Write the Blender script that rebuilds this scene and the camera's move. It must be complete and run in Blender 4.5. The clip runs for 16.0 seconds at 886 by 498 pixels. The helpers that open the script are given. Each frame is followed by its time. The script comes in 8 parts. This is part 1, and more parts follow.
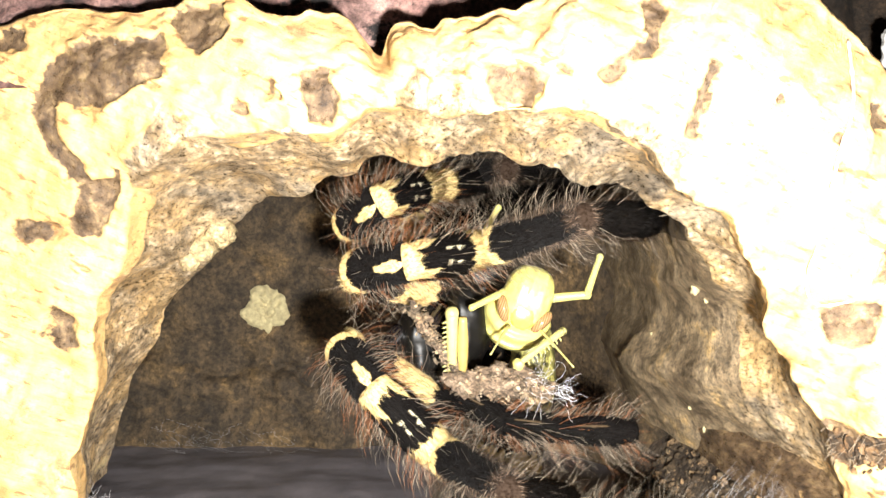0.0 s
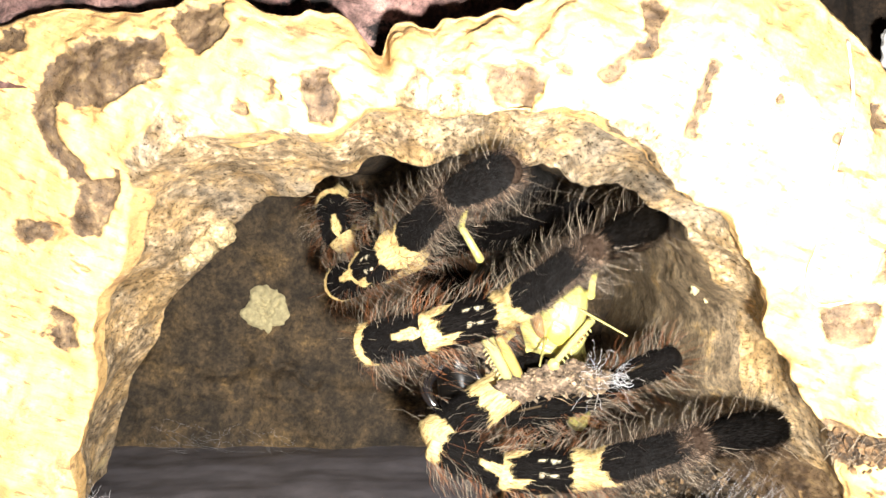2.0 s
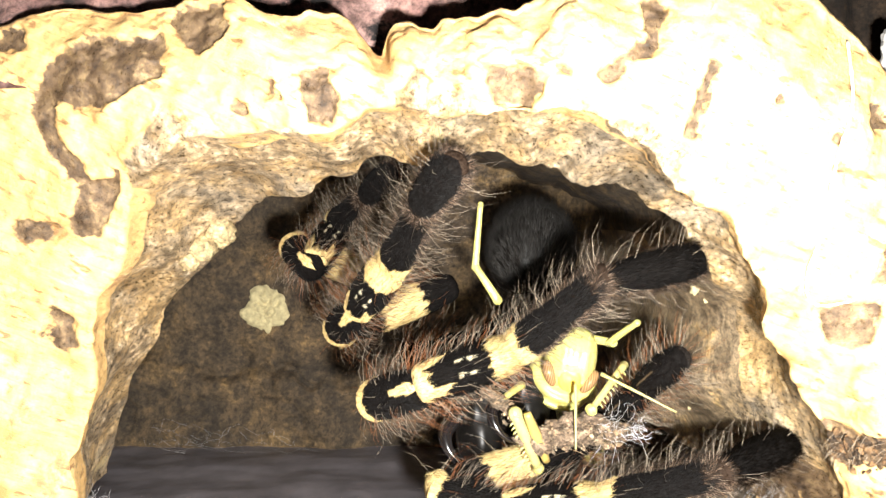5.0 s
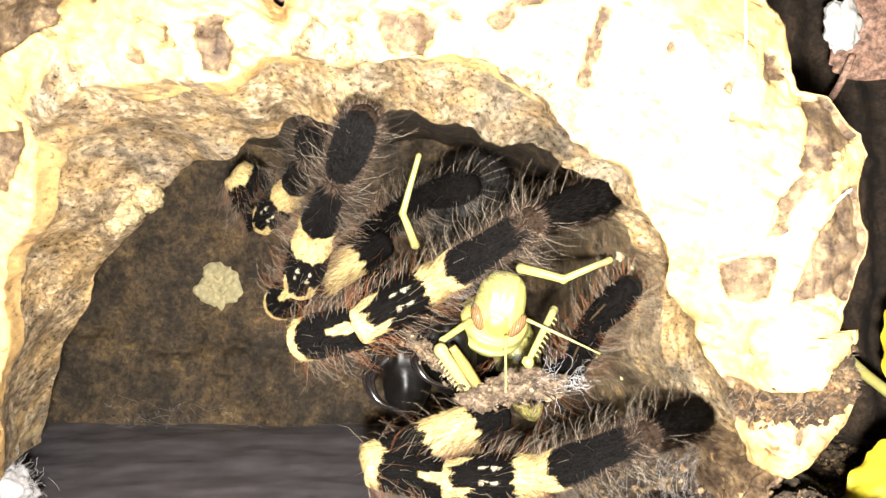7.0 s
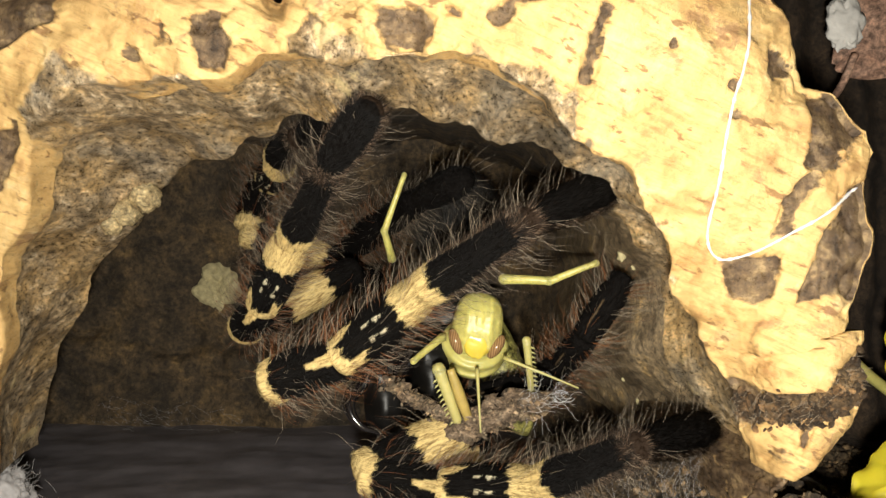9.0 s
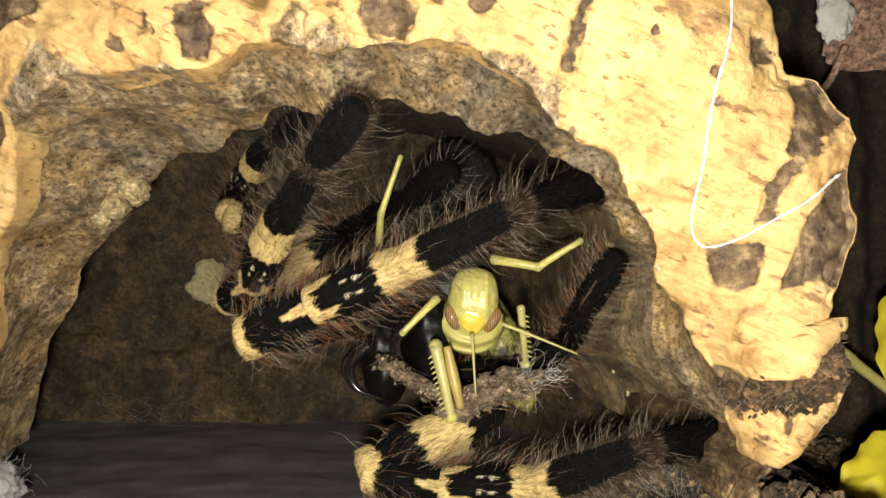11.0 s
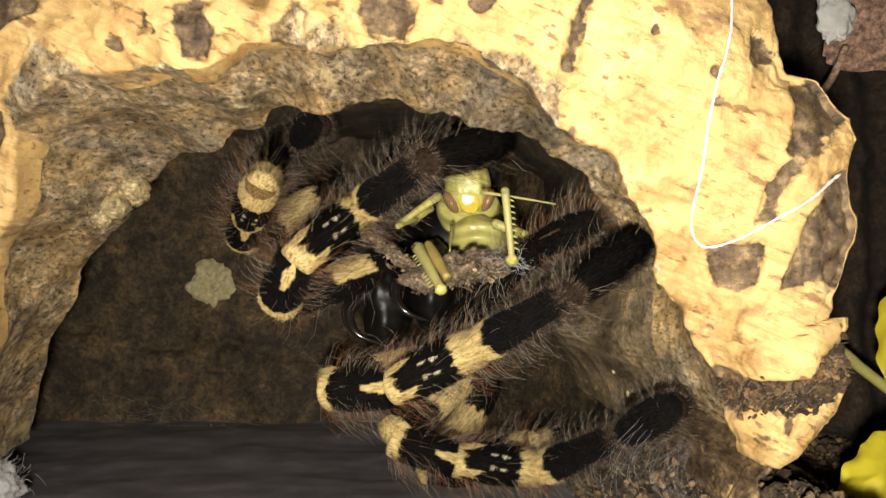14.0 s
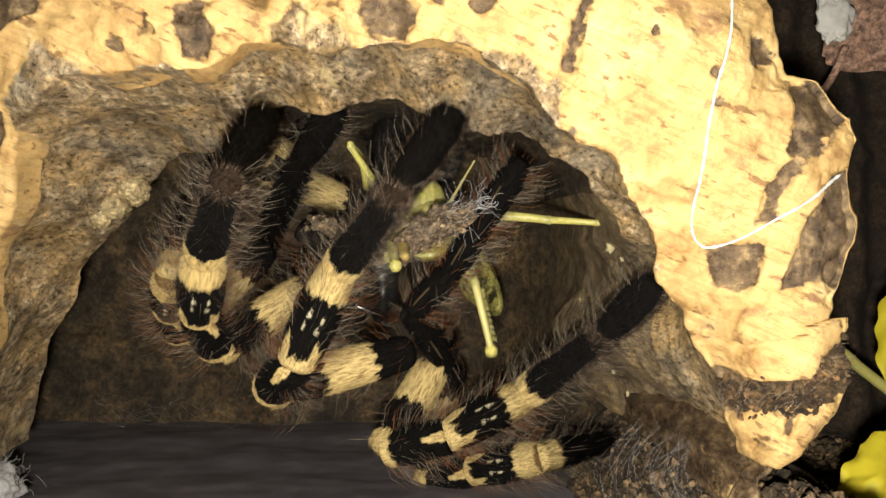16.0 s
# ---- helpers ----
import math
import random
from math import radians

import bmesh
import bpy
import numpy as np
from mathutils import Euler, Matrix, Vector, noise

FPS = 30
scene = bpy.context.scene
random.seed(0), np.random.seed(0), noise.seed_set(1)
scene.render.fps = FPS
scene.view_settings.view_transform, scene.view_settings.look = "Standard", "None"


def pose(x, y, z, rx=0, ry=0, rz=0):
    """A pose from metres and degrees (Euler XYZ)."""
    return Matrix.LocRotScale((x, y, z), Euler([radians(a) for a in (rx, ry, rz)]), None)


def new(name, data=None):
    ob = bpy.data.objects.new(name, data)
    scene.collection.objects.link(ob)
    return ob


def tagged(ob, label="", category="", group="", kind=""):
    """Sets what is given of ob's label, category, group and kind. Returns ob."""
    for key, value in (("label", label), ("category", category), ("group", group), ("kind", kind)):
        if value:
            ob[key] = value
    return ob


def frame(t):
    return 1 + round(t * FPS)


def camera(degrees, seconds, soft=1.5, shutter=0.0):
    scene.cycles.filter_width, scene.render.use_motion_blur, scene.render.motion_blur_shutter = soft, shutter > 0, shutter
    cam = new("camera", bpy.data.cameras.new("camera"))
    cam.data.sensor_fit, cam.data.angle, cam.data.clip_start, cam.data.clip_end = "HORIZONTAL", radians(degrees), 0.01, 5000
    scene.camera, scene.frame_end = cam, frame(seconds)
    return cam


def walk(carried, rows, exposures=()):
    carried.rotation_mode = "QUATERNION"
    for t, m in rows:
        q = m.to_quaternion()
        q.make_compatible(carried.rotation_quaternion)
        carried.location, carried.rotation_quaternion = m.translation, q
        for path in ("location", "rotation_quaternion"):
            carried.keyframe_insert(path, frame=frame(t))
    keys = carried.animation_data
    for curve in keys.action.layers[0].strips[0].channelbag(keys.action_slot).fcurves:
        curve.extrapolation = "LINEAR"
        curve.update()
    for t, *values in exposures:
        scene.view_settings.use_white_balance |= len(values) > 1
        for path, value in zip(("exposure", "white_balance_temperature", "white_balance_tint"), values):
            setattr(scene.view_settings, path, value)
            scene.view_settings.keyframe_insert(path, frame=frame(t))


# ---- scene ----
from mathutils.bvhtree import BVHTree

# ---------- camera and its way ----------
cam = camera(62.0, 16.0, soft=1.45, shutter=0.4)
walk(cam, [(0, pose(0, 0, 0, 90, 0, 0)),
    (5.5, pose(0.00003, -0.00005, 0.00004, 89.99, 0, -0.02)),
    (6, pose(0.00686, 0.00052, 0.00026, 89.76, 0.07, -0.27)),
    (6.5, pose(0.01162, 0.00076, -0.00535, 89.78, -0.59, -0.28)),
    (7, pose(0.01189, 0.00078, -0.00531, 89.75, -0.44, -0.34)),
    (7.5, pose(0.01199, 0.00074, -0.00550, 89.92, -0.44, -0.26)),
    (8, pose(0.01200, 0.00195, -0.00551, 89.89, -0.44, -0.29)),
    (10.5, pose(0.01206, 0.00190, -0.00552, 89.83, -0.34, -0.29)),
    (11, pose(0.01382, 0.00196, -0.00682, 89.83, -0.18, -0.34)),
    (12, pose(0.01386, 0.00197, -0.00690, 89.87, -0.23, -0.32)),
    (14, pose(0.01390, 0.00198, -0.00684, 89.84, -0.22, -0.30)),
    (16, pose(0.01375, 0.00196, -0.00684, 89.86, -0.23, -0.37))],
    exposures=[(0, 2.15, 5850, 9), (7.2, 2.1, 5900, 9), (7.45, 1.9, 5930, 8), (7.7, 1.42, 5960, 6), (8.0, 1.07, 6020, 6), (8.6, 0.63, 6200, 6), (10.5, 0.48, 6280, 6), (16, 0.48, 6280, 6)])

# ---------- light ----------
world = bpy.data.worlds.new("world")
scene.world = world
world.use_nodes = True
world.node_tree.nodes["Background"].inputs[0].default_value = (0.9, 0.95, 1.0, 1)
world.node_tree.nodes["Background"].inputs[1].default_value = 0.002

torch = bpy.data.lights.new("torch", "POINT")
torch.energy, torch.shadow_soft_size, torch.color = 0.80, 0.003, (1.0, 0.915, 0.785)
new("torch", torch).location = (0.012, -0.006, -0.015)

# ---------- materials ----------
def mat(name, rough=0.7, metal=0.0):
    m = bpy.data.materials.new(name)
    m.use_nodes = True
    b = m.node_tree.nodes["Principled BSDF"]
    b.inputs["Roughness"].default_value = rough
    b.inputs["Metallic"].default_value = metal
    return m, m.node_tree.nodes, m.node_tree.links, b


def tex_noise(n, l, co, scale, detail=6.0, rough=0.6, distort=0.0):
    t = n.new("ShaderNodeTexNoise")
    t.inputs["Scale"].default_value = scale
    t.inputs["Detail"].default_value = detail
    t.inputs["Roughness"].default_value = rough
    t.inputs["Distortion"].default_value = distort
    l.new(co, t.inputs["Vector"])
    return t.outputs["Fac"]


def ramp(n, l, fac, stops):
    r = n.new("ShaderNodeValToRGB")
    el = r.color_ramp.elements
    el[0].position, el[0].color = stops[0][0], (*stops[0][1], 1)
    el[1].position, el[1].color = stops[-1][0], (*stops[-1][1], 1)
    for p, c in stops[1:-1]:
        e = el.new(p)
        e.color = (*c, 1)
    l.new(fac, r.inputs["Fac"])
    return r.outputs["Color"]


def mix(n, l, fac, a, b, mode="MIX"):
    m = n.new("ShaderNodeMix")
    m.data_type, m.blend_type = "RGBA", mode
    for socket, value in ((m.inputs[0], fac), (m.inputs[6], a), (m.inputs[7], b)):
        if isinstance(value, (int, float)):
            socket.default_value = value
        elif isinstance(value, tuple):
            socket.default_value = (*value, 1)
        else:
            l.new(value, socket)
    return m.outputs[2]


def bump(n, l, b, height, strength, distance):
    t = n.new("ShaderNodeBump")
    t.inputs["Strength"].default_value = strength
    t.inputs["Distance"].default_value = distance
    l.new(height, t.inputs["Height"])
    l.new(t.outputs["Normal"], b.inputs["Normal"])


def object_co(n):
    return n.new("ShaderNodeTexCoord").outputs["Object"]


def grainy(name, stops, scale, rough=0.8, relief=0.5, distance=0.0004, fine=900.0, speck=None, loose=False):
    """A rough natural surface: two scales of colour and of relief."""
    m, n, l, b = mat(name, rough)
    co = object_co(n)
    big = tex_noise(n, l, co, scale, 10, 0.74, 0.3)
    small = tex_noise(n, l, co, fine, 8, 0.76)
    mid = tex_noise(n, l, co, scale * 4.5, 8, 0.72, 0.2)
    c = ramp(n, l, big, stops)
    c = mix(n, l, 0.85, c, ramp(n, l, mid, [(0.34, (0.30, 0.28, 0.26)), (0.50, (1.0, 1.0, 1.0)), (0.66, (1.7, 1.65, 1.55))]), "MULTIPLY")
    c = mix(n, l, 0.8, c, ramp(n, l, small, [(0.36, (0.15, 0.14, 0.13)), (0.51, (1.0, 1.0, 1.0)), (0.68, (1.9, 1.85, 1.75))]), "MULTIPLY")
    if loose:
        geo = n.new("ShaderNodeNewGeometry")
        c = mix(n, l, 1.0, c, ramp(n, l, geo.outputs["Random Per Island"], [(0.0, (0.35, 0.32, 0.28)), (0.6, (1.0, 1.0, 0.95)), (1.0, (2.2, 2.0, 1.7))]), "MULTIPLY")
    if speck:
        s = tex_noise(n, l, co, scale * 2.7, 5, 0.7)
        c = mix(n, l, ramp(n, l, s, [(0.56, (0, 0, 0)), (0.64, (1, 1, 1))]), c, speck)
    l.new(c, b.inputs["Base Color"])
    add = n.new("ShaderNodeMath")
    add.operation = "MULTIPLY_ADD"
    l.new(big, add.inputs[0])
    add.inputs[1].default_value = 1.5
    both = n.new("ShaderNodeMath")
    l.new(small, both.inputs[0])
    l.new(mid, both.inputs[1])
    l.new(both.outputs[0], add.inputs[2])
    bump(n, l, b, add.outputs[0], relief, distance)
    return m


def cork_material():
    """Pale torn cork; 'crust' says where dark outer bark remains, 'inner' where the weathered lining begins."""
    m, n, l, b = mat("cork", 0.62)
    # the tissue runs along the hollow, so its grain is longer that way
    along = n.new("ShaderNodeMapping")
    along.inputs["Scale"].default_value = (1.0, 0.5, 1.0)
    l.new(object_co(n), along.inputs["Vector"])
    co = along.outputs[0]

    def value(name):
        at = n.new("ShaderNodeAttribute")
        at.attribute_name = name
        return at.outputs["Fac"]

    def plus(x, k, y):
        q = n.new("ShaderNodeMath")
        q.operation = "MULTIPLY_ADD"
        l.new(x, q.inputs[0])
        q.inputs[1].default_value = k
        if isinstance(y, float):
            q.inputs[2].default_value = y
        else:
            l.new(y, q.inputs[2])
        return q.outputs[0]

    def laid(turn, long, wide, deep=600.0):
        q = n.new("ShaderNodeMapping")
        q.vector_type = "TEXTURE"
        q.inputs["Rotation"].default_value = (0, turn, 0)
        q.inputs["Scale"].default_value = (1 / long, 1 / deep, 1 / wide)
        l.new(co, q.inputs["Vector"])
        return q.outputs[0]

    big = tex_noise(n, l, co, 95, 8, 0.65, 0.3)
    mid = tex_noise(n, l, co, 280, 7, 0.66, 0.1)
    fine = tex_noise(n, l, co, 1500, 6, 0.78)
    grain = tex_noise(n, l, laid(0.42, 170.0, 1900.0), 1.0, 5, 0.65, 0.3)
    flecks = tex_noise(n, l, laid(0.42, 320.0, 900.0), 1.0, 4, 0.6, 0.2)
    pale = ramp(n, l, plus(big, 0.5, plus(mid, 0.5, 0.0)), [(0.36, (0.42, 0.23, 0.085)), (0.44, (0.62, 0.39, 0.15)), (0.54, (0.74, 0.50, 0.205)), (0.66, (0.80, 0.61, 0.32))])
    pale = mix(n, l, 0.4, pale, ramp(n, l, grain, [(0.34, (0.45, 0.30, 0.18)), (0.50, (1, 1, 1))]), "MULTIPLY")
    pale = mix(n, l, ramp(n, l, flecks, [(0.60, (0, 0, 0)), (0.66, (0.85, 0.85, 0.85))]), pale, (0.22, 0.115, 0.045))
    pale = mix(n, l, ramp(n, l, tex_noise(n, l, co, 190, 6, 0.7, 0.4), [(0.57, (0, 0, 0)), (0.65, (0.75, 0.75, 0.75))]), pale, (0.34, 0.18, 0.085))
    # weathered lining of the hollow: ochre, tan and grey grit, with dark pits
    grit = tex_noise(n, l, co, 620, 8, 0.74, 0.0)
    lining = ramp(n, l, grit, [(0.30, (0.04, 0.028, 0.016)), (0.41, (0.17, 0.12, 0.066)), (0.50, (0.31, 0.225, 0.128)), (0.58, (0.45, 0.34, 0.205)), (0.68, (0.72, 0.61, 0.43))])
    lining = mix(n, l, ramp(n, l, tex_noise(n, l, co, 130, 9, 0.72, 0.0), [(0.46, (0, 0, 0)), (0.57, (0.65, 0.65, 0.65))]), lining, (0.45, 0.29, 0.115))
    lining = mix(n, l, ramp(n, l, tex_noise(n, l, co, 62, 7, 0.65, 0.3), [(0.49, (0, 0, 0)), (0.62, (0.6, 0.6, 0.6))]), lining, (0.20, 0.180, 0.145))
    pits = n.new("ShaderNodeTexVoronoi")
    pits.inputs["Scale"].default_value = 330
    l.new(co, pits.inputs["Vector"])
    lining = mix(n, l, ramp(n, l, plus(grit, 0.45, plus(pits.outputs["Distance"], 1.0, 0.0)), [(0.30, (0.75, 0.75, 0.75)), (0.40, (0, 0, 0))]), lining, (0.055, 0.040, 0.026))
    lining = mix(n, l, 0.8, lining, ramp(n, l, fine, [(0.36, (0.12, 0.10, 0.08)), (0.50, (1, 1, 1)), (0.66, (1.9, 1.85, 1.8))]), "MULTIPLY")
    lining = mix(n, l, 1.0, lining, ramp(n, l, tex_noise(n, l, co, 150, 7, 0.7, 0.1), [(0.36, (0.46, 0.45, 0.44)), (0.5, (1.04, 1.06, 1.10)), (0.64, (1.58, 1.58, 1.56))]), "MULTIPLY")
    # rags of the pale layer still stick to the lining
    rags = ramp(n, l, tex_noise(n, l, co, 75, 9, 0.7, 0.3), [(0.615, (0, 0, 0)), (0.65, (0.8, 0.8, 0.8))])
    lining = mix(n, l, rags, lining, (0.66, 0.52, 0.26))
    scab = ramp(n, l, tex_noise(n, l, co, 420, 8, 0.72, 0.2), [(0.34, (0.028, 0.017, 0.010)), (0.46, (0.105, 0.066, 0.036)), (0.55, (0.19, 0.125, 0.066)), (0.66, (0.40, 0.28, 0.14))])
    scab = mix(n, l, 0.55, scab, ramp(n, l, fine, [(0.34, (0.25, 0.25, 0.25)), (0.6, (1, 1, 1))]), "MULTIPLY")
    scab_mask = ramp(n, l, plus(mid, 0.6, plus(flecks, 0.25, plus(value("crust"), 0.5, 0.0))), [(0.64, (0, 0, 0)), (0.71, (1, 1, 1))])
    in_mask = ramp(n, l, plus(mid, 0.5, plus(big, 0.7, plus(value("inner"), 1.0, -0.6))), [(0.36, (0, 0, 0)), (0.60, (1, 1, 1))])
    c = mix(n, l, scab_mask, pale, scab)
    l.new(mix(n, l, in_mask, c, lining), b.inputs["Base Color"])
    l.new(ramp(n, l, fine, [(0.40, (0.22, 0.22, 0.22)), (0.58, (0.75, 0.75, 0.75))]), b.inputs["Roughness"])
    torn = plus(grain, 0.25, plus(flecks, -0.3, 0.5))
    face_relief = n.new("ShaderNodeMix")
    l.new(in_mask, face_relief.inputs[0])
    l.new(torn, face_relief.inputs[2])
    l.new(plus(grit, 1.4, plus(pits.outputs["Distance"], 0.5, 0.0)), face_relief.inputs[3])
    rough = plus(fine, 0.9, plus(mid, 1.0, plus(scab_mask, 0.35, plus(rags, 0.5, face_relief.outputs[0]))))
    bump(n, l, b, rough, 0.85, 0.00036)
    return m


def tinted(name, rough, sheen=0.0, spec=0.5, fine=1500.0, amount=0.35):
    """Colour from the mesh's own pattern, broken up by fine noise."""
    m, n, l, b = mat(name, rough)
    at = n.new("ShaderNodeAttribute")
    at.attribute_name = "tint"
    co = object_co(n)
    lay = n.new("ShaderNodeMapping")
    lay.inputs["Scale"].default_value = (0.22, 1.0, 1.0)
    l.new(co, lay.inputs["Vector"])
    small = tex_noise(n, l, lay.outputs[0], fine, 4, 0.6, 0.3)
    c = mix(n, l, amount, at.outputs["Color"], ramp(n, l, small, [(0.36, (0.16, 0.09, 0.05)), (0.56, (1.0, 1.0, 1.0))]), "MULTIPLY")
    l.new(c, b.inputs["Base Color"])
    b.inputs["Specular IOR Level"].default_value = spec
    b.inputs["Sheen Weight"].default_value = sheen
    bump(n, l, b, small, 0.9, 0.0003)
    return m


def plain(name, colour, rough, spec=0.5, scale=500.0, vary=0.3, relief=0.3, coat=0.0, trans=0.0):
    m, n, l, b = mat(name, rough)
    co = object_co(n)
    t = tex_noise(n, l, co, scale, 5, 0.6)
    c = mix(n, l, vary, colour, ramp(n, l, t, [(0.3, (0.35, 0.35, 0.35)), (0.7, (1.0, 1.0, 1.0))]), "MULTIPLY")
    l.new(c, b.inputs["Base Color"])
    b.inputs["Specular IOR Level"].default_value = spec
    b.inputs["Coat Weight"].default_value = coat
    if trans:
        b.inputs["Subsurface Weight"].default_value = trans
        b.inputs["Subsurface Radius"].default_value = (0.002, 0.0015, 0.0006)
        b.inputs["Subsurface Scale"].default_value = 0.6
    bump(n, l, b, t, relief, 0.0002)
    return m


def striped(name, light, dark, scale):
    """Glossy bands along the length of an insect's eye."""
    m, n, l, b = mat(name, 0.12)
    w = n.new("ShaderNodeTexWave")
    w.bands_direction = "X"
    w.inputs["Scale"].default_value = scale * 0.5
    w.inputs["Distortion"].default_value = 1.5
    l.new(object_co(n), w.inputs["Vector"])
    l.new(ramp(n, l, w.outputs["Fac"], [(0.35, dark), (0.65, light)]), b.inputs["Base Color"])
    b.inputs["Coat Weight"].default_value = 0.5
    return m


CORK = cork_material()
# brown bark of cavity and back wall, darkened to put in the hollow's shade
SHADED_BARK = grainy("shade_darkened_bark", [(0.28, (0.010, 0.007, 0.004)), (0.42, (0.038, 0.026, 0.014)), (0.53, (0.075, 0.050, 0.025)), (0.62, (0.14, 0.09, 0.037)), (0.75, (0.21, 0.15, 0.075))], 70, 0.72, 0.8, 0.0006)
SOILED = grainy("soiled_lining", [(0.3, (0.05, 0.036, 0.02)), (0.42, (0.19, 0.14, 0.085)), (0.54, (0.31, 0.235, 0.145)), (0.64, (0.46, 0.31, 0.13)), (0.78, (0.54, 0.43, 0.25))], 85, 0.45, 0.9, 0.0005, 1400.0)
FAR_BARK = grainy("purple_bark", [(0.35, (0.02, 0.013, 0.012)), (0.44, (0.17, 0.09, 0.08)), (0.56, (0.33, 0.20, 0.175)), (0.72, (0.48, 0.32, 0.28))], 45, 0.8, 0.8, 0.001, speck=(0.012, 0.009, 0.009))
SIDE_BARK = grainy("side_bark", [(0.3, (0.012, 0.008, 0.005)), (0.55, (0.045, 0.028, 0.016)), (0.75, (0.09, 0.058, 0.033))], 55, 0.8, 0.8, 0.0008)
SOIL = grainy("soil", [(0.3, (0.04, 0.026, 0.016)), (0.5, (0.10, 0.07, 0.045)), (0.7, (0.20, 0.15, 0.10))], 120, 0.9, 0.9, 0.0008)
CLOD = grainy("soil_clod", [(0.3, (0.04, 0.026, 0.014)), (0.5, (0.13, 0.09, 0.052)), (0.7, (0.28, 0.21, 0.13))], 220, 0.9, 0.9, 0.0006, loose=True)
CRUMB = grainy("dark_crumb", [(0.3, (0.025, 0.015, 0.008)), (0.5, (0.085, 0.052, 0.026)), (0.7, (0.22, 0.15, 0.08))], 220, 0.6, 0.9, 0.0006, loose=True)
CRUMB_PALE = grainy("pale_crumb", [(0.3, (0.07, 0.05, 0.032)), (0.5, (0.20, 0.15, 0.10)), (0.7, (0.42, 0.35, 0.27))], 260, 0.8, 0.9, 0.0005, loose=True)
LICHEN = plain("lichen", (0.56, 0.48, 0.26), 0.9, vary=0.7, scale=700, relief=0.9)
ROOM = plain("dark_room_paint", (0.06, 0.055, 0.05), 0.9, scale=20)
SILK = plain("silk", (0.75, 0.73, 0.70), 0.5, vary=0.2, trans=0.3)
OLD_SILK = plain("old_silk", (0.42, 0.40, 0.40), 0.7, vary=0.5, relief=0.8)
YELLOW_LEAF = plain("yellow_leaf", (0.80, 0.66, 0.04), 0.5, vary=0.25, scale=180, trans=0.2)
DRY_LEAF = grainy("dry_leaf", [(0.3, (0.22, 0.12, 0.08)), (0.55, (0.42, 0.26, 0.19)), (0.75, (0.60, 0.45, 0.36))], 120, 0.7, 0.5, 0.0004)
MOULD = plain("white_mould", (0.75, 0.72, 0.68), 0.95, vary=0.4, relief=0.8)
CUTICLE = tinted("spider_cuticle", 0.8, 0.0, 0.04, 2600.0, 0.75)
HAIR = tinted("spider_hair", 0.55, 0.0, 0.12, amount=0.1)
BODY_BLACK = plain("velvet_black", (0.004, 0.0035, 0.003), 0.42, spec=0.25)
ABDOMEN_HAIR = plain("abdomen_hair", (0.05, 0.046, 0.042), 0.6, spec=0.3)
FANG_BLACK = plain("polished_black", (0.010, 0.008, 0.008), 0.12, spec=0.8, vary=0.1, relief=0.02, coat=0.6)
LOCUST_PALE = plain("locust_pale", (0.68, 0.62, 0.19), 0.30, vary=0.6, scale=900, relief=0.9, trans=0.35)
LOCUST_LEG = plain("locust_leg", (0.50, 0.45, 0.17), 0.4, vary=0.3, scale=700, trans=0.3)
LOCUST_FEMUR = plain("locust_femur", (0.46, 0.34, 0.10), 0.4, vary=0.5, scale=500, trans=0.2)
LOCUST_YELLOW = plain("locust_yellow", (0.74, 0.58, 0.08), 0.28, vary=0.25, scale=600, trans=0.3)
LOCUST_GREEN = plain("locust_green", (0.56, 0.51, 0.16), 0.34, vary=0.4, scale=400, trans=0.3)
LOCUST_SPOTTED = grainy("locust_spotted", [(0.40, (0.02, 0.018, 0.010)), (0.50, (0.30, 0.28, 0.08)), (0.7, (0.50, 0.46, 0.16))], 380, 0.45, 0.2, 0.0001)
LOCUST_EYE = striped("locust_eye", (0.33, 0.20, 0.09), (0.17, 0.09, 0.04), 1700.0)
TAN_SCAB = grainy("tan_scab", [(0.3, (0.25, 0.17, 0.08)), (0.5, (0.46, 0.36, 0.19)), (0.7, (0.60, 0.50, 0.30))], 300, 0.5, 0.8, 0.0004)
FIBRE = plain("pale_fibre", (0.30, 0.24, 0.17), 0.6, vary=0.5)
DEBRIS = grainy("debris", [(0.3, (0.06, 0.04, 0.025)), (0.5, (0.18, 0.125, 0.08)), (0.7, (0.36, 0.28, 0.20))], 320, 0.85, 0.9, 0.0005)


# ---------- mesh helpers ----------
def mesh_ob(name, verts, faces, material, smooth=True):
    me = bpy.data.meshes.new(name)
    me.from_pydata([tuple(v) for v in verts], [], faces)
    me.materials.append(material)
    if smooth:
        me.polygons.foreach_set("use_smooth", [True] * len(me.polygons))
    me.update()
    return new(name, me)


def under(ob, parent):
    ob.parent = parent
    return ob


def thing(name, at, label, category, group=""):
    e = new(name)
    e.empty_display_size = 0.01
    e.location = at
    return tagged(e, label, category, group)


def fbm(p, scale, octaves=4, seed=0.0):
    return noise.fractal(Vector((p[0] * scale + seed, p[1] * scale - seed, p[2] * scale + 2 * seed)), 1.0, 2.0, octaves)


def grid_faces(nu, nv, wrap=False):
    f = []
    for i in range(nu - 1):
        for j in range(nv if wrap else nv - 1):
            k = (j + 1) % nv
            f.append((i * nv + j, i * nv + k, (i + 1) * nv + k, (i + 1) * nv + j))
    return f


def normals_of(g):
    du = np.gradient(g, axis=0)
    dv = np.gradient(g, axis=1)
    n = np.cross(du, dv)
    return n / np.maximum(np.linalg.norm(n, axis=-1, keepdims=True), 1e-12)


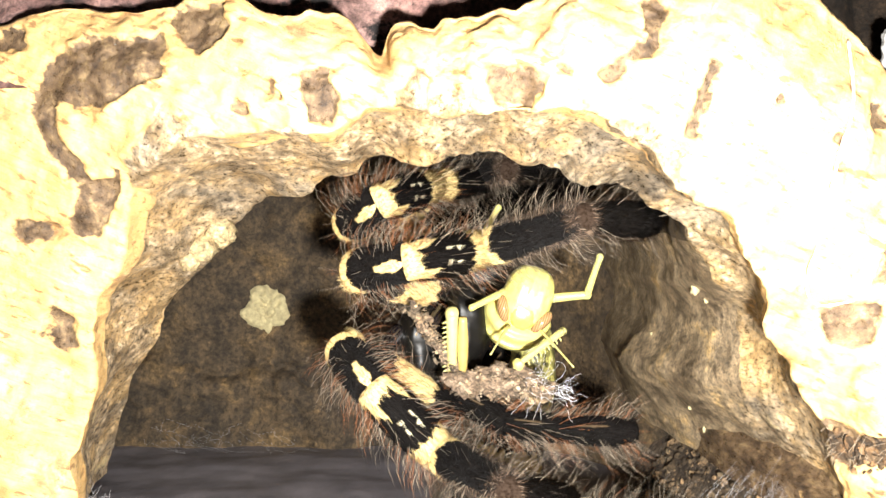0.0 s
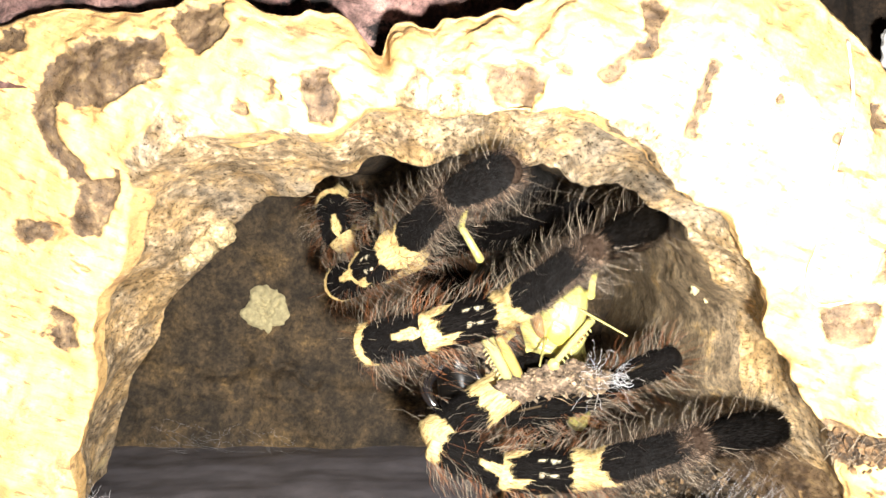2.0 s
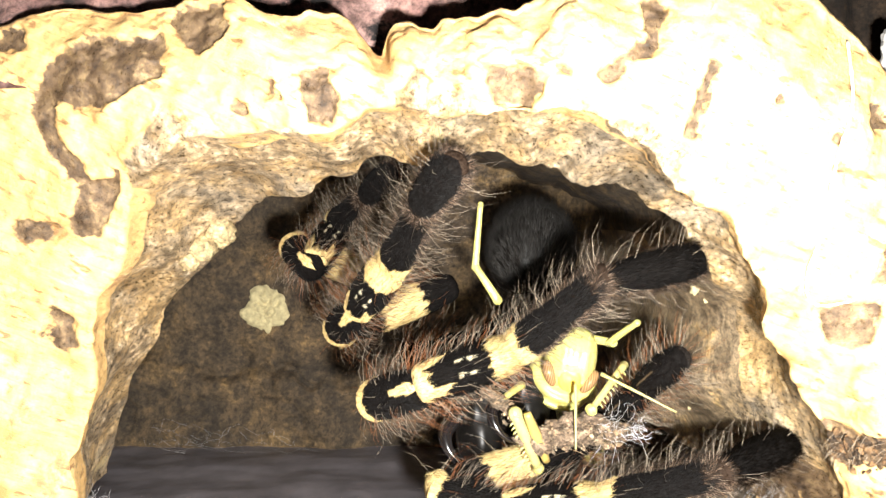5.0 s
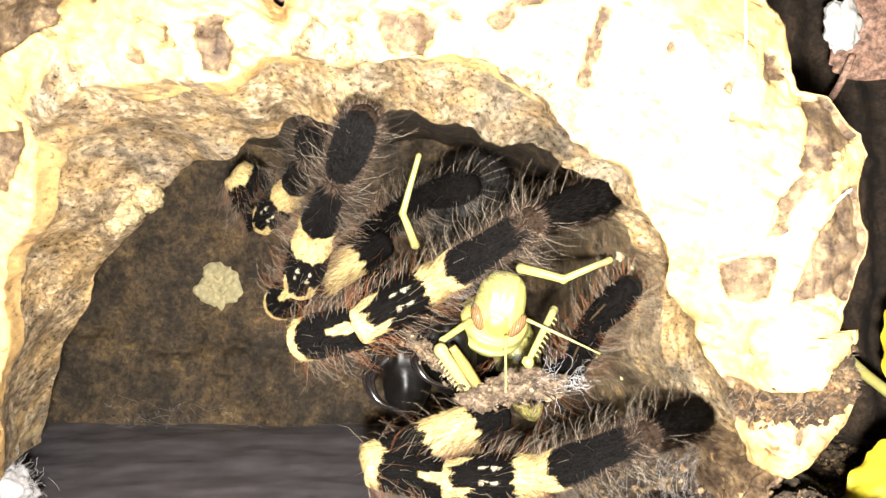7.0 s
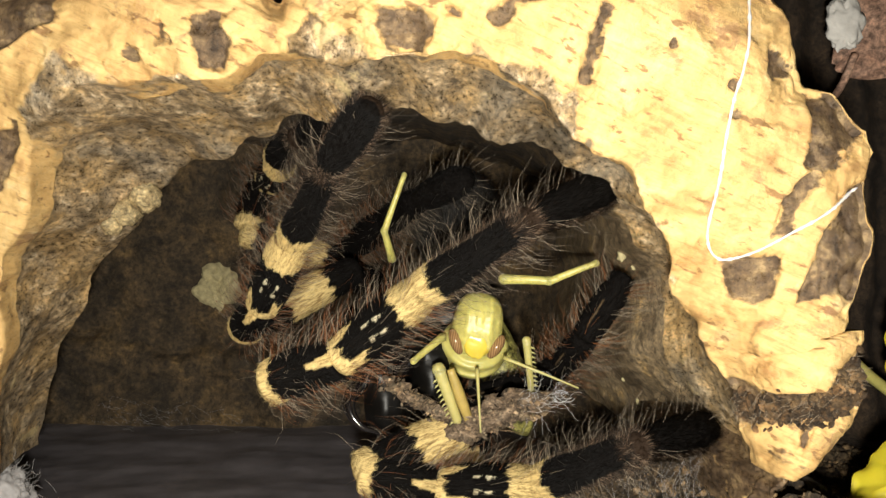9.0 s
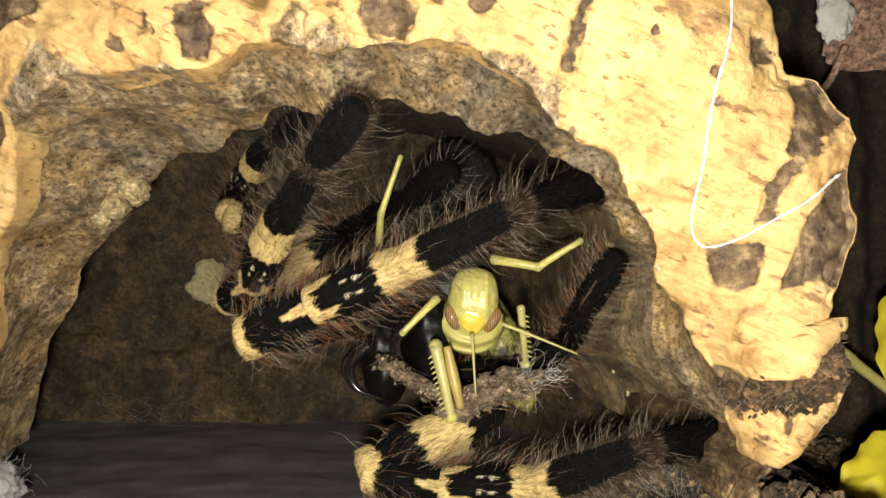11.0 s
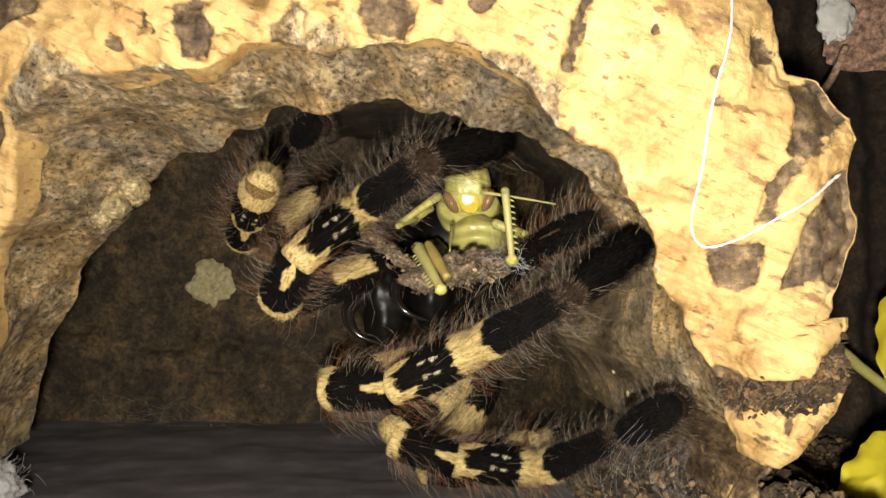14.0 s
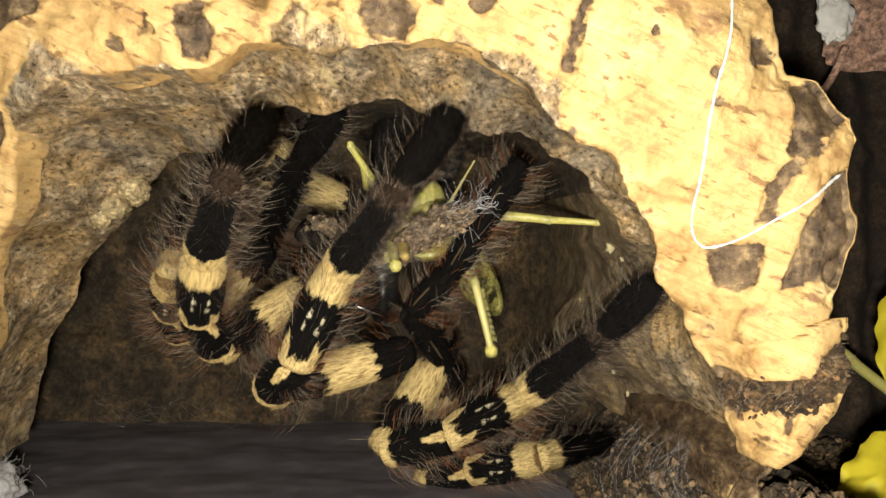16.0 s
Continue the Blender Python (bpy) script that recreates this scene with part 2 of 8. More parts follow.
def tube(points, radii, sides=8, cap=True):
    """A tapered tube along a polyline: verts and faces."""
    pts = [Vector(p) for p in points]
    verts, faces = [], []
    side = Vector((0.31, 0.84, 0.44))
    for i, p in enumerate(pts):
        d = (pts[min(i + 1, len(pts) - 1)] - pts[max(i - 1, 0)]).normalized()
        a = d.cross(side).normalized()
        c = d.cross(a)
        for k in range(sides):
            w = 2 * math.pi * k / sides
            verts.append(p + (a * math.cos(w) + c * math.sin(w)) * radii[i])
    faces = grid_faces(len(pts), sides, True)
    if cap:
        faces.append(tuple(range(sides))[::-1])
        faces.append(tuple(range((len(pts) - 1) * sides, len(pts) * sides)))
    return verts, faces


def join(lists):
    verts, faces = [], []
    for v, f in lists:
        o = len(verts)
        verts += [tuple(q) for q in v]
        faces += [tuple(i + o for i in q) for q in f]
    return verts, faces


def smooth_line(pts, n):
    """A curve that glides through the points."""
    p = np.array(pts, float)
    p = np.vstack([2 * p[0] - p[1], p, 2 * p[-1] - p[-2]])
    out = []
    m = len(p) - 3
    for k in range(n):
        s = k / (n - 1) * m
        i = min(int(s), m - 1)
        u = s - i
        a, b, c, d = p[i:i + 4]
        out.append(0.5 * ((2 * b) + (c - a) * u + (2 * a - 5 * b + 4 * c - d) * u * u + (3 * b - a - 3 * c + d) * u ** 3))
    return np.array(out)


def ellipsoid(centre, r, nu=24, nv=32, shape=None, lump=0.0, seed=0.0):
    verts = []
    for i in range(nu):
        a = math.pi * (i / (nu - 1))
        for j in range(nv):
            w = 2 * math.pi * j / nv
            d = Vector((math.sin(a) * math.cos(w), math.sin(a) * math.sin(w), math.cos(a)))
            k = 1 + lump * fbm(d, 2.5, 3, seed)
            q = Vector((d.x * r[0] * k, d.y * r[1] * k, d.z * r[2] * k))
            if shape:
                q = Vector(shape(q, d))
            verts.append(q + Vector(centre))
    return verts, grid_faces(nu, nv, True)


def lump(radius, seed, flat=1.0, nu=9, nv=12, rough=0.45):
    return ellipsoid((0, 0, 0), (radius, radius * (0.75 + 0.3 * math.sin(seed * 7)), radius * flat), nu, nv, None, rough, seed)


# ---------- the hollow cork bark ----------
ARCH_X, ARCH_Z = 3.0, -27.0
ANGLES = list(range(195, -16, -10))
OUTER_R = [96, 95, 94, 94, 93, 90, 80, 70, 64, 57, 54, 57, 62, 68, 71, 69, 67, 67, 66, 60, 59, 54]
OUTER_Y = [115, 114, 111, 109, 106, 102, 98, 95, 90, 93, 90, 86, 86, 87, 88, 87, 86, 87, 96, 96, 94, 98]
RIM_R = [62, 60, 56, 56, 56, 56, 56, 51, 45, 45, 44, 43, 44, 43, 43, 43, 42, 42, 43, 45, 49, 52]
RIM_Y = [114, 113, 112, 110, 107, 102, 94, 91, 88, 88, 88, 84, 82, 83, 85, 87, 90, 93, 95, 92, 94, 98]
END_R = [75, 68, 61.5, 57, 54, 53, 50, 45.5, 43, 42, 41, 40.5, 40, 40, 42, 44, 44, 46, 47, 47, 50, 55]
END_Y = [154, 148, 143, 140, 137, 136, 131, 125, 119, 113, 109, 107, 106, 106, 106, 104, 109, 113, 116, 114, 119, 124]


# scabs of dark crust on the pale face: x, z, half width, half height in millimetres
PATCHES = [(-21.0, 19.2, 1.5, 1.2), (-2.0, 18.6, 2.2, 1.6), (-57, 2.5, 5.6, 2.0), (-57.5, 28.0, 3.0, 2.4), (49.6, 14.8, 2.0, 1.8), (-24.5, 17.5, 1.4, 0.8), (54.6, -27.5, 0.7, 2.2),
           (-57, -12, 3, 4), (44.2, 9.0, 0.9, 0.6), (36.5, 16.5, 0.6, 0.9), (43.8, 12.2, 0.7, 1.0), (13.6, 20.2, 1.4, 0.7)]
# blocks of dark outer bark with broken edges: the crown and left side, the right edge, the foot
CROWN_BLOCKS = [[(-55.2, 21.2), (-52.5, 25.1), (-45.7, 27.0), (-36.5, 27.0), (-34.8, 24.6), (-35.6, 21.4), (-41.2, 19.4), (-44.2, 17.9), (-48.0, 17.9), (-51.0, 19.4), (-52.1, 17.1), (-48.0, 11.5), (-48.0, 9.2), (-50.6, 10.7), (-53.6, 14.4), (-55.2, 17.9)],
                [(-49.5, 9.2), (-44.2, 9.6), (-44.9, 6.9), (-48.0, 2.8), (-52.5, 2.8), (-50.2, 6.1)],
                [(-34.5, 29.2), (-33.1, 30.3), (-27.2, 30.3), (-26.1, 27.7), (-28.0, 25.2), (-30.1, 23.4), (-31.6, 24.8)],
                [(-17.2, 21.0), (-13.7, 21.0), (-12.3, 18.4), (-13.6, 14.8), (-15.5, 15.6), (-16.2, 18.0)],
                [(4.2, 20.8), (9.0, 20.5), (11.2, 19.6), (10.8, 17.1), (8.8, 15.6), (6.2, 16.6)]]
EDGE_BLOCKS = [[(53.2, 12.1), (56.1, 12.7), (59.1, 9.8), (60.4, 8.2), (59.6, 6.5), (58.1, 4.8), (57.1, 6.5), (55.8, 5.6), (57.5, 4.4), (56.5, 3.3), (53.9, 3.1), (52.2, 3.9), (52.6, 6.2), (53.5, 8.8)],
               [(52.9, 2.9), (50.0, 0.3), (48.7, -3.6), (51.0, -3.0), (52.7, 0.3), (53.4, 2.3)],
               [(60.6, 2.3), (61.6, -4.2), (61.6, -12.4), (58.2, -10.8), (57.2, -10.1), (52.6, -11.1), (53.6, -7.5), (54.6, -4.3), (56.5, -1.6), (57.8, 1.0)],
               [(45.1, -6.9), (50.0, -5.9), (50.0, -8.8), (48.7, -11.5), (46.4, -11.5), (45.6, -9.2)],
               [(28.8, 21.1), (30.0, 20.4), (29.2, 17.8), (28.7, 11.9), (27.8, 11.9), (28.0, 15.8)],
               [(22.4, 28.1), (24.4, 28.7), (24.7, 25.4), (23.1, 22.1), (20.4, 20.7), (18.4, 18.7), (17.7, 19.4), (20.4, 22.1), (22.7, 23.4)]]
FOOT_BLOCKS = [[(39.5, -13.4), (41.5, -15.5), (44.0, -19.6), (47.0, -22.0), (50.0, -22.6), (55.0, -21.6), (58.0, -18.4), (60.8, -20.0), (60.6, -23.2), (56.0, -24.2), (52.0, -25.6), (48.0, -27.2), (45.0, -28.6), (42.6, -23.0)],
               [(43.0, -27.0), (48.0, -29.6), (51.2, -32.6), (55.4, -31.4), (59.2, -28.6), (62.0, -36.0), (44.0, -42.0)]]
# broken outline of the right half, and the line where the lining meets the torn face: x, z
EDGE = [(43.5, 29), (51.0, 21.8), (52.4, 16.0), (53.6, 13.0), (57.1, 12.6), (59.0, 10.1), (61.1, 8.2), (62.1, 5.9), (60.8, 3.3), (60.6, 2.0), (61.2, -4.2), (61.0, -14.8), (58.0, -15.4), (57.8, -18.6), (60.3, -21.6), (59.9, -24.8), (58.8, -28.4), (55.4, -31.4), (51.6, -34)]
LINING = [(-42.5, -32), (-43, -17), (-43, -6), (-42.6, 1.0), (-40.2, 8.2), (-33, 15.8), (-24.3, 13.2), (-18.5, 14.2), (-15.5, 12.0), (-12.6, 9.8), (-10.6, 12.4), (-9.0, 15.0), (-5.8, 17.4), (1, 18.4), (5, 15.1), (10.6, 14.4), (15.3, 15.2),
          (21.9, 12.4), (25.9, 10.6), (28.4, 8.3), (31.3, 4.0), (34.4, -1.2), (37.2, -4.8), (39.4, -7.6), (40.4, -12), (41.2, -15.2), (45.4, -21.4), (46, -26), (48, -34)]


def polar(line):
    """Angle and radius about the arch's middle, by rising angle."""
    q = sorted((math.degrees(math.atan2(z - ARCH_Z, x - ARCH_X)) % 360, math.hypot(x - ARCH_X, z - ARCH_Z)) for x, z in line)
    q = sorted(((a - 360 if a > 270 else a), r) for a, r in q)
    return [a for a, r in q], [r for a, r in q]


def inside_block(px, pz, block):
    """Depth inside a convex or bent outline, in millimetres (below zero outside)."""
    best, odd = np.full(px.shape, 1e9), np.zeros(px.shape, bool)
    for (x0, z0), (x1, z1) in zip(block, block[1:] + block[:1]):
        k = np.clip(((px - x0) * (x1 - x0) + (pz - z0) * (z1 - z0)) / ((x1 - x0) ** 2 + (z1 - z0) ** 2), 0, 1)
        best = np.minimum(best, np.hypot(px - x0 - k * (x1 - x0), pz - z0 - k * (z1 - z0)))
        if z0 != z1:
            odd ^= ((z0 > pz) != (z1 > pz)) & (px < (x1 - x0) * (pz - z0) / (z1 - z0) + x0)
    return np.where(odd, best, -best)


def bark_tunnel():
    across, n_shell, n_face, n_in, n_cav = 560, 12, 90, 90, 40
    th = np.linspace(195, -15, across)

    def ring(values):
        v = smooth_line([(a,) for a in values], across)[:, 0]
        return v

    ro, yo, rr, yr, re, ye = [ring(v) for v in (OUTER_R, OUTER_Y, RIM_R, RIM_Y, END_R, END_Y)]
    wob = lambda a, f, seed: np.array([a * noise.noise(Vector((t * f, seed, 0))) + 0.22 * a * noise.noise(Vector((t * f * 4.1, seed, 4))) for t in th])
    ro, rr, re = ro + wob(2.6, 0.16, 1.5), rr + wob(1.6, 0.13, 4.5), re + wob(1.8, 0.12, 8.5)
    yo, yr, ye = yo + wob(1.5, 0.2, 11.5), yr + wob(1.2, 0.2, 14.5), ye + wob(2.0, 0.15, 17.5)
    ea, er = polar(EDGE)
    ro = np.where(th < 63, np.interp(th, ea, er) + wob(0.5, 0.5, 31.5), ro)
    ro = ro - 5.5 * np.exp(-((th - 102) / 2.2) ** 2) + 2.4 * np.clip((th - 118) / 12, 0, 1) - 1.2 * np.exp(-((th - 114) / 5) ** 2)
    yo = np.where(th < 63, 86 + 8 * np.clip((5 - th) / 15, 0, 1) + wob(1.0, 0.2, 11.5), yo)
    la, lr = polar(LINING)
    lining = np.interp(th, la, lr) + 1.5 * np.exp(-((th - 140) / 16) ** 2)
    right = np.clip((45 - th) / 40, 0, 1)
    wide = np.clip((th - 120) / 40, 0, 1)
    rc, yc = re + 5 + 17 * wide - 16 * right, ye + 22 + 24 * right
    rb, yb = np.maximum(re + 12 + 40 * wide - 24 * right, 40), np.full(across, 226.0)
    rings, crust = [], []
    # outside shell, from the back to the front edge
    for k in range(n_shell):
        s = k / n_shell
        rings.append((np.maximum(ro - 14 * min(1.0, 1.6 * (1 - s)) + 55 * wide * (1 - s), ro + (rb + 4 - ro) * (1 - s)), 236 + (yo - 236) * s))
        crust.append(np.full(across, 0.8))
    for k in range(n_face):
        s = k / n_face
        r, y = ro + (rr - ro) * s, yo + (yr - yo) * s
        y = y - (2.5 + 2.5 * np.clip((90 - th) / 30, 0, 1)) * math.sin(math.pi * s)
        c = 0.42 * np.exp(-((s - 0.0) / 0.03) ** 2) + 0.4 * np.exp(-((th + 4) / 4) ** 2)
        rings.append((r, y))
        crust.append(c)
    for k in range(n_in):
        s = k / n_in
        e = s * s * (3 - 2 * s) * 0.4 + 0.6 * s
        r = rr + (re - rr) * e + 1.5 * np.sin(np.pi * s)
        rings.append((r, yr + (ye - yr) * s))
        crust.append(np.zeros(across))
    for k in range(n_cav):
        s = k / n_cav
        rings.append((re + (rc - re) * math.sin(s * math.pi / 2), ye + (yc - ye) * s))
        crust.append(np.full(across, 1.0))
    for k in range(16):
        s = k / 15
        rings.append((rc + (rb - rc) * s, yc + (yb - yc) * s))
        crust.append(np.full(across, 1.0))
    t = np.radians(th)
    g = np.array([np.stack([ARCH_X + r * np.cos(t), y, ARCH_Z + r * np.sin(t)], -1) for r, y in rings]) / 1000
    nrm = normals_of(g)
    flat, nf = g.reshape(-1, 3), nrm.reshape(-1, 3)
    d = np.empty(len(flat))
    for i, p in enumerate(flat):
        q = (p[0], p[1] * (0.35 + 0.5 * min(max((70 - th[i % across]) / 30, 0), 1)), p[2])
        deep = 0.8 if n_face + n_shell < i // across < n_face + n_shell + n_in else 0.55
        d[i] = 0.0013 * fbm(p, 55, 3, 3.1) + (0.0004 * fbm(q, 230, 3, 8.2) + 0.00022 * fbm(q, 620, 2, 4.2)) * deep
    front = n_shell + n_face + 20
    patch = np.zeros(np.array(crust).shape)
    gx, gz = g[:front, :, 0] * 1000, g[:front, :, 2] * 1000
    sh = np.array([[1.6 * fbm(p, 110, 3, 1.1) + 0.8 * fbm(p, 420, 3, 2.1), 1.6 * fbm(p, 110, 3, 5.1) + 0.8 * fbm(p, 420, 3, 6.1)] for p in g[:front].reshape(-1, 3)])
    sx, sz = sh[:, 0].reshape(front, across), sh[:, 1].reshape(front, across)
    for x, z, rx, rz in PATCHES:
        patch[:front] = np.maximum(patch[:front], np.exp(-((gx + sx - x) / rx) ** 2 - ((gz + sz - z) / rz) ** 2))
    for block in CROWN_BLOCKS + EDGE_BLOCKS + FOOT_BLOCKS:
        patch[:front] = np.maximum(patch[:front], np.clip(0.66 + 0.5 * inside_block(gx + 0.55 * sx, gz + 0.55 * sz, block), 0, 1))
    patch[:n_shell + 2] = 0
    # the dark scabs lie a little below the torn pale layer, which itself breaks off in steps
    step = np.tanh(3.0 * sx + 1.5 * sz) + 0.6 * np.tanh(4.0 * sz)
    low = np.zeros(patch.shape)
    low[n_shell + 3:n_shell + n_face] = (-0.0007 * np.clip((patch - 0.45) * 6, 0, 1))[n_shell + 3:n_shell + n_face] + 0.00022 * step[n_shell + 3:n_shell + n_face]
    flat = flat + nf * (d + low.reshape(-1))[:, None]
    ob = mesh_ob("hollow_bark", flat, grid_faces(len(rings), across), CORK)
    # cavity faces past 40 degrees take the dark bark, its shade painted in
    ob.data.materials.append(SHADED_BARK)
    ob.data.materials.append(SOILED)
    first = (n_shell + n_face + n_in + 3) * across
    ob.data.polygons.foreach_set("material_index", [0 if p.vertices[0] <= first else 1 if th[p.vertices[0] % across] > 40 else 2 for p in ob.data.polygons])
    a = ob.data.attributes.new("crust", "FLOAT", "POINT")
    crust = np.array(crust)
    crust = np.maximum(crust, 0.85 * patch)
    a.data.foreach_set("value", crust.reshape(-1).astype(np.float32))
    inner = np.ones(crust.shape)
    soft = 2.0 + 4.0 * np.exp(-((th - 85) / 16) ** 2) + 5.0 * np.exp(-((th - 142) / 14) ** 2)
    inner[:front] = np.clip(0.5 + (lining - np.hypot(gx - ARCH_X, gz - ARCH_Z) + 1.6 * sx) / soft, 0, 1)
    inner[:n_shell] = 0
    inner[n_shell + n_face + 2:front, th < 25] = 1
    a = ob.data.attributes.new("inner", "FLOAT", "POINT")
    a.data.foreach_set("value", inner.reshape(-1).astype(np.float32))
    return tagged(ob, "hollow cork bark hide with a pale broken front edge", "cork bark")


hollow_bark = bark_tunnel()
BARK_TREE = BVHTree.FromPolygons([v.co for v in hollow_bark.data.vertices], [tuple(p.vertices) for p in hollow_bark.data.polygons])


def on_bark(x, z, lift=0.0):
    """The place on the bark's front at x, z, and the way out of it."""
    hit, nrm, _, _ = BARK_TREE.ray_cast(Vector((x, 0.03, z)), Vector((0, 1, 0)))
    if hit is None:
        return None, None
    if nrm.y > 0:
        nrm = -nrm
    return hit + nrm * lift, nrm


# ---------- ground, back of the hollow, backdrop, room ----------
def ground_height(x, y):
    inside = 1 / (1 + math.exp(-((58 if x < 0 else 50) - abs(x * 1000)) / 3.0))
    near = 1 / (1 + math.exp(-(y * 1000 - 20) / 6.0))
    h = -0.0385 + (-0.0573 + 0.0385) * inside * near
    h += -0.013 / (1 + math.exp(-(x * 1000 - 74 + 0.1 * (y * 1000 - 110)) / 5.0)) * near
    h += 0.0035 * math.exp(-((x * 1000 - 55) / 9) ** 2 - ((y * 1000 - 90) / 9) ** 2)
    left = 1 / (1 + math.exp((x * 1000 + 55) / 4.0))
    h += -0.022 * left * near
    return h


def ground_sheet():
    xs = np.concatenate([np.linspace(-0.6, -0.13, 10), np.linspace(-0.125, 0.125, 200), np.linspace(0.13, 0.6, 10)])
    ys = np.concatenate([np.linspace(-0.5, 0.03, 12), np.linspace(0.035, 0.25, 170), np.linspace(0.255, 0.6, 10)])
    verts = []
    for x in xs:
        for y in ys:
            z = ground_height(x, y)
            rough = 0.3 if abs(x) < 0.056 else 1.0
            verts.append((x, y, z + rough * 0.0022 * fbm((x, y, 0), 70, 5, 1.7)))
    return tagged(mesh_ob("ground", verts, [tuple(reversed(f)) for f in grid_faces(len(xs), len(ys))], SOIL), kind="structure")


def sheet(name, xs, zs, depth, material, rough, seed, thick=0.004):
    """An upright slab of bark whose front follows depth(x, z)."""
    front = []
    for x in xs:
        for z in zs:
            y = depth(x, z)
            front.append((x, y + rough * fbm((x, 0, z), 45, 5, seed) + 0.35 * rough * abs(fbm((x, 0, z * 2.2), 130, 4, seed + 4)), z))
    faces = [tuple(reversed(f)) for f in grid_faces(len(xs), len(zs))]
    o = len(front)
    back = [(x, y + thick + 0.004, z) for x, y, z in front]
    faces += [tuple(i + o for i in reversed(f)) for f in faces]
    nz = len(zs)
    for i in range(len(xs) - 1):
        for j in (0, nz - 1):
            a, b = i * nz + j, (i + 1) * nz + j
            faces.append((a, b, b + o, a + o) if j == 0 else (b, a, a + o, b + o))
    return mesh_ob(name, front + back, faces, material)


def back_depth(x, z):
    s = min(max((x - 0.022) / 0.05, 0), 1)
    way = 0.006 * fbm((x, 0, 0), 60, 4, 2.2)
    crack = 0.0025 * math.exp(-((z + 0.036 + 0.15 * (x + 0.05) + way) / 0.0006) ** 2) * min(1.0, max(0.0, 0.5 + 2 * fbm((x, 0, 0), 90, 2, 7.2)))
    step = 0.003 / (1 + math.exp((z + 0.043 + 0.12 * x + 0.7 * way) / 0.0008))
    return 0.2125 - 0.055 * s * s * (3 - 2 * s) + crack - step


ground = ground_sheet()
wall_back = tagged(sheet("wall_back", np.linspace(-0.135, 0.072, 250), np.linspace(-0.064, 0.05, 140), back_depth, SHADED_BARK, 0.0028, 9.0), kind="structure")
backdrop = tagged(sheet("backdrop", np.linspace(-0.35, 0.35, 100), np.linspace(-0.06, 0.30, 60), lambda x, z: 0.32, SIDE_BARK, 0.006, 21.0), kind="structure")
leaning_bark = tagged(sheet("leaning_bark", np.linspace(-0.16, 0.056, 190), np.linspace(0.0215, 0.13, 110), lambda x, z: 0.104 + 0.25 * (z - 0.036) + 0.1 * max(0, x), FAR_BARK, 0.004, 21.0, 0.008), "purple-brown slab of spotted bark leaning over the hollow", "bark slab")


SILK_FLOOR = plain("silk_covered_floor", (0.21, 0.19, 0.205), 0.5, scale=90, vary=0.75, relief=0.5)


def floor_mat():
    """The trodden floor of the hollow, grey with silk."""
    xs, ys = np.linspace(-0.125, 0.062, 180), np.linspace(0.095, 0.222, 120)
    verts = []
    for x in xs:
        for y in ys:
            edge = max(0, x - 0.05) * 0.08
            verts.append((x, y, -0.0562 - edge + 0.0007 * fbm((x * 0.7, y * 1.3, 0), 40, 4, 2.9)))
    return tagged(mesh_ob("floor", verts, [tuple(reversed(f)) for f in grid_faces(len(xs), len(ys))], SILK_FLOOR), kind="structure")


floor_mat()


def side_bark():
    ob = sheet("bark_slab", np.linspace(0.088, 0.20, 120), np.linspace(-0.060, 0.10, 110), lambda x, z: 0.185 + 0.003 * math.sin(x * 420 + z * 20) + 0.25 * max(0, 0.105 - x), SIDE_BARK, 0.004, 33.0, 0.01)
    return tagged(ob, "dark brown upright slab of furrowed bark", "bark slab")


side_bark()
for nm, x0, x1, y0, y1, z0, z1 in (("wall_west", -0.62, -0.60, -0.5, 0.6, -0.1, 0.6), ("wall_east", 0.60, 0.62, -0.5, 0.6, -0.1, 0.6), ("wall_north", -0.6, 0.6, 0.6, 0.62, -0.1, 0.6), ("wall_south", -0.6, 0.6, -0.52, -0.5, -0.1, 0.6), ("ceiling", -0.6, 0.6, -0.5, 0.6, 0.6, 0.62)):
    bm = bmesh.new()
    bmesh.ops.create_cube(bm, size=1.0, matrix=Matrix.LocRotScale(((x0 + x1) / 2, (y0 + y1) / 2, (z0 + z1) / 2), None, (x1 - x0, y1 - y0, z1 - z0)))
    me = bpy.data.meshes.new(nm)
    bm.to_mesh(me)
    bm.free()
    me.materials.append(ROOM)
    tagged(new(nm, me), kind="structure")


# ---------- the spider ----------
BLACK, CREAM, FRINGE = (0.0060, 0.0052, 0.0048), (0.66, 0.505, 0.225), (0.030, 0.020, 0.014)


def femur_tint(x, w, j):
    if 0.26 + 0.8 * j < x < 0.62 + 0.8 * j and math.cos(w) > -0.1 + j:
        return CREAM
    return CREAM if x > 0.90 + j * 0.5 else BLACK


def patella_tint(x, w, j):
    if x < 0.15 + j:
        return CREAM
    if abs(w + 0.1) < 0.10 + 0.6 * (x - 0.66) + j and x > 0.66 + 2 * j:
        return CREAM
    return BLACK


def tibia_tint(x, w, j):
    if x < 0.07 + j or (x < 0.24 + 2 * j and abs(abs(w) - 0.85) < 0.30):
        return CREAM
    if x > 0.985:
        return (0.22, 0.14, 0.06)
    if x > 0.71 + j:
        return CREAM
    for dx, dw in ((0.40, 0.30), (0.40, -0.34), (0.53, 0.26), (0.51, -0.38)):
        if ((x - dx) / 0.032) ** 2 + ((w - dw) / 0.070) ** 2 < 1:
            return (0.8, 0.72, 0.5)
    return BLACK


def metatarsus_tint(x, w, j):
    if x < 0.21 + j - 0.03 * math.cos(w):
        return CREAM
    if abs(w + 0.1) < 1.20 + 3 * j - 1.1 * max(0.0, x - 0.5) and x < 0.90 + 2 * j:
        return BLACK
    return FRINGE


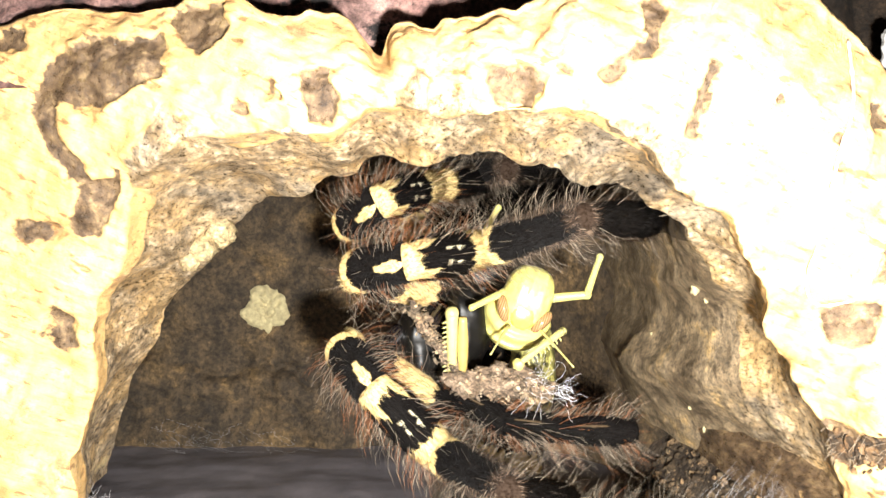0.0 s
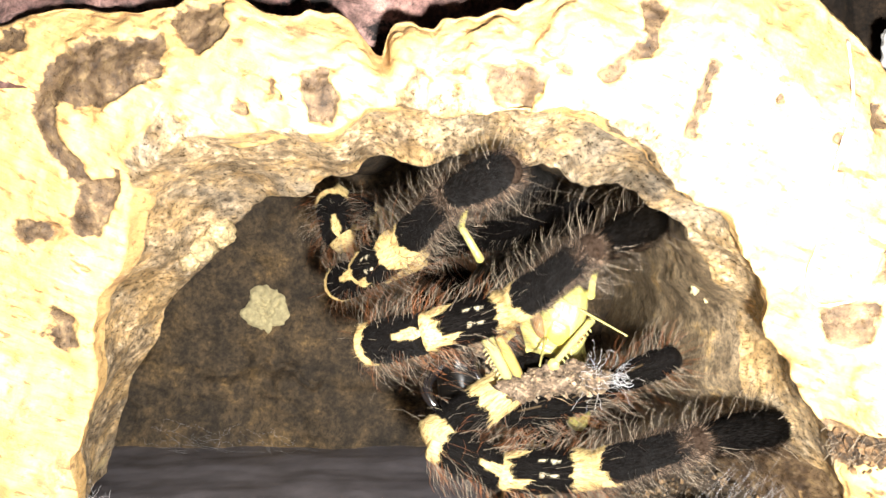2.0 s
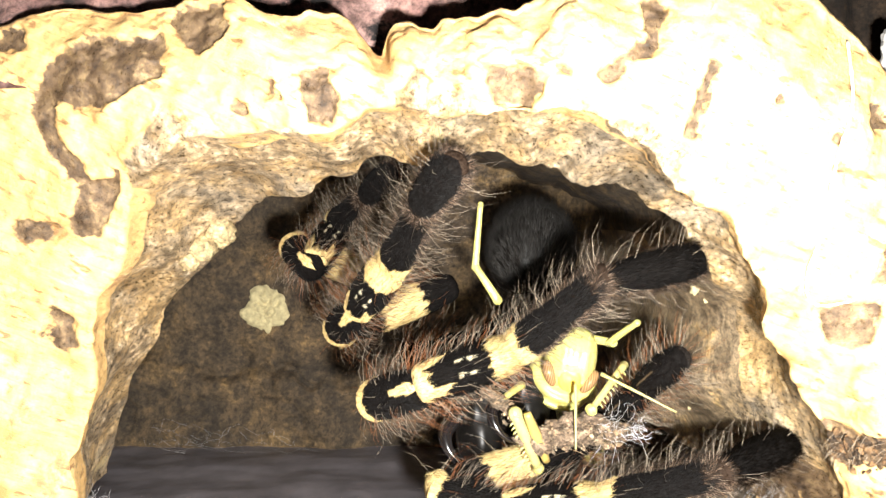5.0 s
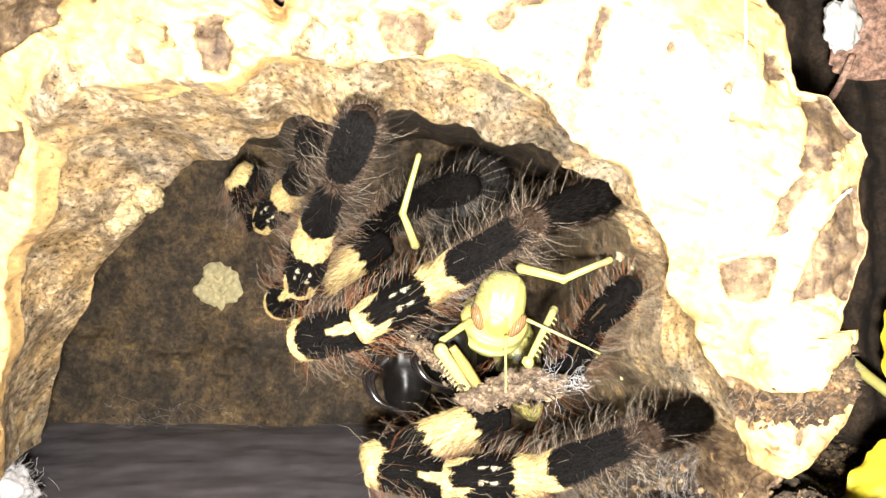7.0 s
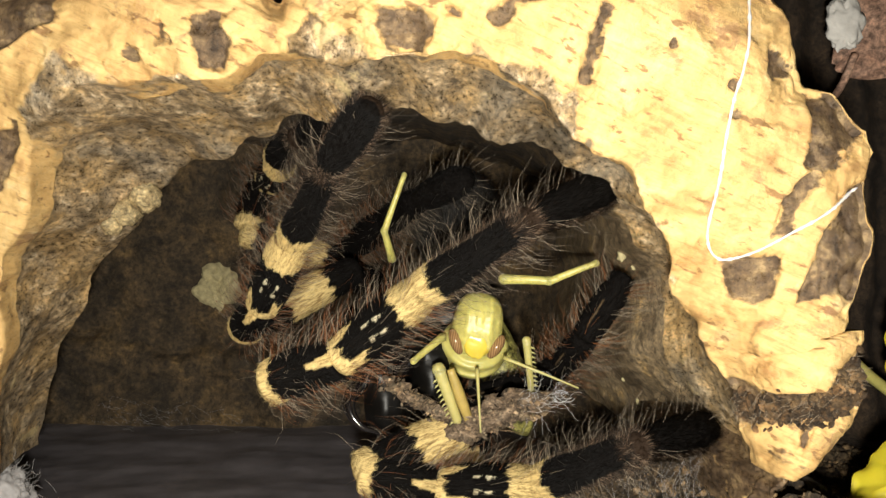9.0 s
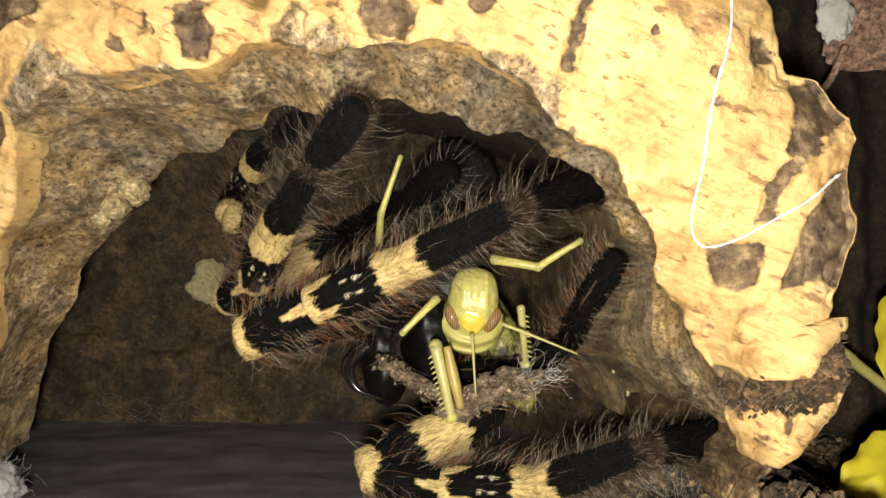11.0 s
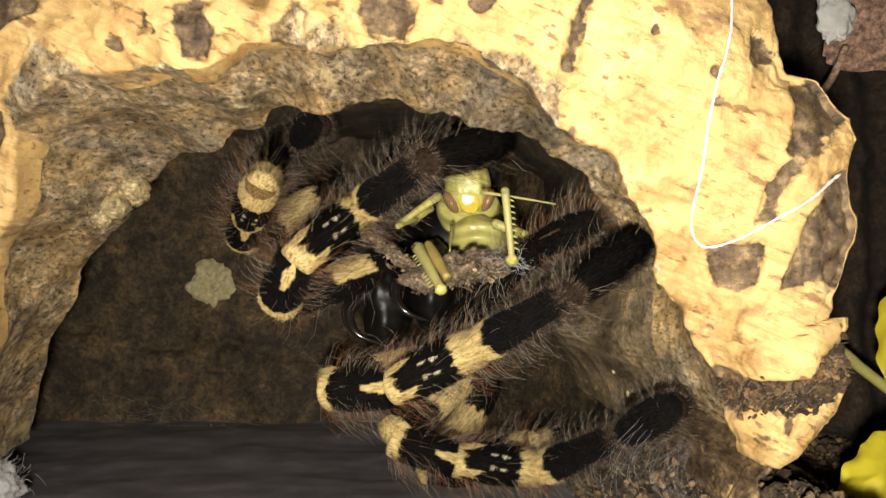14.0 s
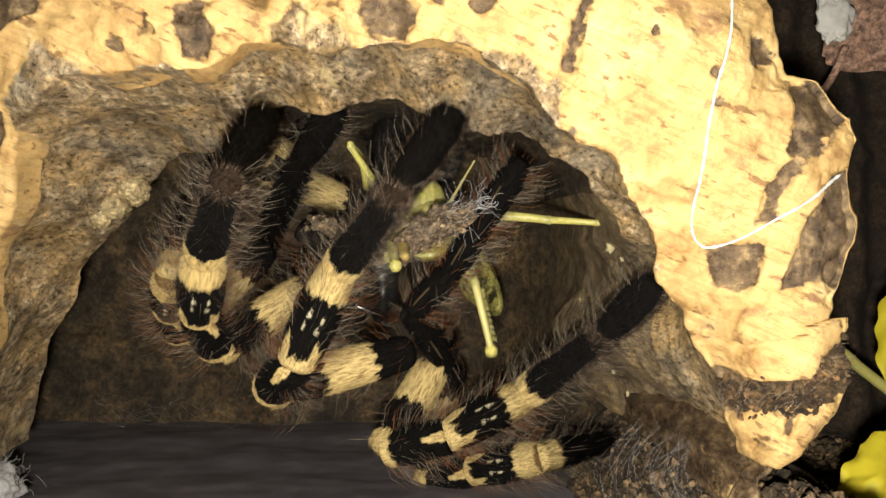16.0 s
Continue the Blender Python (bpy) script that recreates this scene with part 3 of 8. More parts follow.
def tarsus_tint(x, w, j):
    if abs(w) < 1.22 + 3 * j and x > 0.04:
        return BLACK
    return FRINGE


def palp_tint(x, w, j):
    if 0.15 < x < 0.6 + 2 * j and 0.10 < w < 0.22 + j:
        return (0.10, 0.07, 0.04)
    return BLACK if abs(w) < 1.4 else (0.02, 0.017, 0.015)


SEGMENTS = {
    "femur": (0.024, [0.0028, 0.0033, 0.0035, 0.0035, 0.0034, 0.0032], femur_tint, 7000, 55),
    "patella": (0.0115, [0.0031, 0.0033, 0.0033, 0.0031, 0.0029], patella_tint, 6000, 130),
    "tibia": (0.0155, [0.0028, 0.0033, 0.0035, 0.0034, 0.0032, 0.0027], tibia_tint, 9000, 190),
    "metatarsus": (0.0205, [0.0026, 0.0030, 0.0029, 0.0026, 0.0026, 0.0026, 0.0021], metatarsus_tint, 12000, 150),
    "tarsus": (0.0135, [0.0019, 0.0024, 0.0027, 0.0028, 0.0027, 0.0019], tarsus_tint, 8500, 40),
    "palp_femur": (0.014, [0.0022, 0.0026, 0.0026, 0.0024], palp_tint, 900, 60),
    "palp_patella": (0.0095, [0.0022, 0.0025, 0.0025, 0.0022], palp_tint, 900, 80),
    "palp_tibia": (0.010, [0.0021, 0.0024, 0.0024, 0.0021], palp_tint, 1000, 130),
    "palp_tarsus": (0.0115, [0.0021, 0.0024, 0.0025, 0.0017], palp_tint, 1000, 110),
}


def set_tint(me, colours):
    a = me.color_attributes.new("tint", "FLOAT_COLOR", "POINT")
    c = np.ones((len(colours), 4), np.float32)
    c[:, :3] = colours
    a.data.foreach_set("color", c.ravel())


def segment_meshes(kind, dark=False):
    """Skin and hair of one leg segment, which lies along +x with its back towards +z."""
    length, radii, tint, n_pile, n_long = SEGMENTS[kind]
    if dark:
        tint = lambda x, w, j: BLACK
    rng = random.Random(sum(map(ord, kind)))
    nu, nv = 72, 64
    rad = lambda x: float(np.interp(x, np.linspace(0, 1, len(radii)), radii))
    verts, cols = [], []

    def jag(x, w):
        return 0.05 * noise.noise(Vector((x * 7, math.cos(w) * 3.2, math.sin(w) * 3.2))) + 0.03 * noise.noise(Vector((x * 23, math.cos(w) * 9, math.sin(w) * 9)))

    for i in range(nu):
        s = i / (nu - 1)
        x = -0.06 + 1.12 * s
        cap = math.sqrt(max(0.0, 1 - max(0.0, abs(2 * s - 1) - 0.86) ** 2 / 0.14 ** 2))
        r = rad(min(max(x, 0), 1)) * (0.05 + 0.95 * cap)
        for k in range(nv):
            w = 2 * math.pi * k / nv - math.pi
            rr = r * (1 + 0.03 * noise.noise(Vector((x * 8, math.cos(w) * 2, math.sin(w) * 2))))
            verts.append((x * length, rr * math.sin(w), rr * math.cos(w) * 0.95))
            cols.append(tint(min(max(x, 0), 1), w, jag(x, w)))
    skin = bpy.data.meshes.new(kind)
    skin.from_pydata(verts, [], grid_faces(nu, nv, True))
    skin.polygons.foreach_set("use_smooth", [True] * len(skin.polygons))
    skin.materials.append(CUTICLE)
    set_tint(skin, cols)
    # hair: short pile that lies towards the tip, and long bristles that stand off
    hv, hf, hc = [], [], []
    n_pile = n_pile // 4 if dark else n_pile
    foot = kind in ("metatarsus", "tarsus")
    for n in range(n_pile + int(1.9 * n_long)):
        long = n >= n_pile
        x, w = rng.random(), rng.uniform(-math.pi, math.pi)
        if long and abs(w) < 0.7 and rng.random() < 0.8:
            w = math.copysign(rng.uniform(1.0, 2.3), w)
        out = Vector((0, math.sin(w), math.cos(w) * 0.95))
        root = Vector((x * length, 0, 0)) + out * (rad(x) * 0.97)
        c = tint(x, w, jag(x, w))
        if long:
            size, lift, rad0 = rng.uniform(0.0025, 0.0082), rng.uniform(0.8, 3.0), 0.000030
            joint = x < 0.25 or x > 0.72
            tone = rng.random()
            if not foot and tone < (0.55 if joint else 0.15):
                c = (0.24, 0.095, 0.038)
            else:
                c = (0.075, 0.060, 0.046) if tone < 0.6 else (0.34, 0.28, 0.21)
        else:
            size, lift, rad0 = rng.uniform(0.0005, 0.0013), rng.uniform(0.25, 0.8), 0.000045
            if foot and c == FRINGE:
                size, lift, rad0 = size * rng.uniform(1.0, 1.9), rng.uniform(0.3, 1.7), 0.000034
                c = rng.choice(((0.17, 0.11, 0.068), (0.08, 0.052, 0.034), (0.03, 0.022, 0.016), (0.24, 0.18, 0.13), (0.012, 0.010, 0.009), (0.012, 0.010, 0.009), (0.02, 0.016, 0.013)))
            f = rng.uniform(0.5, 1.25)
            c = tuple(min(1, q * f) for q in c)
        go = (Vector((1, 0, 0)) + out * lift + Vector((rng.uniform(-.25, .25), rng.uniform(-.25, .25), rng.uniform(-.25, .25)))).normalized()
        a = go.cross(Vector((0.3, 0.5, 0.81))).normalized()
        b = go.cross(a)
        o = len(hv)
        tip = root + go * size + Vector((0.35 * size * (0.6 if long else 0.3), 0, 0)) - out * (0.12 * size)
        for p, q in ((root, rad0), (root + go * size * 0.55, rad0 * 0.75))[:2 if long else 1]:
            for v in (0.0, 2.094, 4.189):
                hv.append(p + (a * math.cos(v) + b * math.sin(v)) * q)
        hv.append(tip)
        for k in range(3):
            m = (k + 1) % 3
            if long:
                hf.append((o + k, o + m, o + 3 + m, o + 3 + k))
                hf.append((o + 3 + k, o + 3 + m, o + 6))
            else:
                hf.append((o + k, o + m, o + 3))
        hc += [c] * (7 if long else 4)
    hair = bpy.data.meshes.new(kind + "_hair")
    hair.from_pydata([tuple(v) for v in hv], [], hf)
    hair.polygons.foreach_set("use_smooth", [True] * len(hair.polygons))
    hair.materials.append(HAIR)
    set_tint(hair, hc)
    return skin, hair


moving = {}
spider = thing("tarantula", (0, 0.14, -0.057), "black and cream banded hairy tarantula feeding in its bark hollow", "spider")
MESHES = {k: segment_meshes(k) for k in SEGMENTS}


DARK = {k: segment_meshes(k, True) for k in ("femur", "patella", "tibia", "metatarsus", "tarsus")}


def limb(code, kinds, prefix=""):
    for kind in kinds:
        skin, hair = (DARK if code == "J" else MESHES)[prefix + kind]
        seg = under(new(prefix + kind, skin), spider)
        under(new("bristles", hair), seg)
        moving[code + "_" + kind] = seg


for code in "ABCDGHJ":
    limb(code, ("femur", "patella", "tibia", "metatarsus", "tarsus"))
limb("R", ("femur", "patella", "tibia", "tarsus"), "palp_")


def spider_body():
    v, f = ellipsoid((0.010, 0.017, 0.009), (0.0105, 0.0095, 0.0125), 28, 36, None, 0.06, 2.0)
    body = under(mesh_ob("cephalothorax", v, f, BODY_BLACK), spider)
    # the hairy abdomen hangs above and behind
    centre, size = Vector((0.0115, 0.030, 0.030)), (0.0095, 0.0125, 0.0110)
    v, f = ellipsoid(centre, size, 40, 52, lambda q, d: q * (1 + 0.05 * fbm(d, 3.0, 4, 2.0)), 0.05, 5.0)
    skin_faces = len(f)
    rng = random.Random(77)
    hairs = [(v, f)]
    for k in range(9000):
        d = Vector((rng.gauss(0, 1), rng.gauss(-0.4, 1), rng.gauss(0, 1))).normalized()
        p = centre + Vector((d.x * size[0], d.y * size[1], d.z * size[2])) * 0.99
        go = (d * rng.uniform(0.4, 1.2) + Vector((0, 0.3, 1.0))).normalized()
        a = go.cross(Vector((0.3, 0.5, 0.81))).normalized() * 0.00005
        b = go.cross(a).normalized() * 0.00005
        n = rng.uniform(0.0010, 0.0036)
        hairs.append(([p + a, p - 0.5 * a + 0.87 * b, p - 0.5 * a - 0.87 * b, p + go * n], [(0, 1, 3), (1, 2, 3), (2, 0, 3)]))
    v, f = join(hairs)
    ob = under(mesh_ob("abdomen", v, f, BODY_BLACK), body)
    ob.data.materials.append(ABDOMEN_HAIR)
    ob.data.polygons.foreach_set("material_index", [0 if k < skin_faces else 1 for k in range(len(ob.data.polygons))])
    for x, z in ((-0.0015, -0.001), (0.0065, 0.003)):
        def shape(q, d):
            return (q.x, q.y - 0.25 * abs(q.z), q.z)
        v, f = ellipsoid((x, -0.001, z), (0.0046, 0.0080, 0.0082), 26, 32, shape, 0.10, 3.0 + x)
        under(mesh_ob("chelicera", v, f, BODY_BLACK), body)
        line = smooth_line([(x - 0.0035, -0.005, z + 0.003), (x - 0.0062, -0.008, z - 0.0005), (x - 0.0045, -0.0095, z - 0.0042), (x + 0.0002, -0.0095, z - 0.0062)], 20)
        v, f = tube(line, np.linspace(0.0018, 0.00012, 20), 14)
        under(mesh_ob("fang", v, f, FANG_BLACK), body)
    # the second palp lies folded against the jaws
    for k, m in (("palp_patella", pose(-0.010, 0.004, 0.012, 0, 30, 10)), ("palp_tibia", pose(-0.003, 0.003, 0.007, 0, 50, 20))):
        p = under(new(k, MESHES[k][0]), body)
        p.matrix_basis = m
    moving["body"] = body


spider_body()


# ---------- the locust ----------
locust = thing("locust", (0.005, 0.128, -0.057), "pale yellow-green locust held in the jaws of the tarantula", "locust")


def locust_body():
    def collar(q, d):
        ridge = 0.00050 * math.tanh(2 * math.sin(math.hypot(q.x * 0.8, q.z - 0.002) * 3100)) * (1 if d.y < 0.3 else 0) + 0.00012 * fbm(q, 1500, 3, 2.0)
        return (q.x * (1 + 0.08 * d.z), q.y - ridge, q.z)
    v, f = ellipsoid((0, 0.0022, -0.0032), (0.0061, 0.0058, 0.0052), 34, 40, collar, 0.03, 1.0)
    thorax = under(mesh_ob("pronotum", v, f, LOCUST_GREEN), locust)

    def face(q, d):
        h, k = math.hypot(d.x, d.z), (abs(d.x) ** 3 + abs(d.z) ** 3) ** (1 / 3)
        k = h / k if k > 1e-6 else 1.0
        x, z = q.x * k * (1 - 0.10 * d.z), q.z * k
        ridge = 0.0005 * math.exp(-((abs(x) - 0.0019 + 0.00012 * d.z) / 0.00045) ** 2) if d.y < 0 else 0
        crown = 0.00035 * math.exp(-(x / 0.0003) ** 2) + 0.00012 * fbm(q, 1300, 3, 5.0) if d.z > 0.1 else 0.0
        return (x, q.y - ridge - crown, z)
    v, f = ellipsoid((0, -0.0022, 0.0016), (0.0043, 0.0042, 0.0054), 44, 52, face, 0.02, 6.0)
    under(mesh_ob("head", v, f, LOCUST_PALE), thorax)
    v, f = ellipsoid((0, -0.0048, -0.0008), (0.0026, 0.0014, 0.0031), 26, 28, lambda q, d: (q.x * (1 + 0.15 * d.z), q.y - 0.00025 * math.exp(-((abs(q.x) - 0.0015) / 0.0004) ** 2), q.z), 0.10, 4.0)
    under(mesh_ob("vertex", v, f, LOCUST_YELLOW), thorax)
    for s in (-1, 1):
        v, f = ellipsoid((s * 0.0034, -0.0044, -0.0015), (0.00115, 0.0014, 0.0021), 20, 24, lambda q, d: (q.x + s * 0.38 * q.z, q.y, q.z), 0.02, 4.0)
        under(mesh_ob("eye", v, f, LOCUST_EYE), thorax)
    v, f = ellipsoid((0.0075, 0.0215, -0.009), (0.0052, 0.0060, 0.013), 30, 30, lambda q, d: (q.x - 0.45 * q.z, q.y, q.z + 0.0002 * math.sin(q.z * 3000)), 0.04, 7.0)
    under(mesh_ob("abdomen", v, f, LOCUST_SPOTTED), thorax)
    moving["locust_body"] = thorax
    # the rounded underside, which swings out when the body bends
    def bowl(q, d):
        return (q.x, q.y - 0.0003 * math.tanh(3 * math.sin((q.z + 0.2 * abs(q.x)) * 2600)) + 0.00012 * fbm(q, 1500, 3, 3.0), q.z)
    v, f = ellipsoid((0, 0, 0), (0.0054, 0.0050, 0.0047), 34, 40, bowl, 0.03, 9.0)
    moving["sternum"] = under(mesh_ob("sternum", v, f, LOCUST_GREEN), locust)


def locust_segment(code, name, length, r0, r1, material, teeth=0):
    n = 14
    line = [(length * k / (n - 1), 0, 0.0004 * math.sin(math.pi * k / (n - 1))) for k in range(n)]
    rad = [r0 + (r1 - r0) * k / (n - 1) for k in range(n)]
    rad[0] *= 1.15
    rad[-1] *= 1.2
    knobs = [ellipsoid((x, 0, 0), (r * 0.98, r * 0.98, r * 0.98), 8, 10, None, 0.1, length * 500) for x, r in ((0, rad[0]), (length, rad[-1]))]
    v, f = join([tube(line, rad, 10)] + knobs) if r0 > 0.0004 else tube(line, rad, 10)
    seg = under(mesh_ob(name, v, f, material), locust)
    if teeth:
        for side in (-1 if code == "hindl" else 1,):
            for k in range(teeth):
                x = length * (0.12 + 0.8 * k / teeth)
                v, f = tube([(x, side * r0 * 0.6, 0), (x + 0.0002, side * (r0 + 0.0003), 0.0001), (x + 0.0004, side * (r0 + 0.0006), 0.0001)], [0.00022, 0.00014, 0.00004], 6)
                under(mesh_ob("spine", v, f, material), seg)
        if code == "hindl":
            line = [(length * (0.04 + 0.86 * k / 15), 0.0017, 0.0006) for k in range(16)]
            v, f = tube(line, [0.0006 + 0.0003 * math.sin(math.pi * k / 15) for k in range(16)], 10)
            under(mesh_ob("hind_femur", v, f, LOCUST_FEMUR), seg)
        v, f = ellipsoid((length, 0, 0), (0.0009, 0.0010, 0.0010), 12, 14, None, 0.2, length * 900)
        under(mesh_ob("joint", v, f, LOCUST_PALE), seg)
    moving[code] = seg
    return seg


locust_body()
locust_segment("fore_upper", "front_femur", 0.0075, 0.00085, 0.0007, LOCUST_PALE)
locust_segment("fore_lower", "front_tibia", 0.0082, 0.00065, 0.0005, LOCUST_PALE)
locust_segment("mid_upper", "middle_femur", 0.0065, 0.00075, 0.0006, LOCUST_PALE)
locust_segment("mid_lower", "middle_tibia", 0.0105, 0.0006, 0.00045, LOCUST_PALE)
locust_segment("forel", "front_tibia", 0.0078, 0.0007, 0.0005, LOCUST_PALE)
locust_segment("hindl", "hind_tibia", 0.0115, 0.0010, 0.0007, LOCUST_LEG, 11)
locust_segment("hindr", "hind_tibia", 0.0105, 0.00065, 0.0005, LOCUST_LEG, 9)
locust_segment("ant1", "antenna", 0.0100, 0.0003, 0.00012, LOCUST_LEG)
locust_segment("ant2", "antenna", 0.0125, 0.0003, 0.00012, LOCUST_LEG)


# ---------- what is caught in the jaws ----------
def debris():
    rng = random.Random(11)
    clump = thing("debris_clump", (0, 0, 0), "brown crumbs and bark fibre bound with silk", "debris")

    def arm(a, b, n, r):
        d = (Vector(b) - Vector(a)).normalized()
        for k in range(n):
            u = k / (n - 1)
            p = Vector(a).lerp(Vector(b), u) + Vector((rng.uniform(-.0005, .0005), rng.uniform(-.0005, .0005), rng.uniform(-.0005, .0005)))
            size = r * rng.uniform(0.6, 1.2)
            v, f = ellipsoid((0, 0, 0), (size * 1.7, size * 0.7, size * 0.8), 11, 14, None, 0.6, rng.random() * 20)
            turn = math.degrees(math.atan2(-d.z, d.x)) + rng.uniform(-40, 40)
            ob = under(mesh_ob("crumb", v, f, DEBRIS), clump)
            ob.matrix_basis = pose(*p, rng.uniform(0, 360), turn, rng.uniform(-25, 25))

    arm((-0.0140, 0.0008, 0.0080), (-0.0045, 0, -0.0010), 18, 0.0009)
    arm((-0.0048, 0, -0.0018), (0.0085, 0, -0.0010), 30, 0.0015)
    arm((-0.0010, 0.0005, 0.0008), (0.0060, 0.0005, 0.0016), 10, 0.0010)
    grit = []
    for a, b, r, n in (((-0.0145, 0.0008, 0.0085), (-0.0040, 0, -0.0018), 0.0010, 380), ((-0.0052, 0, -0.0022), (0.0090, 0, -0.0008), 0.0016, 620)):
        for k in range(n):
            p = Vector(a).lerp(Vector(b), rng.random()) + Vector((rng.gauss(0, r * .55), rng.gauss(0, r * .5), rng.gauss(0, r * .55)))
            if k % 5 == 0:
                d = Vector((rng.gauss(1, .6), rng.gauss(0, .3), rng.gauss(0, .6))).normalized() * rng.uniform(0.0006, 0.0020)
                grit.append(tube([p - d, p + Vector((0, 0, 0.0002)), p + d], [0.00003, 0.00004, 0.00002], 4))
                continue
            size = rng.uniform(0.00012, 0.00042)
            v, f = ellipsoid((0, 0, 0), (size * rng.uniform(1, 2.2), size, size * 0.7), 6, 8, None, 0.5, rng.random() * 30)
            m = pose(*p, rng.uniform(0, 360), rng.uniform(-60, 60), rng.uniform(-60, 60))
            grit.append(([m @ q for q in v], f))
    v, f = join(grit)
    tagged(under(mesh_ob("grit", v, f, CRUMB_PALE, False), clump), "fine bark crumbs and fibres", kind="stuff")
    threads = []
    for k in range(34):
        pts = [Vector((0.008 + rng.uniform(-.003, .003), -0.0012, rng.uniform(-.0015, .0015)))]
        d = Vector((1, 0, rng.uniform(-.6, .6)))
        for j in range(9):
            d = (d + Vector((rng.uniform(-.75, .85), rng.uniform(-.3, .3), rng.uniform(-.7, .7)))).normalized()
            pts.append(pts[-1] + d * 0.0006)
        threads.append(tube(smooth_line(pts, 24), [0.00002] * 24, 4))
    for cx, r in ((0.0118, 0.0011), (0.0128, 0.0008), (0.0125, 0.0014)):
        loop = [(cx + r * math.cos(w), -0.001 + 0.0004 * math.sin(2 * w), -0.0006 + r * 0.8 * math.sin(w + cx * 300)) for w in np.linspace(0, 5.2, 24)]
        threads.append(tube(loop, [0.00004] * 24, 5))
    v, f = join(threads)
    tagged(under(mesh_ob("silk_thread", v, f, SILK), clump), "torn white silk", kind="stuff")
    moving["clump"] = clump


debris()


# ---------- small things round the hollow ----------
def lichen():
    nu, nv = 22, 60
    verts = []
    for i in range(nu):
        u = i / (nu - 1)
        for j in range(nv):
            w = 2 * math.pi * j / nv
            r = 0.0062 * u * (1 + 0.35 * fbm((math.cos(w), math.sin(w), 0), 1.6, 4, 3.0))
            x, z = -0.0513 + r * math.cos(w), -0.0175 + r * 1.08 * math.sin(w)
            y = back_depth(x, z) + 0.0028 * fbm((x, 0, z), 45, 5, 9.0) - (0.0012 + 0.0009 * fbm((x, 0, z), 700, 4, 2.0)) * (1 - u ** 6)
            verts.append((x, y, z))
    tagged(mesh_ob("lichen_patch", verts, grid_faces(nu, nv, True), LICHEN), "pale crusty lichen patch on the brown inner bark", "lichen")


def silk_line():
    pts = [(0.0467, 0.0240), (0.0445, 0.0140), (0.0432, 0.0080), (0.0430, 0.0010), (0.0436, -0.0050), (0.0459, -0.0067), (0.0503, -0.0042), (0.0550, -0.0012), (0.0592, 0.0019)]
    line = [on_bark(x, z, 0.00035)[0] for x, z in smooth_line(pts, 120)]
    line = [p for p in line if p is not None]
    for _ in range(25):
        line = [line[0]] + [(a + b * 2 + c) / 4 for a, b, c in zip(line, line[1:], line[2:])] + [line[-1]]
        line = [Vector((p.x, min(p.y, on_bark(p.x, p.z, 0.0002)[0].y), p.z)) for p in line]
    rng = random.Random(8)
    v, f = tube(line, [0.00013 + 0.00013 * rng.random() ** 2 for _ in line], 6)
    tagged(mesh_ob("silk_strand", v, f, SILK), "white silk strand stretched over the bark edge", "silk")


def web_tuft():
    rng = random.Random(9)
    parts = []
    for k in range(420):
        p = Vector((-0.0660 + rng.gauss(0, .0023), 0.134 + rng.gauss(0, .0016), -0.0500 + rng.gauss(0, .0024)))
        pts = [p]
        d = Vector((rng.uniform(-1, 1), rng.uniform(-1, 1), rng.uniform(-.4, 1))).normalized()
        for j in range(6):
            d = (d + Vector((rng.uniform(-.7, .7), rng.uniform(-.7, .7), rng.uniform(-.7, .7)))).normalized()
            pts.append(pts[-1] + d * 0.0006)
        parts.append(tube(smooth_line(pts, 14), [0.00003] * 14, 4))
    v, f = ellipsoid((-0.0660, 0.1345, -0.0505), (0.0046, 0.004, 0.0048), 40, 52, lambda q, d: q * (1 + 0.05 * fbm(q, 900, 3, 2.0)), 0.3, 6.0)
    parts.append((v, f))
    v, f = join(parts)
    tagged(mesh_ob("web_tuft", v, f, OLD_SILK), "grey-white wad of old silk on the soil", "web")


def leaf(name, base, tip, width, material, curl, label, category):
    """A bent leaf with a raised midrib, from base to tip."""
    b, t = Vector(base), Vector(tip)
    along = t - b
    side = along.cross(Vector((0.2, 1, 0.1))).normalized()
    up = side.cross(along).normalized()
    nu, nv = 40, 17
    top, low = [], []
    for i in range(nu):
        u = i / (nu - 1)
        w = width * (math.sin(math.pi * min(1, u * 0.97 + 0.02)) ** 0.7) * (1 + 0.06 * math.sin(u * 40))
        for j in range(nv):
            s = j / (nv - 1) * 2 - 1
            q = b + along * u + side * (s * w) + up * (curl * (u - 0.5) ** 2 * along.length - 0.25 * w * s * s + 0.0006 * math.exp(-(s / 0.08) ** 2) + 0.0005 * math.sin(abs(s) * 9 + u * 26))
            top.append(q)
            low.append(q - up * 0.0004)
    f = grid_faces(nu, nv)
    o = len(top)
    f = f + [tuple(k + o for k in reversed(q)) for q in f]
    ob = mesh_ob(name, top + low, f, material)
    return tagged(ob, label, category)


def lip_scab():
    parts = []
    for x, y, z, r, k in ((-0.0400, 0.1325, 0.0030, 0.0024, 1), (-0.0428, 0.1310, 0.0002, 0.0022, 2), (-0.0447, 0.1300, -0.0022, 0.0016, 3)):
        v, f = ellipsoid((x, y, z), (r * 1.1, r * 1.3, r * 1.1), 26, 32, lambda q, d: q * (1 + 0.12 * fbm(q, 1500, 3, 2.0)), 0.2, 3.0 * k)
        tagged(under(mesh_ob("pale_scab", v, f, TAN_SCAB), hollow_bark), "pale crusty scab on the inner lip")


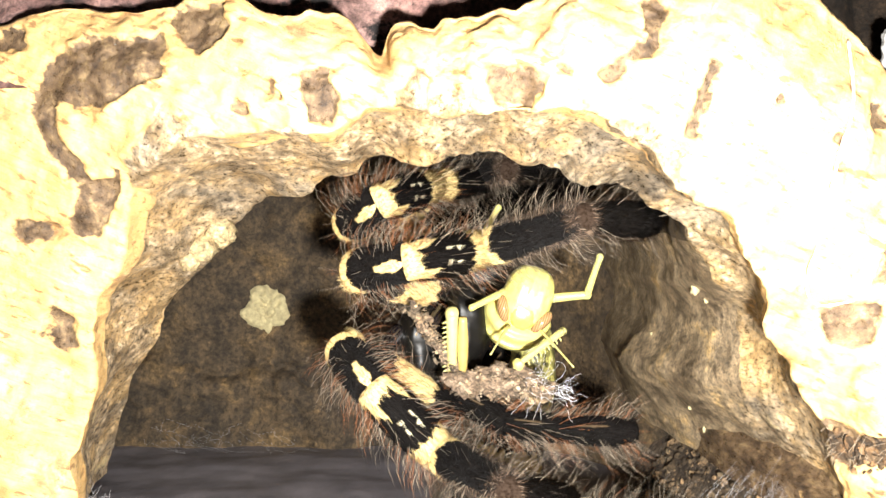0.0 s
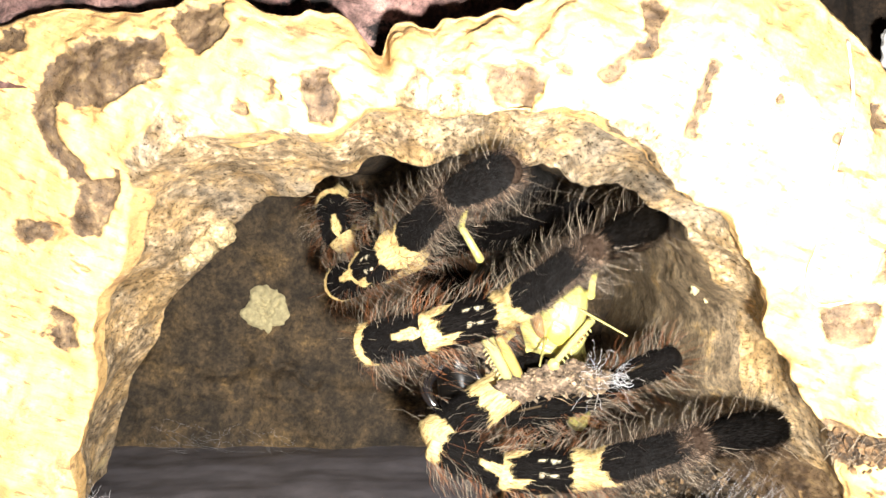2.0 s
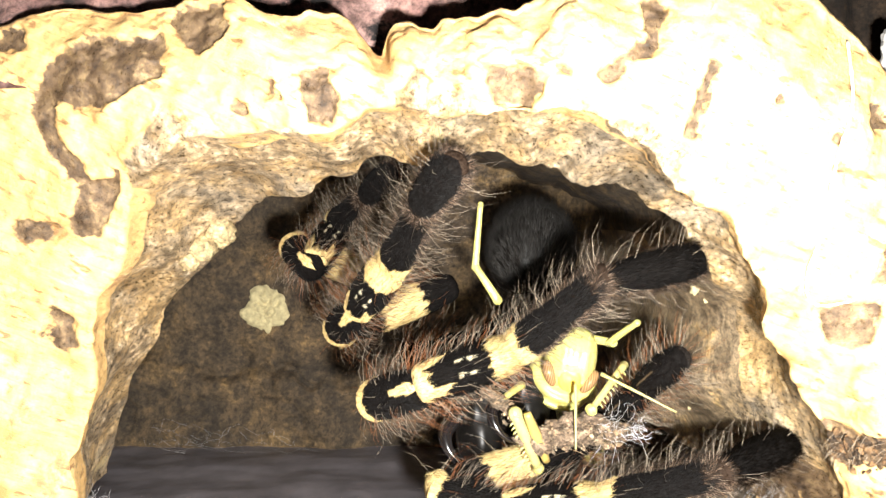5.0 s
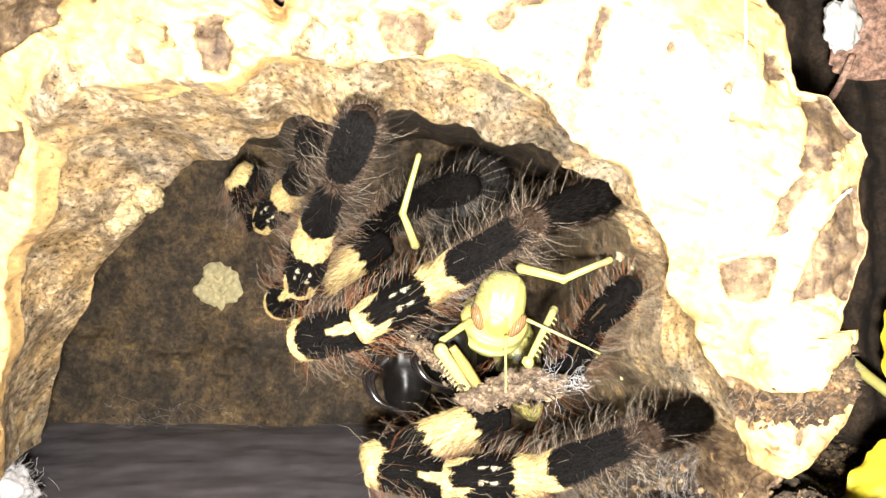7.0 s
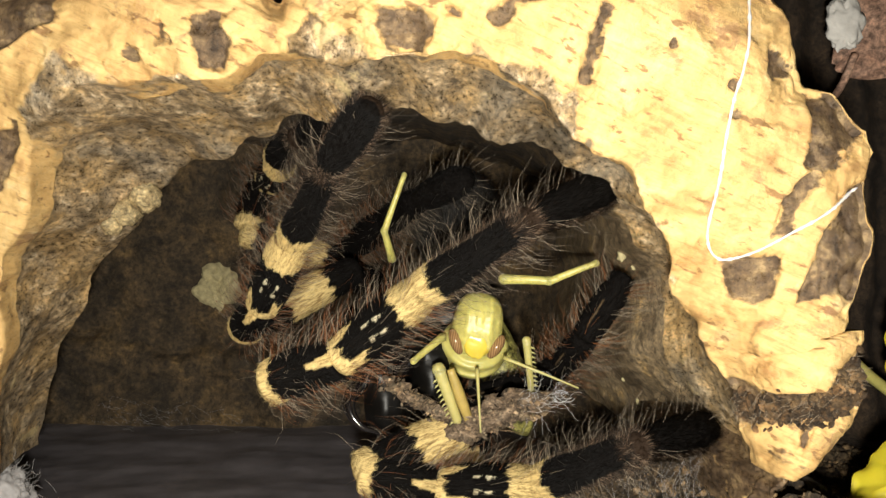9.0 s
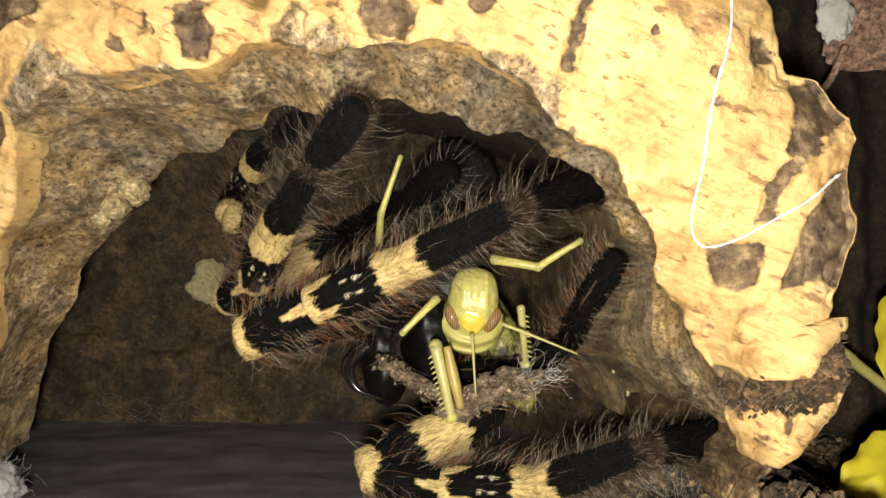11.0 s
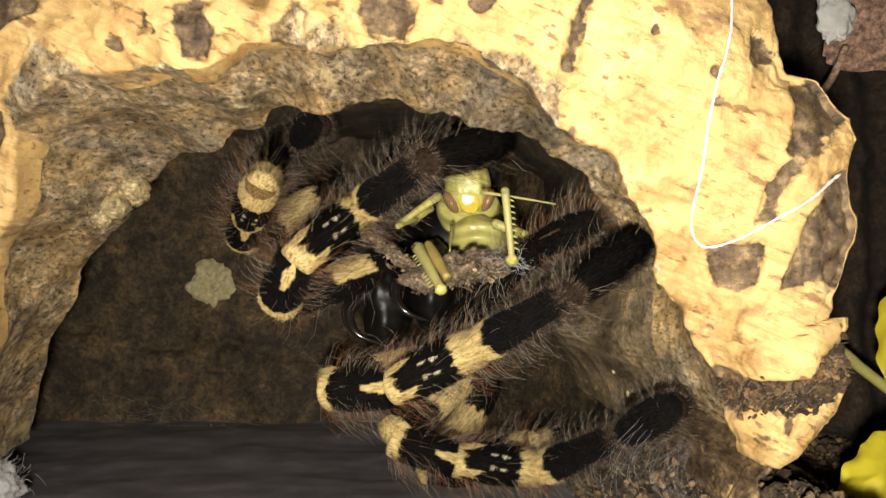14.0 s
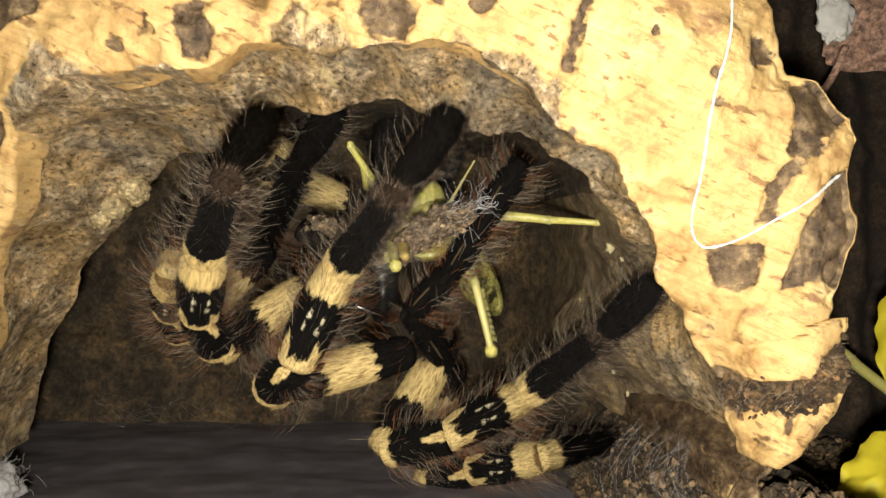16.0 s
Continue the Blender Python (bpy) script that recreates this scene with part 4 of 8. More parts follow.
lip_scab()
lichen()
silk_line()
web_tuft()
yl = leaf("yellow_leaf", (0.1030, 0.146, -0.037), (0.1135, 0.148, -0.004), 0.0078, YELLOW_LEAF, -0.3, "bright yellow leaf on a pale stalk", "leaf")
v, f = tube(smooth_line([(0.0840, 0.141, -0.0235), (0.0910, 0.143, -0.0265), (0.0960, 0.145, -0.0300), (0.1035, 0.146, -0.0355)], 20), [0.0011] * 20, 10)
under(mesh_ob("stalk", v, f, LOCUST_GREEN), yl)
leaf("yellow_leaf", (0.0780, 0.120, -0.0485), (0.097, 0.124, -0.037), 0.0068, YELLOW_LEAF, 0.2, "bright yellow leaf lying on the soil", "leaf")
dl = leaf("dry_leaf", (0.0985, 0.158, 0.034), (0.132, 0.160, 0.060), 0.015, DRY_LEAF, 0.4, "dry pink-brown leaf with white mould", "dry leaf")
v, f = tube(smooth_line([(0.0925, 0.156, 0.024), (0.0965, 0.157, 0.029), (0.100, 0.158, 0.036)], 16), [0.0006, *[0.0008] * 15], 8)
under(mesh_ob("stalk", v, f, DRY_LEAF), dl)


def mould():
    v, f = ellipsoid((0.0965, 0.156, 0.042), (0.0038, 0.002, 0.0055), 40, 46, lambda q, d: q * (1 + 0.2 * fbm(q, 420, 3, 3.0)), 0.25, 8.0)
    tagged(under(mesh_ob("mould", v, f, MOULD), dl), "white powdery mould")


mould()


def clinging_crumbs():
    rng = random.Random(25)
    band = [(40.8, -14.6, 0.9), (42.9, -20.0, 1.9), (46.0, -24.6, 2.3), (50.6, -24.4, 1.4), (54.9, -23.2, 1.5), (58.3, -20.8, 1.7), (59.6, -18.2, 0.8)]
    line = smooth_line([q[:2] for q in band], 200)
    half = np.interp(np.linspace(0, 6, 200), range(7), [q[2] for q in band])
    parts, fibres = [], []
    for k in range(3600):
        i = rng.randrange(200)
        x, z = line[i][0] / 1000 + rng.gauss(0, 0.0004), (line[i][1] + rng.gauss(0, 0.55) * half[i]) / 1000
        p, nrm = on_bark(x, z)
        if p is None or p.y > 0.106:
            continue
        size = 0.00012 + 0.00034 * rng.random() ** 2
        m = pose(*(p + nrm * size * rng.uniform(0.1, 2.0)), rng.uniform(0, 360), rng.uniform(-70, 70), rng.uniform(-60, 60))
        if k % 14 == 0:
            s = rng.uniform(0.0006, 0.002)
            v, f = tube(smooth_line([(-s, 0, 0), (0, rng.uniform(-0.4, 0.4) * s, 0.3 * s), (s, 0, 0)], 7), [0.000022] * 7, 4)
            m = pose(*(p + nrm * 0.0004), 0, rng.gauss(-25, 25), 0)
            fibres.append(([m @ Vector(q) for q in v], f))
            continue
        v, f = ellipsoid((0, 0, 0), (size * rng.uniform(1.1, 2.4), size, size * 0.7), 6, 8, None, 0.45, rng.random() * 30)
        parts.append(([m @ q for q in v], f))
    v, f = join(parts)
    soil = tagged(under(mesh_ob("clinging_soil", v, f, CRUMB, False), hollow_bark), "dark crumbs stuck in a band round the bark foot", kind="stuff")
    v, f = join(fibres)
    tagged(under(mesh_ob("fibres", v, f, FIBRE), soil), "thin pale root fibres", kind="stuff")


clinging_crumbs()


def chips():
    """Pale chips that stick to the right inner wall."""
    for k, (dx, dz, r) in enumerate(((0.342, -0.053, 0.0009), (0.357, -0.070, 0.0004), (0.355, -0.245, 0.0005), (0.318, -0.262, 0.0006), (0.335, -0.215, 0.0004), (0.283, -0.115, 0.0003), (-0.365, -0.19, 0.0004), (-0.29, -0.125, 0.0003))):
        hit = BARK_TREE.ray_cast(Vector((0, 0, 0)), Vector((dx, 1, dz)).normalized())[0]
        if hit is None or hit.y > 0.19:
            continue
        v, f = ellipsoid(hit, (r, r * 0.7, r * 1.2), 8, 10, None, 0.5, 2.0 + 3 * k)
        tagged(under(mesh_ob("pale_chip", v, f, LICHEN), hollow_bark), "pale chip of cork")


chips()


def web_wisps():
    rng = random.Random(31)
    parts = []
    for k in range(34):
        u = rng.random()
        a = Vector((0.043 + 0.010 * u, 0.110 + rng.uniform(-.002, .002), -0.0325 - 0.003 * u + rng.gauss(0, .0012)))
        e = Vector((0.0395 + 0.012 * u + rng.gauss(0, .0012), 0.108 + rng.uniform(-.002, .002), -0.0435))
        m = a.lerp(e, 0.5) + Vector((-0.002 + rng.gauss(0, .0022), 0, rng.gauss(0, .0015)))
        parts.append(tube(smooth_line([tuple(a), tuple(m), tuple(e)], 16), [0.000012] * 16, 4))
    for k in range(26):
        x = rng.uniform(-0.084, -0.046)
        pts = [(x, 0.203 + rng.uniform(-.004, .003), -0.0485 - rng.uniform(0, .006))]
        for j in range(4):
            pts.append((pts[-1][0] + rng.gauss(0.0022, .0016), pts[-1][1] - rng.uniform(-.0006, .0016), max(-0.0555, pts[-1][2] - rng.gauss(0.0008, .0016))))
        parts.append(tube(smooth_line(pts, 14), [0.000018] * 14, 4))
    v, f = join(parts)
    tagged(mesh_ob("web_wisp", v, f, OLD_SILK), "grey wisps of silk along the foot of the inner walls", "web", kind="stuff")


web_wisps()


def soil_clods():
    rng = random.Random(15)
    parts = []
    for k in range(12000):
        x, y = rng.uniform(0.042, 0.115), rng.uniform(0.080, 0.17)
        r = 0.00014 + 0.00095 * rng.random() ** 4
        z = ground_height(x, y) + rng.uniform(-0.0003, 0.001)
        if rng.random() < 0.12:
            r *= 1.5
        v, f = lump(r, rng.random() * 40, 0.7, 5, 7, 0.5)
        m = pose(x, y, z, rng.uniform(0, 360), rng.uniform(0, 360), 0)
        parts.append(([m @ q for q in v], f))
    v, f = join(parts)
    tagged(mesh_ob("soil_crumbs", v, f, CLOD, False), "loose brown soil crumbs at the foot of the bark", "soil", kind="stuff")


soil_clods()


# ---------- what moves ----------
def motions():
    walk(moving["A_femur"], [(0,pose(0.00103,-0.00504,0.04906,-97.5,-10.7,-130.4)), (0.5,pose(0.00154,-0.00583,0.04698,88.0,-5.4,-132.6)), (1,pose(0.00320,-0.00638,0.04607,87.6,-6.0,-135.4)), (1.5,pose(0.00526,-0.00751,0.04476,97.9,2.5,-133.1)), (2,pose(0.00510,-0.00797,0.04363,98.6,3.6,-135.3)), (2.2,pose(0.00570,-0.00733,0.04268,96.0,-0.2,-134.4)), (2.5,pose(0.00310,-0.00711,0.04105,90.0,-6.2,-138.2)), (3,pose(0.00565,-0.00790,0.03981,97.4,1.2,-138.4)), (3.2,pose(0.00643,-0.00795,0.03929,98.9,3.4,-140.0)), (5.3,pose(0.00880,-0.00934,0.03463,101.4,9.3,-149.6)), (5.5,pose(0.00778,-0.00965,0.03394,101.0,10.2,-152.0)), (5.8,pose(0.01030,-0.00969,0.03550,99.7,7.0,-149.2)), (6,pose(0.01076,-0.00991,0.03666,98.4,2.2,-142.5)), (6.2,pose(0.00972,-0.00968,0.03771,96.4,1.6,-140.8)), (6.5,pose(0.00929,-0.00880,0.03898,95.9,4.1,-139.1)), (7,pose(0.00865,-0.00909,0.03888,96.1,4.8,-139.7)), (7.5,pose(0.00650,-0.01048,0.03686,98.7,7.5,-139.1)), (8,pose(0.00350,-0.01142,0.03452,102.0,8.2,-133.9)), (10.5,pose(0.00374,-0.01072,0.03554,99.9,8.8,-138.4)), (11,pose(0.00270,-0.01115,0.03898,95.4,6.5,-139.6)), (11.5,pose(0.00517,-0.00904,0.04101,91.8,4.2,-144.9)), (12,pose(0.00505,-0.00767,0.04229,91.8,5.4,-144.8)), (12.5,pose(0.00645,-0.00612,0.04376,88.2,0.8,-148.0)), (13,pose(0.00643,-0.00536,0.04483,86.9,-0.5,-148.5)), (13.5,pose(0.00829,-0.00498,0.04583,86.5,-0.6,-148.7)), (13.8,pose(0.00633,-0.00584,0.04725,45.6,4.4,-138.4)), (14,pose(0.00578,-0.00595,0.04736,12.0,14.3,-138.4)), (14.3,pose(0.00660,-0.00498,0.04825,-36.7,22.2,-164.9)), (14.5,pose(0.00492,-0.00539,0.04730,-75.8,30.7,-164.7)), (14.7,pose(0.00170,-0.00681,0.04600,-58.8,27.4,-134.3)), (15,pose(0.00084,-0.00593,0.04705,-78.0,42.0,-167.4)), (15.5,pose(-0.00249,-0.00790,0.04680,-58.4,32.0,-134.2)), (16,pose(-0.00473,-0.00507,0.04547,-78.0,32.5,-166.2))])
    walk(moving["A_patella"], [(0,pose(-0.01426,-0.02300,0.05350,95.9,-7.4,-42.0)), (0.5,pose(-0.01465,-0.02341,0.04922,84.6,-11.4,-42.1)), (1,pose(-0.01378,-0.02315,0.04858,83.8,-11.3,-40.7)), (1.5,pose(-0.01113,-0.02501,0.04371,82.3,-13.2,-41.3)), (2,pose(-0.01192,-0.02483,0.04210,80.4,-12.7,-37.4)), (2.2,pose(-0.01111,-0.02446,0.04275,73.5,-6.9,-48.2)), (2.5,pose(-0.01470,-0.02301,0.04364,76.3,-6.2,-26.0)), (3,pose(-0.01229,-0.02384,0.03930,79.7,-13.7,-37.8)), (3.2,pose(-0.01192,-0.02335,0.03788,79.8,-14.4,-40.8)), (5.3,pose(-0.01162,-0.02133,0.03074,80.5,-18.9,-43.0)), (5.5,pose(-0.01308,-0.02074,0.02969,68.1,-5.4,-29.6)), (5.8,pose(-0.01015,-0.02191,0.03259,70.7,-7.0,-28.1)), (6,pose(-0.00827,-0.02452,0.03575,73.3,-9.5,-34.3)), (6.2,pose(-0.00888,-0.02483,0.03703,76.8,-10.9,-32.9)), (6.5,pose(-0.00882,-0.02446,0.03728,81.7,-13.4,-34.2)), (7,pose(-0.00958,-0.02457,0.03688,81.1,-13.2,-31.8)), (7.5,pose(-0.01148,-0.02608,0.03374,81.8,-17.2,-24.7)), (8,pose(-0.01299,-0.02853,0.03109,78.7,-18.5,-12.5)), (10.5,pose(-0.01400,-0.02646,0.03188,83.1,-22.0,-18.4)), (11,pose(-0.01545,-0.02663,0.03626,86.8,-25.2,-12.8)), (11.5,pose(-0.01442,-0.02280,0.03924,92.6,-24.0,-25.3)), (12,pose(-0.01447,-0.02145,0.04002,94.8,-28.6,-21.4)), (12.5,pose(-0.01391,-0.01884,0.04341,94.4,-24.0,-24.6)), (13,pose(-0.01403,-0.01791,0.04502,95.6,-22.4,-28.1)), (13.5,pose(-0.01220,-0.01746,0.04608,96.6,-25.4,-24.7)), (13.8,pose(-0.01156,-0.02174,0.04541,107.3,-23.5,-45.7)), (14,pose(-0.01161,-0.02139,0.04143,143.3,-33.4,-62.7)), (14.3,pose(-0.01487,-0.01078,0.03919,132.0,-30.4,-59.2)), (14.5,pose(-0.01500,-0.01082,0.03504,171.1,-39.7,-73.4)), (14.7,pose(-0.01317,-0.02208,0.03495,166.7,-30.5,-73.3)), (15,pose(-0.01656,-0.00983,0.03098,-136.2,-40.5,-97.9)), (15.5,pose(-0.01667,-0.02251,0.03407,-134.0,-30.2,-89.6)), (16,pose(-0.02439,-0.00991,0.03258,-132.6,-32.9,-91.2))])
    walk(moving["A_tibia"], [(0,pose(-0.00578,-0.03063,0.05499,83.8,-7.8,35.6)), (0.5,pose(-0.00628,-0.03096,0.05150,75.2,-13.4,18.2)), (1,pose(-0.00523,-0.03050,0.05083,74.9,-16.7,15.8)), (1.5,pose(-0.00272,-0.03241,0.04633,64.9,-21.6,30.4)), (2,pose(-0.00300,-0.03164,0.04462,69.4,-12.0,25.5)), (2.2,pose(-0.00350,-0.03298,0.04413,68.8,-1.8,43.1)), (2.5,pose(-0.00442,-0.02802,0.04488,81.6,-12.8,-35.4)), (3,pose(-0.00346,-0.03068,0.04203,81.9,-18.0,-27.3)), (3.2,pose(-0.00348,-0.03063,0.04075,80.5,-16.9,-27.0)), (5.3,pose(-0.00366,-0.02875,0.03446,67.7,-17.0,13.8)), (5.5,pose(-0.00312,-0.02638,0.03076,81.1,-21.5,-39.3)), (5.8,pose(-0.00008,-0.02728,0.03400,86.5,-26.5,-35.5)), (6,pose(0.00111,-0.03092,0.03765,61.3,-21.8,31.1)), (6.2,pose(0.00060,-0.03097,0.03921,63.3,-23.4,30.8)), (6.5,pose(0.00044,-0.03074,0.03995,67.2,-26.7,27.0)), (7,pose(-0.00007,-0.03047,0.03952,70.3,-28.6,20.5)), (7.5,pose(-0.00150,-0.03067,0.03715,74.9,-33.4,10.6)), (8,pose(-0.00234,-0.03089,0.03475,77.5,-39.0,6.2)), (10.5,pose(-0.00388,-0.02982,0.03619,77.7,-35.3,6.4)), (11,pose(-0.00530,-0.02893,0.04116,81.7,-24.2,0.6)), (11.5,pose(-0.00493,-0.02729,0.04392,84.4,-25.4,-2.4)), (12,pose(-0.00506,-0.02513,0.04552,88.1,-23.1,-12.1)), (12.5,pose(-0.00436,-0.02321,0.04809,91.4,-18.9,-24.6)), (13,pose(-0.00465,-0.02292,0.04941,90.8,-17.0,-24.1)), (13.5,pose(-0.00277,-0.02180,0.05100,88.1,-12.5,-22.6)), (13.8,pose(-0.00419,-0.02929,0.05001,66.2,-27.1,41.2)), (14,pose(-0.00721,-0.02993,0.04777,60.3,-34.2,46.2)), (14.3,pose(-0.00979,-0.01928,0.04501,114.6,-30.0,-45.5)), (14.5,pose(-0.01246,-0.01929,0.04237,119.6,-36.6,-43.2)), (14.7,pose(-0.01031,-0.03158,0.04080,10.8,-36.2,94.3)), (15,pose(-0.01777,-0.01848,0.03843,-175.2,-44.3,-77.7)), (15.5,pose(-0.01661,-0.03245,0.03986,-6.0,-37.6,110.9)), (16,pose(-0.02459,-0.01955,0.03883,173.7,-39.5,-69.2))])
    walk(moving["A_metatarsus"], [(0,pose(0.00671,-0.02170,0.05709,102.5,-12.4,-49.0)), (0.5,pose(0.00804,-0.02624,0.05511,95.4,-15.8,-56.9)), (1,pose(0.00907,-0.02646,0.05529,94.7,-14.5,-60.1)), (1.5,pose(0.00971,-0.02512,0.05203,102.7,-23.2,-57.6)), (2,pose(0.01069,-0.02512,0.04786,105.0,-27.2,-58.4)), (2.2,pose(0.00781,-0.02241,0.04462,88.8,-15.9,-63.2)), (2.5,pose(0.00789,-0.03676,0.04832,71.9,-23.2,10.4)), (3,pose(0.00965,-0.03746,0.04681,65.5,-27.7,19.3)), (3.2,pose(0.00973,-0.03737,0.04525,65.1,-29.9,17.8)), (5.3,pose(0.01072,-0.02522,0.03898,98.5,-35.8,-44.1)), (5.5,pose(0.00803,-0.03552,0.03644,62.3,-27.3,18.0)), (5.8,pose(0.01120,-0.03533,0.04092,61.0,-25.5,25.0)), (6,pose(0.01342,-0.02349,0.04339,93.7,-27.7,-41.9)), (6.2,pose(0.01281,-0.02369,0.04537,99.3,-28.4,-45.2)), (6.5,pose(0.01278,-0.02445,0.04691,103.2,-26.2,-48.6)), (7,pose(0.01269,-0.02571,0.04692,101.7,-23.9,-50.1)), (7.5,pose(0.01124,-0.02830,0.04569,100.0,-26.9,-42.8)), (8,pose(0.00969,-0.02960,0.04453,94.9,-31.0,-28.9)), (10.5,pose(0.00871,-0.02842,0.04516,97.5,-30.5,-32.7)), (11,pose(0.00886,-0.02879,0.04753,92.9,-23.6,-27.8)), (11.5,pose(0.00906,-0.02788,0.05058,95.2,-20.5,-34.3)), (12,pose(0.00888,-0.02812,0.05159,93.2,-17.0,-34.2)), (12.5,pose(0.00898,-0.02931,0.05309,93.0,-15.7,-33.9)), (13,pose(0.00887,-0.02898,0.05394,93.1,-14.2,-36.1)), (13.5,pose(0.01118,-0.02760,0.05437,94.9,-13.9,-43.4)), (13.8,pose(0.00619,-0.02020,0.05705,98.8,-10.4,-59.1)), (14,pose(0.00164,-0.02069,0.05647,107.2,-15.2,-57.1)), (14.3,pose(-0.00039,-0.02884,0.05274,121.7,-24.2,-58.0)), (14.5,pose(-0.00341,-0.02778,0.05159,129.9,-24.8,-62.1)), (14.7,pose(-0.01123,-0.01915,0.04991,146.4,-21.3,-69.8)), (15,pose(-0.01541,-0.02928,0.04923,170.5,-29.1,-71.6)), (15.5,pose(-0.02098,-0.02101,0.04930,161.5,-30.0,-66.5)), (16,pose(-0.02035,-0.03072,0.04868,155.4,-28.2,-63.9))])
    walk(moving["A_tarsus"], [(0,pose(0.01985,-0.03680,0.06151,94.1,0.9,31.1)), (0.5,pose(0.01882,-0.04274,0.06069,77.6,-3.1,35.3)), (1,pose(0.01895,-0.04367,0.06042,75.4,-4.5,37.0)), (1.5,pose(0.01979,-0.04104,0.06011,74.0,-6.3,35.1)), (2,pose(0.02025,-0.04064,0.05723,62.2,-16.4,36.5)), (2.2,pose(0.01668,-0.04000,0.05023,71.0,-6.8,25.3)), (2.5,pose(0.02641,-0.03338,0.05638,80.0,0.6,17.8)), (3,pose(0.02678,-0.03147,0.05632,81.1,2.2,12.8)), (3.2,pose(0.02664,-0.03195,0.05548,78.9,-1.4,13.1)), (5.3,pose(0.02264,-0.03678,0.05097,77.8,-19.5,-8.9)), (5.5,pose(0.02533,-0.02989,0.04584,80.1,-14.2,-30.8)), (5.8,pose(0.02795,-0.02751,0.04973,85.5,-19.1,-35.7)), (6,pose(0.02693,-0.03561,0.05290,68.3,-24.7,15.1)), (6.2,pose(0.02551,-0.03648,0.05512,73.3,-19.6,14.5)), (6.5,pose(0.02494,-0.03825,0.05597,75.7,-15.9,19.4)), (7,pose(0.02470,-0.04009,0.05523,72.7,-18.4,23.0)), (7.5,pose(0.02464,-0.04073,0.05496,73.1,-21.4,19.5)), (8,pose(0.02507,-0.03810,0.05508,74.6,-22.6,15.3)), (10.5,pose(0.02356,-0.03795,0.05558,73.8,-21.8,19.1)), (11,pose(0.02547,-0.03755,0.05575,75.1,-17.1,22.4)), (11.5,pose(0.02491,-0.03870,0.05777,80.6,-7.5,25.0)), (12,pose(0.02509,-0.03914,0.05759,80.0,-8.7,24.0)), (12.5,pose(0.02535,-0.04033,0.05863,80.2,-7.6,28.7)), (13,pose(0.02493,-0.04068,0.05897,83.5,-2.8,31.0)), (13.5,pose(0.02563,-0.04126,0.05930,82.4,-3.3,36.7)), (13.8,pose(0.01655,-0.03750,0.06075,81.6,-12.3,23.3)), (14,pose(0.01238,-0.03732,0.06185,78.2,-17.4,30.5)), (14.3,pose(0.00951,-0.04469,0.06112,66.7,-27.9,42.7)), (14.5,pose(0.00528,-0.04421,0.06018,70.9,-31.3,35.5)), (14.7,pose(-0.00463,-0.03711,0.05736,45.9,-44.6,61.7)), (15,pose(-0.00977,-0.04626,0.05918,17.6,-38.8,92.4)), (15.5,pose(-0.01391,-0.03731,0.05956,33.6,-44.0,79.1)), (16,pose(-0.01240,-0.04693,0.05835,38.0,-43.0,76.1))])
    walk(moving["B_femur"], [(0,pose(-0.00119,0.00530,0.06735,-79.3,15.3,-131.7)), (0.5,pose(-0.00294,0.00677,0.06389,-76.8,13.8,-126.4)), (1,pose(-0.00177,0.00504,0.06330,-85.4,8.0,-134.2)), (1.5,pose(0.00049,0.00804,0.06060,-80.0,22.2,-171.3)), (2,pose(0.00138,0.00721,0.05927,-78.3,22.7,-168.9)), (2.5,pose(-0.00845,0.00599,0.05450,-75.5,18.0,-160.0)), (3,pose(0.00012,0.00645,0.05398,-75.7,24.4,-167.1)), (5.3,pose(0.00216,0.00626,0.04818,-74.3,20.5,-168.1)), (5.5,pose(0.00279,0.00629,0.04749,-73.3,22.0,-167.1)), (6,pose(0.00502,0.00728,0.04852,-74.3,26.7,-168.0)), (6.5,pose(0.00203,0.00790,0.05261,-78.3,30.2,-167.0)), (7,pose(0.00125,0.00777,0.05216,-77.8,30.2,-166.0)), (8,pose(-0.00384,0.00794,0.04681,-74.2,27.6,-159.6)), (10.5,pose(-0.00516,0.00786,0.04791,-75.5,26.6,-160.7)), (11,pose(-0.00559,0.00812,0.05090,-78.6,27.2,-163.5)), (11.5,pose(-0.00510,0.00834,0.05296,-79.5,27.1,-164.2)), (12,pose(-0.00440,0.00859,0.05474,-80.3,28.5,-165.2)), (13,pose(-0.00388,0.00904,0.05751,-81.9,27.9,-166.7)), (13.5,pose(-0.00397,0.00919,0.05825,-81.8,29.2,-166.0)), (14,pose(-0.00422,0.01000,0.06230,-97.3,26.7,180.0)), (14.3,pose(-0.00825,0.01000,0.05608,-97.2,40.0,180.0)), (14.5,pose(-0.00834,0.01000,0.05560,-97.4,43.2,180.0)), (15,pose(-0.01383,0.00904,0.05615,-100.9,41.3,176.9)), (15.5,pose(-0.01913,0.00905,0.05281,-101.7,43.4,176.9)), (16,pose(-0.02063,0.00906,0.04960,-101.3,44.0,176.9))])
